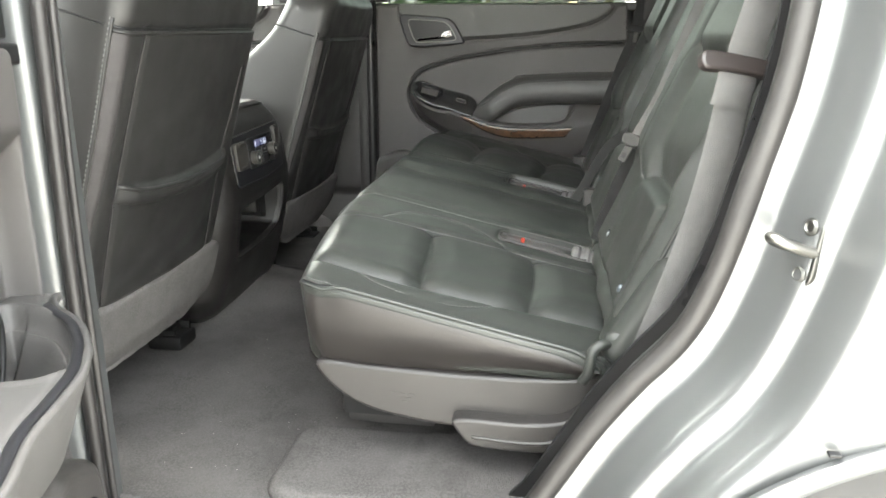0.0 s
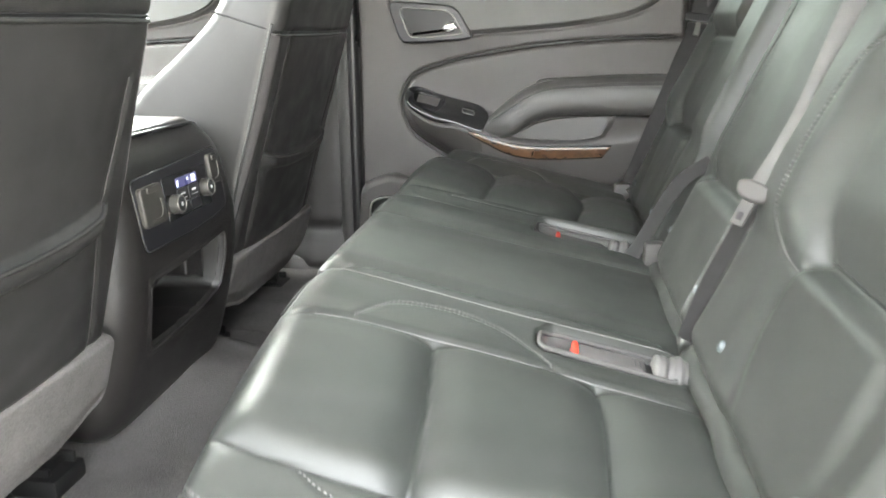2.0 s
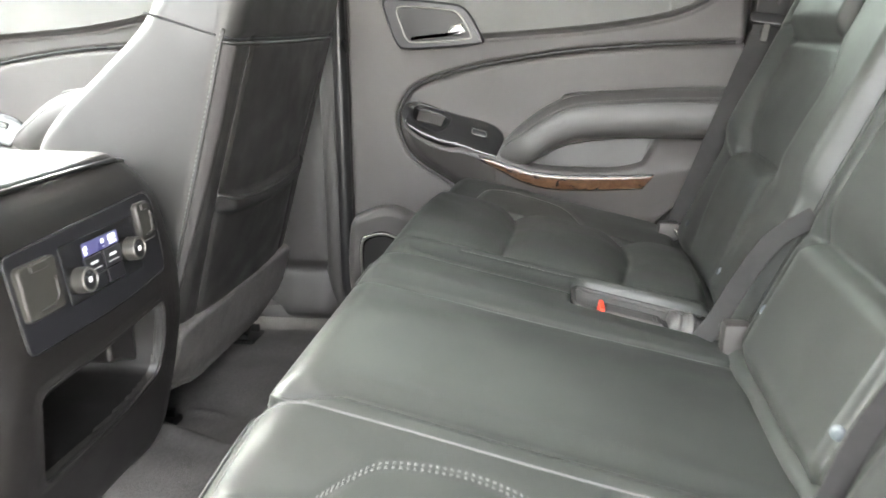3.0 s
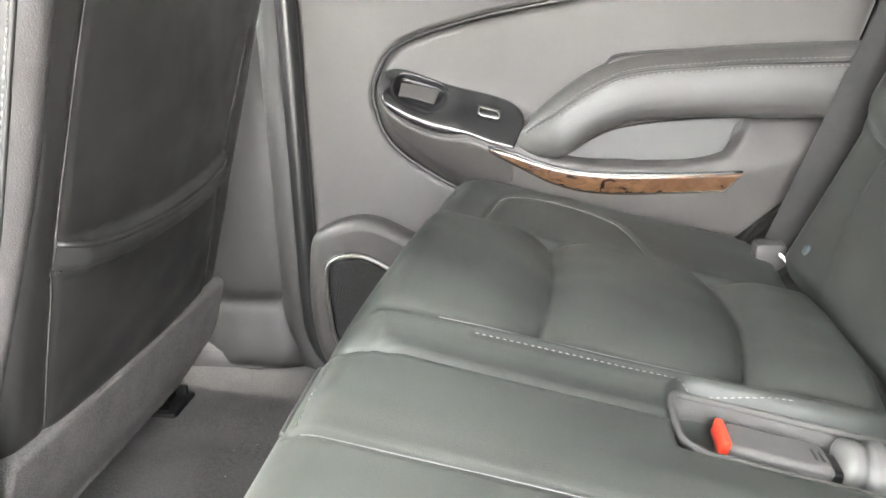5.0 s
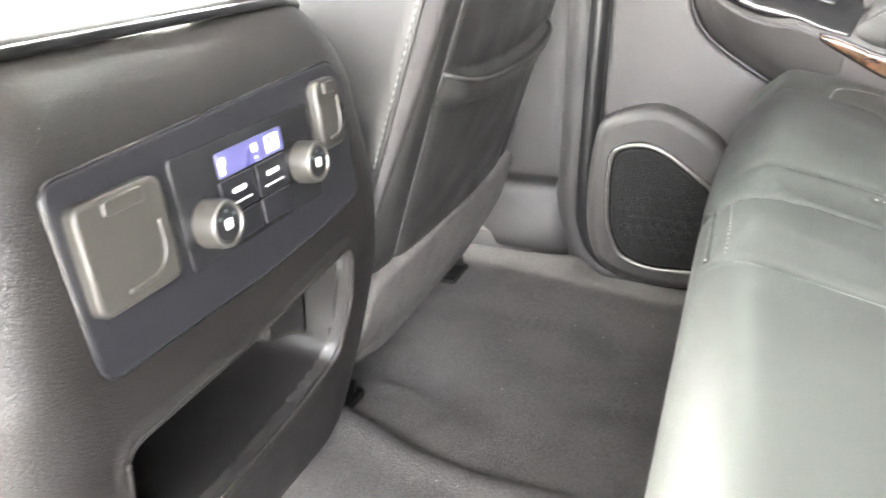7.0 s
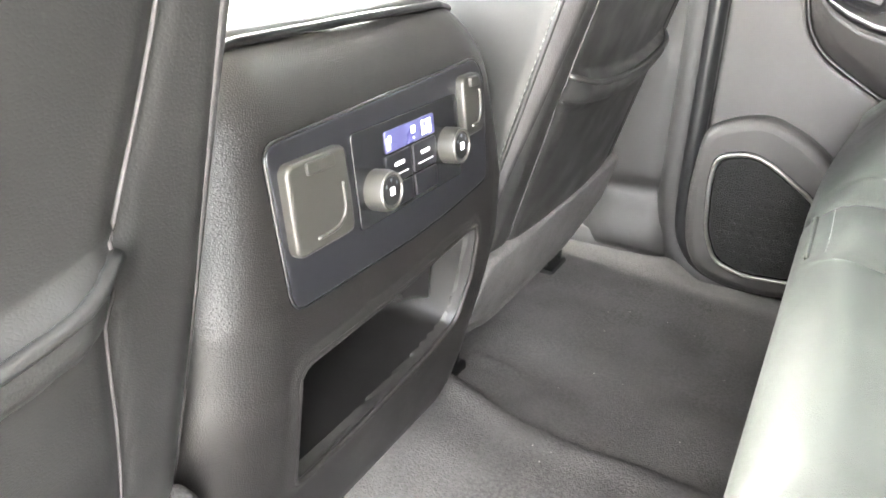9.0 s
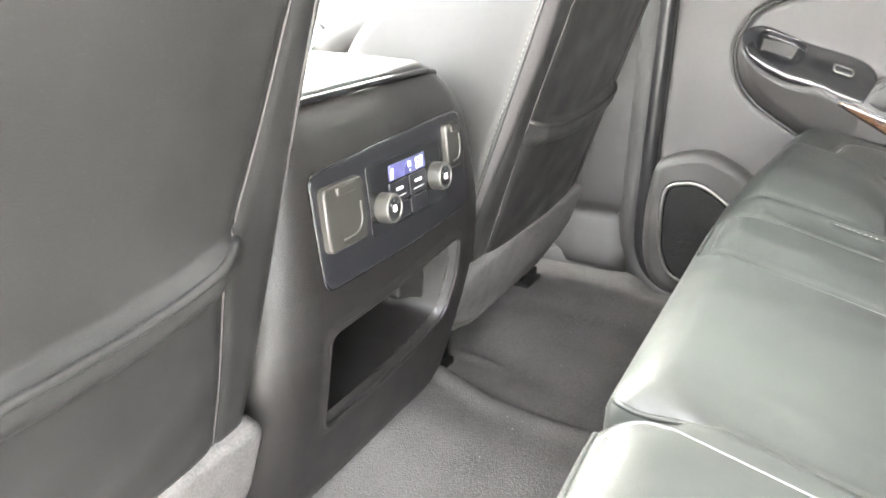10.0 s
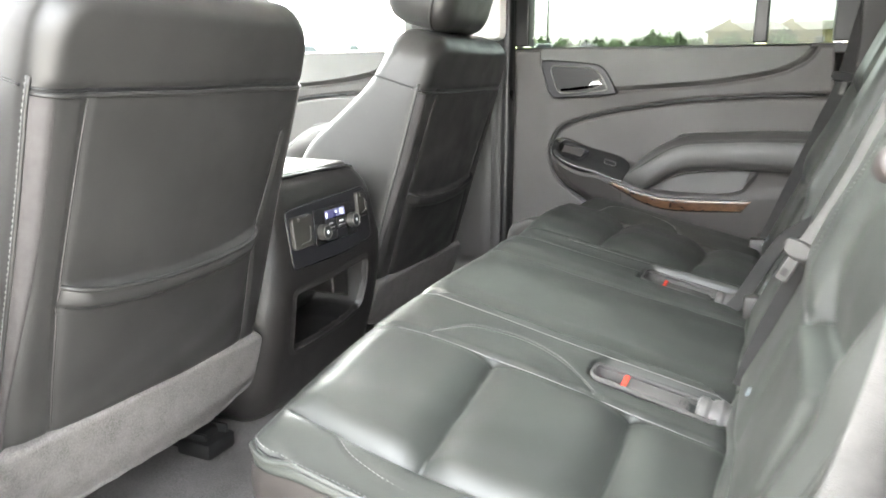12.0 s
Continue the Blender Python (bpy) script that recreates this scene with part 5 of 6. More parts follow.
def rear_cushion(parent, y0, y1, kind):
    x0, x1 = -0.392, 0.105
    xc, yc = (x0 + x1) / 2, (y0 + y1) / 2
    m = axes((xc, yc, cushion_z(xc)), cdir, (0, 1, 0))
    k = cdir.x
    su, sv = (x1 - x0) / k, y1 - y0

    def uv(pts):
        return [((x - xc) / k, y - yc) for x, y in pts]

    lines, slot, threads = [], None, []
    if kind == "middle":
        lines = [uv([(-0.40, 1.728), (-0.2, 1.735), (0.11, 1.745)])]
    elif kind == "near":
        inner = curve([(-0.40, 1.268), (-0.35, 1.285), (-0.30, 1.298), (-0.212, 1.300), (-0.12, 1.300), (-0.03, 1.296), (0.10, 1.290)], 6)
        outer = curve([(-0.40, 1.030), (-0.31, 1.022), (-0.20, 1.020), (-0.12, 1.024), (-0.03, 1.034), (0.10, 1.050)], 6)
        arc_in = curve([(-0.308, 1.304), (-0.288, 1.340), (-0.262, 1.364), (-0.20, 1.374), (-0.14, 1.358), (-0.10, 1.328), (-0.078, 1.302)], 6)
        arc_out = curve([(-0.300, 1.012), (-0.270, 0.996), (-0.20, 0.984), (-0.13, 0.988), (-0.09, 1.005), (-0.07, 1.022)], 6)
        cross1, cross2 = [(-0.196, 1.020), (-0.201, 1.16), (-0.212, 1.300)], [(-0.028, 1.034), (-0.023, 1.16), (-0.028, 1.296)]
        slot = (-0.100, 0.075, 1.338, 1.398)
    else:
        inner = curve([(-0.40, 1.900), (-0.31, 1.908), (-0.21, 1.912), (-0.12, 1.914), (-0.03, 1.918), (0.10, 1.930)], 6)
        outer = curve([(-0.40, 2.178), (-0.31, 2.180), (-0.22, 2.180), (-0.12, 2.182), (-0.03, 2.184), (0.10, 2.180)], 6)
        arc_in = curve([(-0.310, 2.184), (-0.306, 2.250), (-0.292, 2.305), (-0.23, 2.330), (-0.156, 2.312), (-0.116, 2.272), (-0.087, 2.186)], 6)
        arc_out = []
        cross1, cross2 = [(-0.222, 1.912), (-0.215, 2.05), (-0.220, 2.180)], [(-0.046, 1.918), (-0.027, 2.05), (-0.030, 2.184)]
        slot = (-0.116, 0.092, 1.812, 1.905)
    if kind != "middle":
        lines = [uv(inner), uv(outer), uv(curve(cross1, 6)), uv(curve(cross2, 6))]
        threads = [(uv(a), 0.004) for a in (arc_in, arc_out) if a]
        if kind == "far":
            threads += [(uv([(x, y - 0.012) for x, y in inner[8:26]]), 0.0)]

    def under(U, V):
        return (cushion_z(U * k + xc) - 0.787) * 0.98

    def shaped(P):
        Q = P.copy()
        y = P[..., 1] + yc
        tuck = 0.22 * np.clip(-P[..., 2] - 0.03, 0, 1) * sstep(P[..., 0], -su / 2 + 0.10, -su / 2)
        if kind == "near":
            Q[..., 0] = P[..., 0] + 0.05 * np.clip((1.40 - y) / 0.45, 0, 1) ** 1.6 * sstep(P[..., 0], 0.05, -su / 2)
        elif kind == "far":
            Q[..., 0] = P[..., 0] + 0.03 * np.clip((y - 1.90) / 0.40, 0, 1) ** 1.6 * sstep(P[..., 0], 0.05, -su / 2)
        Q[..., 0] = Q[..., 0] + tuck
        if kind == "near":
            Q[..., 1] = Q[..., 1] + 0.28 * np.clip(-P[..., 2] - 0.02, 0, 1) * (P[..., 1] < -sv / 2 + 0.12)
        return Q

    def relief(U, V):
        d = np.full(np.shape(U), 1e9)
        for line in lines:
            d = np.minimum(d, seg_dist(U, V, line))
        X, Y = U * k + xc, V + yc
        if kind == "middle":
            h = 0.003 - 0.007 * sstep(Y, 1.485, 1.446) + 0.010 * sstep(Y, 1.725, 1.775) - 0.036 * sstep(Y, 1.805, 1.814) * sstep(X, -0.122, -0.110) * sstep(X, 0.100, 0.090) + 0.004 * sstep(Y, 1.72, 1.60) - 0.004 * np.exp(-(d / 0.004) ** 2)
        else:
            def pad(q, wide):
                return 1 - (1 - np.clip(q / wide, 0, 1)) ** 2

            to_in, to_out, to_a, to_b = [seg_dist(U, V, line) for line in lines]
            y_in, y_out = [np.interp(X, [p[0] * k + xc for p in line], [p[1] + yc for p in line]) for line in lines[:2]]
            turn = 1 if kind == "near" else -1
            soft = 0.004 if kind == "near" else 0.010
            inside = sstep((y_in - Y) * turn, -0.001, 0.006) * sstep((Y - y_out) * turn, -soft, soft)
            fold_w = 0.050 if kind == "near" else 0.062
            cross = np.minimum(pad(to_a, fold_w), pad(to_b, fold_w))
            outward = np.clip((y_in - Y) / (y_in - y_out), 0, 1)
            # plump pads: deep folds across, a flat seam inside, a rounded outer rim
            swell = 0.004 * pad(to_in, 0.03) if kind == "near" else 0.015 * pad(to_in, 0.07) - 0.001
            pads = (0.011 if kind == "near" else 0.016) * (cross - 1) + 0.006 * outward * (cross - 1) + swell + 0.018 * pad(to_out, 0.032) + 0.007 * (4 * outward * (1 - outward)) - 0.0245
            border = -0.0040 + 0.003 * pad(to_in, 0.014) - (outward > 0.5) * (0.007 + 0.008 * (1 - pad(to_out, 0.016)))
            h = pads * inside + border * (1 - inside) - 0.0025 * np.exp(-(d / 0.0028) ** 2)
            if kind == "near":
                h = h + 0.007 * sstep(Y, 1.33, 1.40) + 0.004 * sstep(Y, 1.39, 1.425) - 0.010 * sstep(Y, 1.01, 0.95)
            else:
                h = h + 0.025 + 0.007 * sstep(Y, 2.20, 2.30) - 0.015 * sstep(Y, 1.920, 1.870)
            for line, _ in threads:
                h = h - 0.0022 * np.exp(-(seg_dist(U, V, line) / 0.004) ** 2)
            xa, xb, ya, yb = slot
            r = 0.024
            qa, qb = abs(X - (xa + xb) / 2) - (xb - xa) / 2 + r, abs(Y - (ya + yb) / 2) - (yb - ya) / 2 + r
            t = np.hypot(np.maximum(qa, 0), np.maximum(qb, 0)) + np.minimum(np.maximum(qa, qb), 0) - r
            h = h - 0.034 * sstep(-t, -0.002, 0.007)
        h = h + 0.0005 * np.sin(23 * X + 11 * np.sin(9 * Y)) + 0.0004 * np.sin(37 * Y - 17 * X)
        return h

    cu, at = slab("cushion", LEATHER, parent, m, su, sv, under, 0.032 if kind == "middle" else 0.042, 0.02, {"middle": 0.020, "near": 0.036, "far": 0.030}[kind], relief, shaped, 0.0036, "black tufted leather cushion" if kind != "middle" else "flat black leather centre cushion", 0.007)
    for line, off in threads:
        p = np.array(line)
        if not off:
            stitches("stitching", THREAD, cu, at(p[:, 0], p[:, 1], 0.0004), 0.0046, 0.0014, 0.0009, "pale thread")
        else:
            if kind == "near" and line[0][1] + yc < 1.1:
                stitches("stitching", THREAD, cu, at(p[:, 0], p[:, 1], 0.0010), 0.0046, 0.0012, 0.0010, "pale thread")
                continue
            stitches("stitching", THREAD, cu, at(p[:, 0], p[:, 1], 0.0004), 0.0046, 0.0012, 0.0010, "pale thread")
            stitches("stitching", THREAD, cu, at(p[:, 0] + 0.0, p[:, 1] + off * (1 if kind == "near" else -1), 0.0004), 0.0046, 0.0012, 0.0009, "pale thread")
    if kind == "middle":
        u = np.linspace(-su / 2 + 0.02, su / 2 - 0.02, 60)
        # paler tube stands in for the highlight on this seam's ridge
        tube("seam", THREADGLINT, cu, at(u, np.interp(u, *np.array(lines[0]).T), 0.0004), 0.0008, sides=5)
    if kind != "middle":
        p = np.array(lines[0])
        # paler tubes carry the highlight along the inner and outer seam ridges
        tube("seam", THREADGLINT, cu, at(p[6:, 0], p[6:, 1], 0.0006), 0.0011, sides=5)
        p = np.array(lines[1])
        tube("seam", THREADGLINT, cu, at(p[6:, 0], p[6:, 1], 0.0006), 0.0011, sides=5)
        # black tubes put the shade of the creases into the cushion folds
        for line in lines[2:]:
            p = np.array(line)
            tube("fold_shade", BLACK, cu, at(p[1:-1, 0], p[1:-1, 1], 0.0002), 0.0011, "black line for the shade in the fold", sides=5)
    # thread and piping across the front edge of the border strips
    if kind != "far":
        ya, yb = (1.738, 1.838) if kind == "middle" else (1.292, 1.412)
        vs = np.linspace(ya, yb, 30) - yc
        us = np.full(30, -su / 2 + 0.010)
        tube("front_piping", LEATHER, cu, at(us - 0.005, vs, 0.0008), 0.0020, sides=7)
        stitches("front_stitching", THREAD, cu, at(us + 0.004, vs, 0.0005), 0.0046, 0.0016, 0.0009, "pale thread")
    # piping and thread along both long edges
    for sgn in (-1, 1):
        u = np.r_[-su / 2 + 0.0045 * np.arange(1, 9), np.linspace(-su / 2 + 0.040, su / 2 - 0.01, 90)]
        b = sv / 2 - 0.0035
        rim = {"middle": 0.020, "near": 0.036, "far": 0.030}[kind]
        pull = np.clip((rim - (u + su / 2)) / rim, 0, 1)
        v = sgn * (b - rim * (1 - np.sqrt(1 - pull ** 2)))
        tube("piping", LEATHER, cu, at(u, v, 0.001), 0.0032 if kind == "near" and sgn < 0 else 0.0022, sides=7)
        if kind == "near":
            if sgn < 0:
                stitches("edge_stitching", THREAD, cu, at(u, v + 0.008, 0.0004), 0.0046, 0.0012, 0.0009, "pale thread")
            else:
                # thin pale tube paints the highlight of the inner edge seam
                tube("edge_seam", THREADGLINT, cu, at(u, v - 0.026, 0.0003), 0.0007, sides=5)
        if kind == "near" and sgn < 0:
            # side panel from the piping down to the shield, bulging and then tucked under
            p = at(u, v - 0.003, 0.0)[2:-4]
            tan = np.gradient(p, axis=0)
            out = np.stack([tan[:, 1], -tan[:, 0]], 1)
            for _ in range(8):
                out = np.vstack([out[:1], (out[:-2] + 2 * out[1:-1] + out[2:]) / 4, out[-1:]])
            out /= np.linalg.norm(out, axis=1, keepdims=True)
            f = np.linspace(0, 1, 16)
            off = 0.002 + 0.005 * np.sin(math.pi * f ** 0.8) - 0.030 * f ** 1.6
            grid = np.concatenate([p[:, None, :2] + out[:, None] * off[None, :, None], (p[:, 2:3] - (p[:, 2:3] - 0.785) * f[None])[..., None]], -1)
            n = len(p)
            # dark brown tone of the vinyl carries the ground's reflection on this side
            link("side_panel", grid.reshape(-1, 3), [(i * 16 + j, i * 16 + j + 1, (i + 1) * 16 + j + 1, (i + 1) * 16 + j) for i in range(n - 1) for j in range(15)], FLANK, cu, "vinyl side panel with the ground's brown reflection in its colour")
            tube("edge_groove", BLACK, cu, at(u, v - sgn * 0.0045, -0.0006), 0.0012, sides=5)
    return cu, at


BSLOPE = 0.42
bdir = Vector((BSLOPE, 0, 1)).normalized()


def rear_back(parent, y0, y1, kind):
    zb, zt = 0.835, 1.50
    zc, yc = (zb + zt) / 2, (y0 + y1) / 2
    xb = 0.11 + BSLOPE * (zc - 0.91)
    m = axes((xb, yc, zc), (0, -1, 0), bdir)
    k = bdir.z
    su, sv = y1 - y0, (zt - zb) / k

    def uv(pts):
        return [(-(y - yc), (z - zc) / k) for y, z in pts]

    if kind == "middle":
        sides_l = uv([(1.745, 0.84), (1.745, 1.012), (1.735, 1.30), (1.72, 1.5)])
        lines, threads = [sides_l], []
    else:
        f, g = ((lambda y: y), 0.0) if kind == "near" else ((lambda y: y + 0.945), 0.020)

        def across(pts):
            return uv(curve([(f(y), z + g) for y, z in pts], 6))

        fold = across([(1.024, 1.030), (1.118, 1.034), (1.234, 1.036)])
        ins_out = across([(1.024, 1.030), (1.020, 1.06), (1.017, 1.092), (1.008, 1.13), (1.012, 1.17), (1.045, 1.206)])
        arc = across([(1.240, 1.014), (1.285, 1.022), (1.330, 1.042), (1.352, 1.08), (1.358, 1.125), (1.355, 1.165), (1.342, 1.20), (1.318, 1.222), (1.276, 1.234)])
        lines, threads = [ins_out], [arc, ins_out]

    def relief(U, V):
        Y, Z = yc - U, zc + V * k
        d = np.full(np.shape(U), 1e9)
        for line in lines:
            d = np.minimum(d, seg_dist(U, V, line))
        h = -0.005 * np.exp(-(d / 0.004) ** 2) - 0.002 * np.exp(-(d / 0.015) ** 2) + 0.006
        def crease(rise, above, under):
            """0 in the crease, 1 away from it; two radii of the pads that meet there."""
            k = np.clip(np.where(rise > 0, rise / above, -rise / under), 0, 1)
            return 1 - (1 - k) ** 2

        if kind == "middle":
            inside = sstep(abs(Y - 1.615), 0.142, 0.134)
            rise = Z - 1.018 + 0.10 * (Y - 1.615) ** 2
            h = h + 0.008 * inside * sstep(rise, 0.004, -0.004) - 0.022 * sstep(abs(Y - 1.615), 0.17, 0.14) * (1 - crease(rise, 0.060, 0.020))
            h = h + 0.008 * np.exp(-((Y - 1.615) / 0.13) ** 4) * sstep(Z, 1.0, 1.06)
        else:
            z = Z - g
            y_in = f(np.interp(z, [0.86, 0.92, 0.957, 0.997, 1.033, 1.06, 1.114, 1.166, 1.212], [1.205, 1.238, 1.248, 1.248, 1.234, 1.252, 1.270, 1.278, 1.276]))
            y_out = f(np.interp(z, [0.86, 0.95, 1.03, 1.092, 1.13, 1.17, 1.206], [1.036, 1.024, 1.024, 1.017, 1.010, 1.014, 1.040]))
            edge = np.minimum(y_in - Y, Y - y_out)
            inside = sstep(edge, -0.006, 0.016)
            rise = z - 1.033
            upper = sstep(rise, -0.02, 0.03)
            ends = sstep(edge, -0.020, 0.006)
            h = h - 0.024 * ends * (1 - crease(rise, 0.065, 0.020))
            h = h + 0.010 * inside * (1 - upper) * np.exp(-(rise / 0.10) ** 2)
            h = h + (0.006 + 0.014 * upper) * sstep(-edge, -0.012, 0.060)
            over = z - 1.208
            h = h + inside * (0.024 * crease(np.maximum(over, 0), 0.035, 1.0) * (over > 0) - 0.006 * np.exp(-(over / 0.006) ** 2))
            for line in threads:
                h = h - 0.0020 * np.exp(-(seg_dist(U, V, line) / 0.004) ** 2)
        h = h - 0.035 * sstep(Z, 0.885, 0.835)
        return h + 0.0004 * np.sin(21 * Y + 7 * np.sin(11 * Z)) + 0.0003 * np.sin(31 * Z + 5 * Y)

    bk, at = slab("backrest", LEATHER, parent, m, su, sv, 0.16, 0.026, 0.03, 0.05, relief, None, 0.0036, "black leather backrest")
    for i, line in enumerate(threads):
        p = np.array(line)
        stitches("stitching", THREAD, bk, at(p[:, 0], p[:, 1], 0.0005), 0.0042, 0.003 if i else 0.0014, 0.0013 if i else 0.0009, "pale thread")
    if kind != "middle":
        p = np.array(arc)
        stitches("stitching", THREAD, bk, at(p[:, 0] - 0.005, p[:, 1], 0.0005), 0.0042, 0.0014, 0.0009, "pale thread")
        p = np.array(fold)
        # a black tube stands in for the shade in the backrest's fold
        tube("back_fold_shade", BLACK, bk, at(p[:, 0], p[:, 1] + 0.002, -0.0004), 0.0016, sides=5)
    for sgn in (-1, 1):
        v = np.linspace(-sv / 2 + 0.03, sv / 2 - 0.03, 90)
        tube("piping", LEATHER, bk, at(np.full(90, sgn * (su / 2 - 0.005)), v, 0.0008), 0.003, sides=6)
    return bk, at, uv


def anchor_button(parent, at, uv, y, z):
    (u, v), = uv([(y, z)])
    p = at(u, v, 0.0)
    e = at(u + 0.002, v, 0.0), at(u, v + 0.002, 0.0)
    m = axes(p, e[0] - p, e[1] - p)
    lathe("anchor_button", BUTTON, parent, m, [(0.0070, -0.001), (0.0070, 0.0013), (0.0058, 0.0027), (0.0025, 0.0034)], 20, "round grey plastic marker button")


near_seat = thing("rear_seat", (-0.15, 1.19, FLOOR), "black tufted leather rear seat beside the open door", "car seat", "rear bench seats")
_, near_at = rear_cushion(near_seat, 0.946, 1.4365, "near")
_, bat, buv = rear_back(near_seat, 0.965, 1.432, "near")
anchor_button(near_seat, bat, buv, 1.304, 0.909)
anchor_button(near_seat, bat, buv, 1.035, 0.900)

bench = thing("rear_seat", (-0.15, 1.86, FLOOR), "black leather rear bench with flat centre and tufted outer place", "car seat", "rear bench seats")
rear_cushion(bench, 1.438, 1.8465, "middle")
rear_cushion(bench, 1.848, 2.372, "far")
_, bat, buv = rear_back(bench, 1.436, 1.790, "middle")
anchor_button(bench, bat, buv, 1.476, 0.914)
anchor_button(bench, bat, buv, 1.742, 0.925)
_, bat, buv = rear_back(bench, 1.800, 2.290, "far")
anchor_button(bench, bat, buv, 1.955, 0.905)
anchor_button(bench, bat, buv, 2.225, 0.905)

# rolled cover between each cushion and its backrest
for seat, ya, yb in ((near_seat, 0.952, 1.425), (bench, 1.448, 1.785), (bench, 1.808, 2.285)):
    ys = np.linspace(ya, yb, 24)
    tube("rear_roll", LEATHER, seat, [(0.098 + 0.003 * math.sin(31 * y), y, 0.846 + 0.002 * math.sin(47 * y)) for y in ys], 0.020, "rolled leather cover edge", sides=12)
# side shield, lever and stand of the near seat
SIDE = axes((0, 0.990, 0), (1, 0, 0), (0, 0, 1))
shield = curve([(-0.330, 0.793), (-0.25, 0.791), (-0.1, 0.786), (0.03, 0.790), (0.064, 0.802), (0.092, 0.835), (0.115, 0.870), (0.150, 0.872), (0.135, 0.74), (0.06, 0.700), (-0.06, 0.702), (-0.128, 0.703), (-0.18, 0.708), (-0.25, 0.722), (-0.305, 0.752)], 5, True)
sh = plate("side_shield", PLASTIC, near_seat, SIDE, shield, 0.026, 0.006, "grey plastic side shield")
lever = curve([(-0.123, 0.731), (-0.03, 0.731), (0.025, 0.738), (0.055, 0.757), (0.062, 0.738), (0.045, 0.706), (0.01, 0.688), (-0.05, 0.687), (-0.097, 0.690), (-0.115, 0.705)], 5, True)
lv = plate("recline_lever", PLASTIC, near_seat, axes((0, 0.966, 0), (1, 0, 0), (0, 0, 1)), lever, 0.030, 0.005, "dark plastic folding lever")
tube("lever_crease", PLASTIC, lv, [(x, 0.936, z) for x, z in curve([(-0.100, 0.706), (-0.03, 0.702), (0.01, 0.706), (0.04, 0.726)], 6)], 0.003)
for u0, u1, v0, v1 in ((-0.220, -0.205, 0.752, 0.7535), (-0.203, -0.185, 0.750, 0.7515), (-0.212, -0.190, 0.744, 0.7455), (-0.208, -0.196, 0.739, 0.7405)):
    plate("molded_mark", PLASTIC, sh, axes((0, 0.9643, 0), (1, 0, 0), (0, 0, 1)), rounded_box(u0, u1, v0, v1, 0.0006), 0.0011, 0.0004)
plate("seat_stand", PODGREY, near_seat, axes((0, 1.10, 0), (-1, 0, 0), (0, 0, 1)), soft_corners([(0.300, 0.785), (0.325, 0.626), (0.178, 0.622), (0.170, 0.785)], 0.01), 0.10, 0.006, "dark grey plastic stand cover")
block("seat_frame", BLACK, near_seat, (-0.30, 0.985, 0.70), (0.10, 1.40, 0.78), 0.006, "black steel seat frame")
block("seat_leg", BLACK, near_seat, (0.02, 1.00, 0.62), (0.08, 1.06, 0.72), 0.006)
block("seat_leg", BLACK, near_seat, (-0.24, 1.30, 0.62), (-0.18, 1.36, 0.72), 0.006)
block("seat_frame", BLACK, bench, (-0.30, 1.45, 0.70), (0.10, 2.28, 0.78), 0.006, "black steel seat frame")
for yl in (1.50, 2.20):
    block("seat_leg", BLACK, bench, (-0.24, yl, 0.62), (-0.18, yl + 0.06, 0.72), 0.006)
    block("seat_leg", BLACK, bench, (0.02, yl, 0.62), (0.08, yl + 0.06, 0.72), 0.006)
# side cushion wing at the back of the near cushion
slab("side_bolster", LEATHER, near_seat, axes((0.105, 0.985, 0.905), (0, -1, 0), (0.55, 0, 1)), 0.075, 0.17, 0.09, 0.022, 0.02, 0.025, None, None, 0.006, "black leather side bolster")
tube("cover_edge", LEATHER, near_seat, curve([(0.050, 0.954, 0.794), (0.056, 0.948, 0.808), (0.059, 0.946, 0.826), (0.062, 0.948, 0.842), (0.074, 0.953, 0.850), (0.092, 0.966, 0.846), (0.115, 0.995, 0.832)], 6), 0.0075, "folded leather cover edge", sides=12)

# raised carpet step in front of the near seat
slab("carpet_step", CARPET, None, axes((-0.19, 0.965, 0.640), (1, 0, 0), (0, 1, 0)), 0.40, 0.20, 0.03, 0.016, 0.002, 0.04, lambda U, V: -0.004 * np.exp(-((U - 0.01) / 0.006) ** 2) + 0.003 * np.sin(19 * U), None, 0.008)
step = bpy.data.objects["carpet_step"]
tagged(step, "raised charcoal carpet step under the rear seat", "carpet", kind="structure")


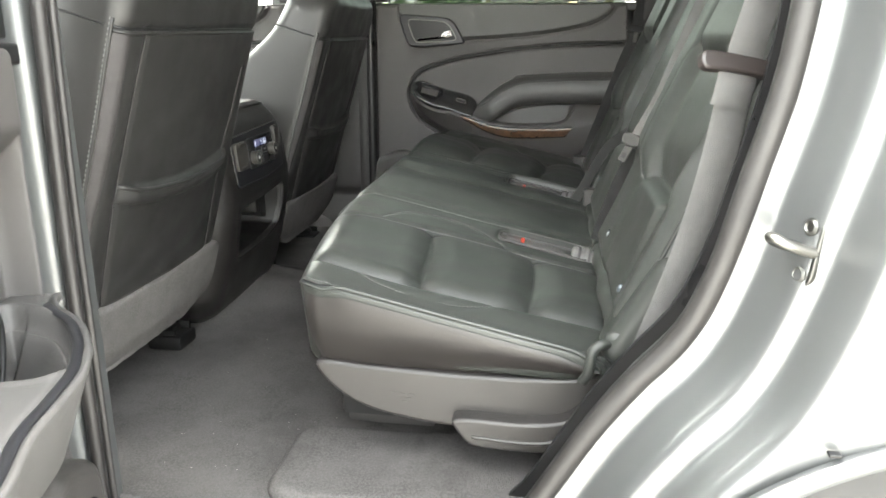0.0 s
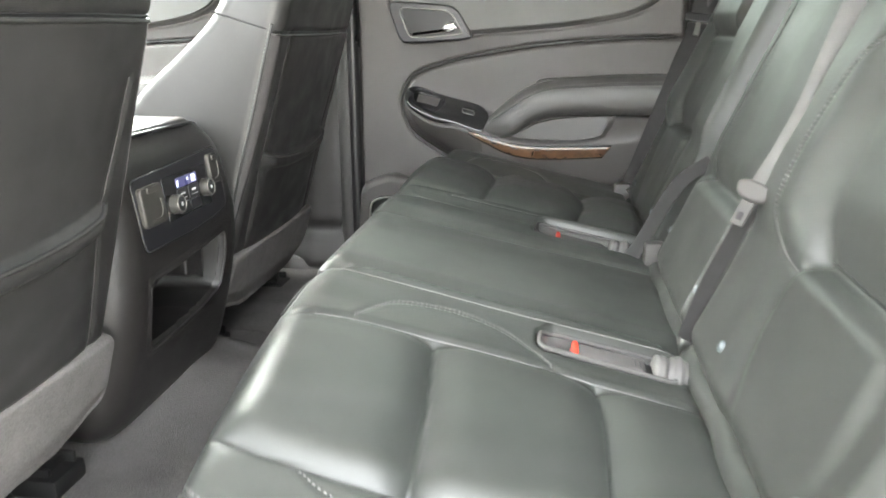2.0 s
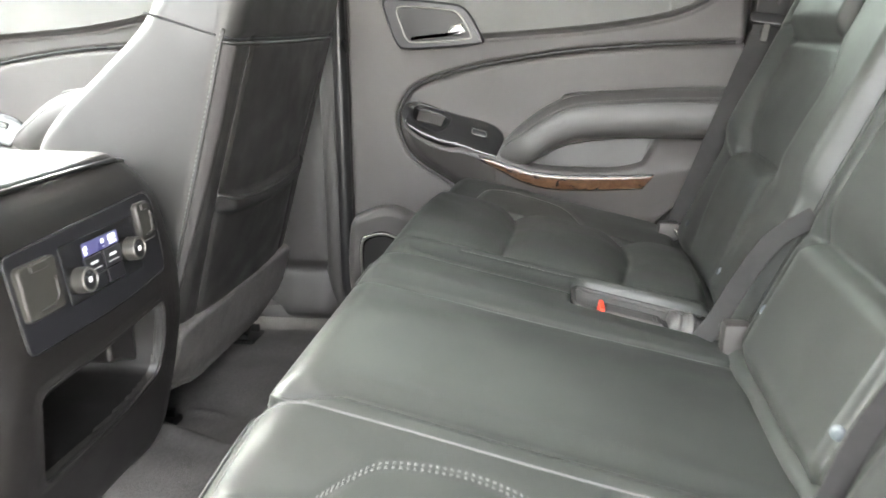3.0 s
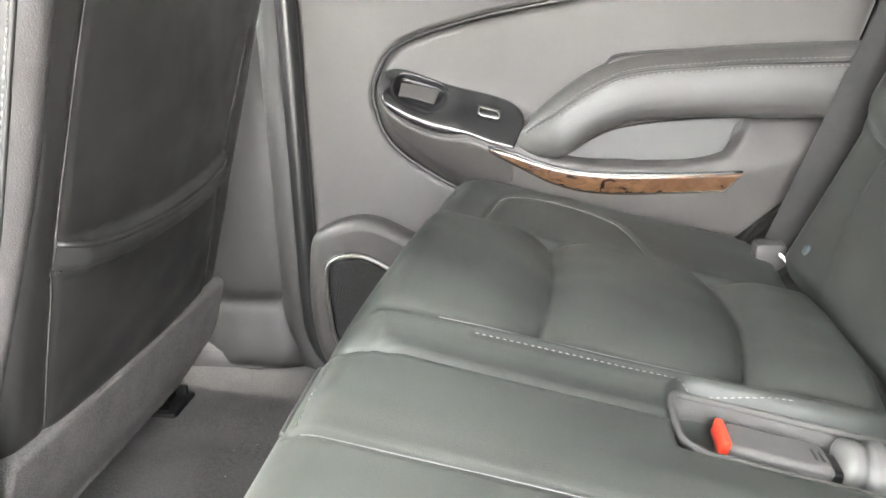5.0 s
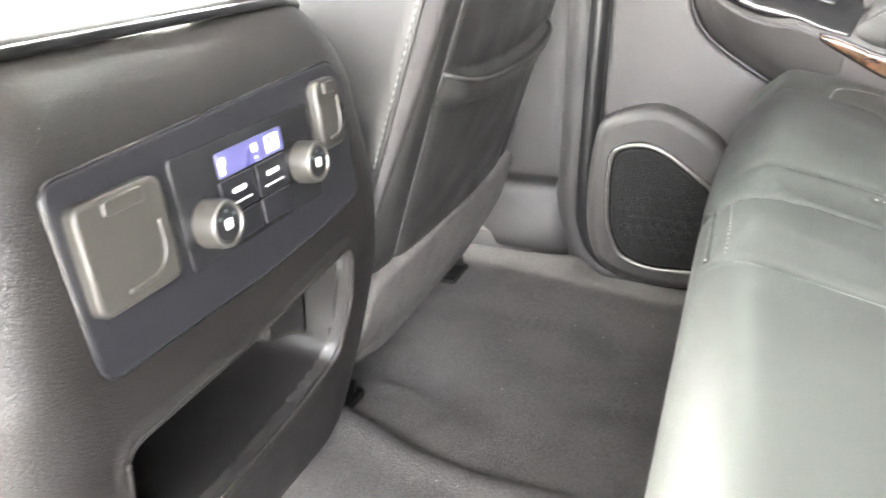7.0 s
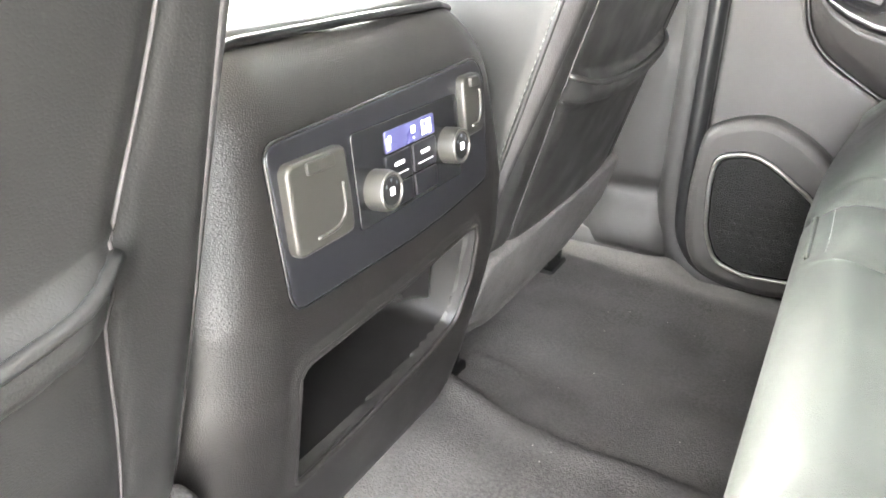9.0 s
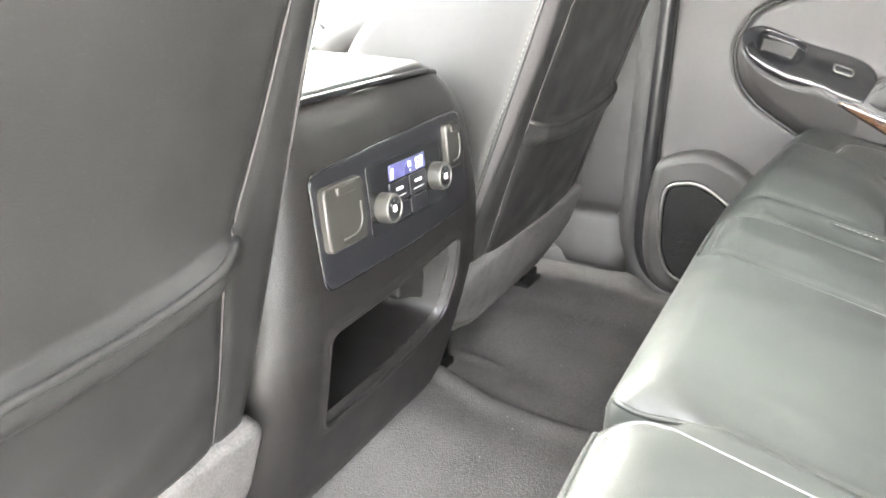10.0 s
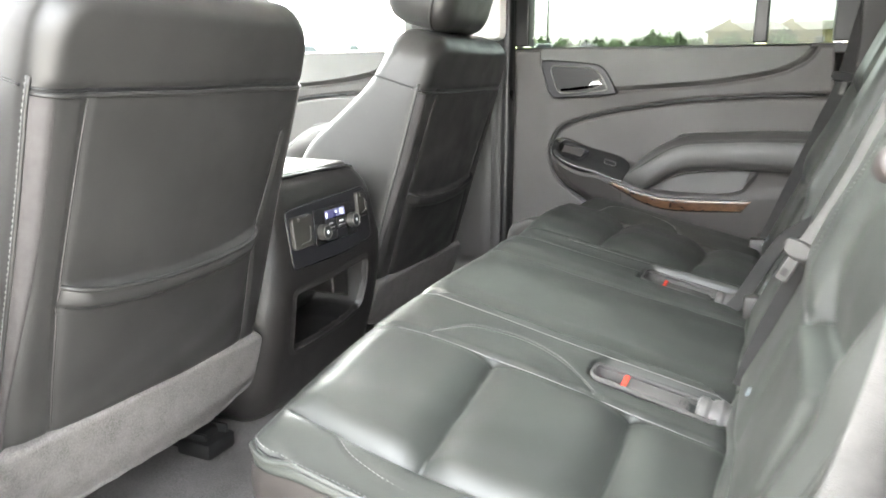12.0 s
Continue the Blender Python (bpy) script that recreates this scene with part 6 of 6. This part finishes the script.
# ---- seat belts ----
def buckle(y, x0, slot, rise, label):
    z = cushion_z(x0)
    b = thing("seat_belt_buckle", (x0, y, z - 0.03), label, "buckle", "seat belt buckles")
    m = axes((x0, y, z - 0.006), cdir, (0, 1, 0))
    slab("liner", LINER, b, m @ Matrix.Translation((0.03, 0, -0.020)), 0.175, 0.058, 0.006, 0.003, 0.002, 0.024, lambda U, V: 0.004 * np.sin(60 * U + 30 * V), None, 0.004, "grey fabric pocket liner")
    xa, xb, ya, yb = slot
    verts, faces = [], []
    for inset, drop in ((0.0035, -rise), (0.0075, 0.034), (0.0090, 0.034), (0.0055, -rise + 0.0005)):
        for px, py in rounded_box(xa + inset, xb - inset, ya + inset, yb - inset, 0.022 - inset, 8):
            verts.append((px, py, cushion_z(px) - drop + 0.0012 * math.sin(170 * px + 90 * py)))
    k = len(verts) // 4
    for r in range(4):
        faces += [(r * k + i, r * k + (i + 1) % k, ((r + 1) % 4) * k + (i + 1) % k, ((r + 1) % 4) * k + i) for i in range(k)]
    link("pocket_wall", verts, faces, LINER, b, "grey fabric pocket wall")
    hem = [(px, py, cushion_z(px) + rise - 0.001 + 0.0012 * math.sin(170 * px + 90 * py)) for px, py in rounded_box(xa + 0.004, xb - 0.004, ya + 0.004, yb - 0.004, 0.020, 8)]
    tube("pocket_hem", LINER, b, hem, 0.0034, "rolled grey fabric hem", sides=7, closed=True)
    case = slab("buckle_case", CASE, b, m @ Matrix.Translation((0.045, 0, 0.007)), 0.084, 0.040, 0.026, 0.006, 0.004, 0.008, None, None, 0.004, "grey plastic buckle case")[0]
    slab("release_button", RED, b, m @ Matrix.Translation((0.0008, 0, 0.0085)), 0.007, 0.037, 0.014, 0.0015, 0.0015, 0.003, None, None, 0.004, "red release button")
    n, turn = 22, 14
    verts, faces = [], []
    for i in range(n):
        f = i / (n - 1)
        swell = 0.019 + 0.0018 * math.sin(17 * f) + 0.0012 * math.sin(41 * f) - 0.006 * (abs(2 * f - 1) ** 8)
        for j in range(turn):
            g = 2 * math.pi * j / turn
            r = swell * (1 + 0.05 * math.sin(3 * g + 9 * f))
            verts.append(m @ Vector((0.094 + 0.060 * f, 0.002 + 1.25 * r * math.cos(g) + 0.004 * f, 0.004 + r * math.sin(g))))
    faces = [(i * turn + j, i * turn + (j + 1) % turn, (i + 1) * turn + (j + 1) % turn, (i + 1) * turn + j) for i in range(n - 1) for j in range(turn)]
    faces += [tuple(reversed(range(turn))), tuple(range((n - 1) * turn, n * turn))]
    link("buckle_sleeve", [tuple(v) for v in verts], faces, CASE, b, "wrinkled grey fabric sleeve")
    slab("buckle_neck", BLACK, b, m @ Matrix.Translation((0.090, 0, 0.004)), 0.014, 0.030, 0.016, 0.004, 0.003, 0.005, None, None, 0.004, "black buckle stalk")
    for u in (0.028, 0.034, 0.040):
        plate("case_mark", BLACK, case, m @ Matrix.Translation((0.045, 0, 0.007)), rounded_box(u - 0.001, u + 0.001, -0.008, 0.006, 0.0005), 0.0006, 0.0002)
    return b


buckle(1.366, -0.055, (-0.100, 0.075, 1.338, 1.398), 0.001, "grey seat belt buckle with red button in a fabric pocket")
buckle(1.862, -0.075, (-0.116, 0.092, 1.812, 1.905), 0.006, "grey seat belt buckle with red button in a fabric pocket")

# shoulder belt of the near seat with its guide
nb = thing("seat_belt", (0.12, 0.93, 0.85), "grey woven shoulder belt hanging through a plastic guide", "seat belt", "seat belts")
path = [(0.30, 0.935, 1.56), (0.226, 0.930, 1.290), (0.208, 0.930, 1.205), (0.190, 0.930, 1.085), (0.164, 0.925, 0.975), (0.128, 0.915, 0.865), (0.106, 0.906, 0.80)]
ribbon("webbing", BELT, nb, curve(path, 6), (0.95, 0.30, -0.12), 0.045, 0.0022, "grey woven webbing")
fold = [(0.2045, 0.926, 1.212), (0.2035, 0.924, 1.197), (0.1985, 0.925, 1.168)]
ribbon("webbing_fold", BELT, nb, curve(fold, 6), (0.95, 0.30, -0.12), 0.049, 0.004, "stitched webbing fold")
for dz in (0.004, -0.018):
    stitches("fold_stitching", THREADGLINT, nb, [(0.2020 + 0.25 * dz - 0.0215 + 0.043 * k / 9, 0.9235 - 0.0062 + 0.0124 * k / 9, 1.191 + dz - 0.005 * k / 9) for k in range(10)], 0.004, 0.0025, 0.0014)
gm = axes((0.206, 0.927, 1.213), (0.95, 0.28, -0.13), (0.05, 0.35, 0.9))
plate("belt_guide", GUIDE, nb, gm @ Matrix.Translation((0, 0, -0.005)), curve([(-0.050, 0.003), (-0.042, 0.014), (0.0, 0.0135), (0.036, 0.010), (0.052, 0.001), (0.042, -0.009), (0.02, -0.009), (-0.02, -0.008), (-0.044, -0.008)], 5, True), 0.012, 0.004, "brown-black plastic belt guide")

# belt of the middle place, with its loose tongue
mb = thing("seat_belt", (0.14, 1.41, 1.0), "narrow grey belt with a loose metal tongue", "seat belt", "seat belts")
path = [(0.318, 1.47, 1.50), (0.228, 1.438, 1.255), (0.186, 1.414, 1.145), (0.148, 1.402, 1.071)]
ribbon("webbing", BELT, mb, curve(path, 6), (0.75, -0.55, -0.25), 0.028, 0.0022, "grey woven webbing")
path = [(0.148, 1.402, 1.071), (0.130, 1.420, 1.01), (0.106, 1.434, 0.94), (0.085, 1.436, 0.865)]
ribbon("lower_webbing", BELTDARK, mb, curve(path, 6), (0.75, -0.3, -0.25), 0.020, 0.002, "dark woven webbing")
tm = axes((0.138, 1.398, 1.062), (0.72, -0.62, -0.22), (0.52, 0.08, 0.72))
plate("tongue_head", PODGREY, mb, tm @ Matrix.Translation((0, 0, -0.004)), curve([(-0.020, 0.009), (0.0, 0.014), (0.020, 0.009), (0.017, -0.006), (0.0, -0.011), (-0.017, -0.006)], 4, True), 0.011, 0.004, "grey plastic tongue head")
plate("tongue", PODGREY, mb, tm @ Matrix.Translation((0, 0, -0.001)), rounded_box(-0.008, 0.008, -0.040, -0.006, 0.003), 0.003, 0.001, "bright metal tongue")
plate("tongue_slot", BLACK, mb, tm @ Matrix.Translation((0, 0, 0.0018)), rounded_box(-0.004, 0.004, -0.034, -0.024, 0.002), 0.001, 0.0003)

# lower belt of the far place and the belt between the backs
lb = thing("seat_belt", (0.06, 1.80, 0.86), "grey belt webbing folded between the backrests", "seat belt", "seat belts")
path = [(0.170, 1.80, 1.03), (0.128, 1.806, 0.998), (0.096, 1.806, 0.945), (0.066, 1.802, 0.885), (0.050, 1.800, 0.862)]
ribbon("webbing", BELTDARK, lb, curve(path, 6), (0.72, -0.5, -0.38), 0.026, 0.003, "grey woven webbing")
block("belt_anchor", PODGREY, lb, (0.070, 1.765, 0.845), (0.105, 1.795, 0.898), 0.008, "grey plastic belt anchor")

fb = thing("seat_belt", (0.12, 2.36, 0.88), "grey shoulder belt with guide and bright tongue by the far door", "seat belt", "seat belts")
path = [(0.29, 2.39, 1.60), (0.232, 2.350, 1.275), (0.195, 2.335, 1.16), (0.14, 2.325, 1.0), (0.095, 2.318, 0.87)]
ribbon("webbing", BELTDARK, fb, curve(path, 6), (0.95, -0.3, -0.1), 0.050, 0.0022, "grey woven webbing")
gm = axes((0.228, 2.335, 1.262), (0.95, -0.25, -0.13), (0.05, 0.3, 0.95))
plate("belt_guide", BLACK, fb, gm, rounded_box(-0.036, 0.036, -0.010, 0.010, 0.009), 0.008, 0.003, "black plastic belt guide")
plate("tongue", TONGUE, fb, gm @ Matrix.Translation((0, 0, 0.002)), rounded_box(-0.010, 0.002, -0.040, -0.008, 0.003), 0.004, 0.001, "bright metal tongue")
block("belt_anchor", PODGREY, fb, (0.055, 2.285, 0.845), (0.095, 2.315, 0.895), 0.008, "grey plastic belt anchor")
tube("anchor_cap", CHROME, fb, [(0.083, 2.28, 0.885), (0.098, 2.272, 0.868)], 0.004)

# door latch striker on the near jamb
st = thing("door_striker", (0.255, 0.75, 1.05), "zinc door striker loop bolted to the jamb", "striker")
sm = axes((0.252, 0.752, 1.045), (0.45, -0.87, 0.0), (0.1, 0.15, 1.0))
plate("base_plate", TONGUE, st, sm, rounded_box(-0.014, 0.014, -0.036, 0.036, 0.013, 6), 0.006, 0.002, "zinc base plate")
for v in (-0.024, 0.024):
    lathe("bolt", TONGUE, st, sm @ Matrix.Translation((0, v, 0.006)), [(0.009, 0), (0.009, 0.002), (0.006, 0.004), (0.0045, 0.002)], 18, "steel bolt head")
tube("loop", STEEL, st, moved(sm, curve([(0.009, 0.000, 0.003), (0.009, 0.003, 0.024), (0.008, 0.006, 0.040), (0.004, 0.010, 0.050), (-0.004, 0.010, 0.050), (-0.008, 0.006, 0.040), (-0.009, 0.003, 0.024), (-0.009, 0.000, 0.003)], 6)), 0.0055, "bent steel loop")


# ---- outside ----
CONCRETE = material("pale_concrete", (0.28, 0.272, 0.255), 0.9, grain=40, depth=0.01, mottle=0.2, mottle_scale=0.3)
GRASS = material("meadow_grass", (0.06, 0.085, 0.03), 0.95, mottle=0.35, mottle_scale=0.4)
LEAF = material("green_foliage", (0.12, 0.17, 0.07), 0.8, mottle=0.5, mottle_scale=2.0)
BARK = material("brown_bark", (0.10, 0.07, 0.05), 0.9)
SIDING = material("tan_siding", (0.36, 0.29, 0.16), 0.8)
ROOFING = material("grey_brown_shingles", (0.12, 0.11, 0.09), 0.9)
VAN = material("white_van_paint", (0.75, 0.75, 0.75), 0.4)
TRUCK = material("grey_truck_paint", (0.22, 0.24, 0.30), 0.4)
DARKCAR = material("dark_car_paint", (0.05, 0.05, 0.055), 0.35)
MIRROR = material("silvered_glass", (0.9, 0.9, 0.9), 0.02, metal=1.0, mottle=0.0, rough_var=0.005)
PANE = material("dark_glass", (0.03, 0.035, 0.04), 0.1)


def land(X, Y):
    d = np.hypot(X, Y - 2)
    return 0.04 * np.clip(d - 14, 0, 150)


ax = np.r_[np.linspace(-600, -30, 20), np.linspace(-24, 24, 25), np.linspace(30, 600, 20)]
sheet("ground", CONCRETE, ax, ax, land, 0.2, "pale concrete car park ground", "ground")
for o in (bpy.data.objects["ground"],):
    me = o.data
    me.materials.append(GRASS)
    for p in me.polygons:
        if p.center.y > 34:
            p.material_index = 1


def house(x, y, w, turn, label):
    z = float(land(np.array(x), np.array(y)))
    h = thing("house", (x, y, z), label, "house", "far houses")
    r = Matrix.Translation((x, y, z)) @ Matrix.Rotation(turn, 4, "Z")

    def box(nm, mt, lo, hi, par=h, bev=0.0):
        bm = bmesh.new()
        bmesh.ops.create_cube(bm, size=1)
        for v in bm.verts:
            v.co = r @ Vector([lo[k] + (v.co[k] + 0.5) * (hi[k] - lo[k]) for k in range(3)])
        return part(nm, bm, mt, par)

    box("wall", SIDING, (-w / 2, -4, -1), (w / 2, 4, 3.4))
    bm = bmesh.new()
    pts = [(-w / 2 - 0.6, -4.6, 3.3), (w / 2 + 0.6, -4.6, 3.3), (w / 2 + 0.6, 4.6, 3.3), (-w / 2 - 0.6, 4.6, 3.3), (-w / 2 + 2.2, 0, 5.0), (w / 2 - 2.2, 0, 5.0)]
    vs = [bm.verts.new(r @ Vector(p)) for p in pts]
    for q in ((0, 1, 5, 4), (1, 2, 5), (2, 3, 4, 5), (3, 0, 4), (3, 2, 1, 0)):
        bm.faces.new([vs[k] for k in q])
    roof_part = part("roof", bm, ROOFING, h)
    box("chimney", SIDING, (-w / 4 - 0.3, -0.4, 4.2), (-w / 4 + 0.4, 0.4, 5.6), roof_part)
    bm = bmesh.new()
    vs = [bm.verts.new(r @ Vector(p)) for p in ((-w / 4 - 3.2, -4.7, 3.2), (-w / 4 + 3.2, -4.7, 3.2), (-w / 4, -4.7, 5.1), (-w / 4 - 3.2, -1, 3.2), (-w / 4 + 3.2, -1, 3.2), (-w / 4, -1, 5.1))]
    for q in ((0, 1, 2), (3, 5, 4), (0, 2, 5, 3), (1, 4, 5, 2), (0, 3, 4, 1)):
        bm.faces.new([vs[k] for k in q])
    part("gable", bm, SIDING, h)
    for k in (-0.36, -0.18, 0.12, 0.34):
        win = box("window", VAN, (w * k - 0.8, -4.08, 0.8), (w * k + 0.8, -3.95, 2.2))
        box("pane", PANE, (w * k - 0.65, -4.12, 0.95), (w * k + 0.65, -4.0, 2.05), win)


def tree(x, y, height, spread, label):
    z = float(land(np.array(x), np.array(y)))
    t = thing("tree", (x, y, z), label, "tree", "far trees")
    rnd = random.Random(int(x * 10) + int(y))
    tube("trunk", BARK, t, [(x, y, z - 0.2), (x + 0.1, y, z + height * 0.35), (x, y + 0.1, z + height * 0.7)], [0.22, 0.16, 0.08], sides=8)
    verts, faces = [], []
    for _ in range(700):
        g, e = rnd.uniform(0, 2 * math.pi), rnd.uniform(-0.5, 1.4)
        rr = spread * rnd.uniform(0.35, 1.0) * (0.8 + 0.35 * math.sin(3 * g + x) * math.cos(2 * e))
        c = np.array((x + rr * math.cos(g) * math.cos(e), y + rr * math.sin(g) * math.cos(e), z + height * 0.55 + rr * 0.8 * math.sin(e)))
        a, b = (np.array([rnd.uniform(-1, 1) for _ in range(3)]) for _ in range(2))
        s = spread * 0.12
        k = len(verts)
        verts += [c - a * s, c + b * s, c + a * s, c - b * s]
        faces.append((k, k + 1, k + 2, k + 3))
    link("crown", verts, faces, LEAF, t, smooth=False)


def vehicle(x, y, turn, paint, tall, label):
    z = float(land(np.array(x), np.array(y)))
    c = thing("car", (x, y, z), label, "car", "parked vehicles")
    r = Matrix.Translation((x, y, z)) @ Matrix.Rotation(turn, 4, "Z")

    def shape(nm, mt, outline, half, par=c):
        mm = r @ axes((0, half, 0), (1, 0, 0), (0, 0, 1))
        return plate(nm, mt, par, mm, outline, 2 * half, 0.06)

    shape("body", paint, [(-2.6, 0.35), (2.5, 0.35), (2.6, 0.9), (2.4, 1.05), (-2.6, 1.1)], 0.95)
    shape("cabin", paint, [(-1.2 if tall < 2 else -2.5, 1.0), (1.3, 1.0), (0.7, tall), (-0.8 if tall < 2 else -2.5, tall)], 0.82)
    shape("side_glass", PANE, [(-0.9, 1.12), (1.05, 1.12), (0.6, tall - 0.12), (-0.7, tall - 0.12)], 0.84)
    for u in (-1.6, 1.6):
        for v in (-0.85, 0.65):
            lathe("wheel", RUBBER, c, r @ axes((u, v, 0.36), (1, 0, 0), (0, 0, 1)), [(0.2, -0.2), (0.36, -0.2), (0.36, 0.0), (0.2, 0.0)], 20)


house(-7.5, 150, 13, 0.05, "tan single-storey house with grey-brown hipped roof")
house(3.0, 156, 14, -0.1, "tan single-storey house with grey roof and gable")
for x, y, hgt, spr in ((-5.6, 84, 2.6, 1.6), (-3.6, 86, 1.6, 1.3), (-0.8, 88, 2.6, 1.9), (-9.6, 90, 2.0, 1.4), (-11.6, 88, 2.5, 1.9), (-14.2, 90, 2.7, 2.0), (-16.6, 94, 1.9, 1.6), (-18.8, 92, 1.8, 1.6), (-21.2, 93, 1.9, 1.7), (-23.5, 96, 1.7, 1.6), (-26, 95, 2.0, 1.6), (-28.4, 94, 2.2, 1.7), (-31, 96, 2.8, 1.9), (-34, 98, 2.6, 2.0)):
    lab = "rounded green shrub by the houses" if x > -16 else "low green shrub at the field's edge"
    tree(x, y, hgt, spr, lab)
vehicle(-24.0, 80, 0.35, VAN, 1.8, "white pickup parked at a distance")
vehicle(-19.6, 82, 0.2, TRUCK, 1.7, "grey car parked at a distance")
vehicle(-27.5, 41, 0.4, TRUCK, 1.8, "grey pickup parked across the car park")
vehicle(-48.0, 80, 1.5, DARKCAR, 1.7, "dark car parked across the car park")
pole = thing("street_lamp", (-26.0, 88, float(land(np.array(-26.0), np.array(88.0)))), "thin grey lamp pole by the road", "lamp")
tube("pole", STEEL, pole, [(-26.0, 88, 2.5), (-26.0, 88, 13)], 0.10)

# door mirror outside the passenger's window
mirror = thing("door_mirror", (-1.60, 2.70, 1.36), "black framed passenger door mirror", "mirror")
mm = Matrix(((0, 0, 1, -1.62), (1, 0, 0, 2.78), (0, 1, 0, 1.437), (0, 0, 0, 1)))
plate("housing", BLACK, mirror, mm, rounded_box(-0.145, 0.145, -0.062, 0.062, 0.035), 0.030, 0.010, "black plastic housing")
plate("mirror_glass", MIRROR, mirror, mm, rounded_box(-0.137, 0.137, -0.054, 0.054, 0.030), 0.032, 0.001, "mirror glass")
block("stalk", BLACK, mirror, (-1.63, 2.52, 1.375), (-1.60, 2.66, 1.405), 0.008)
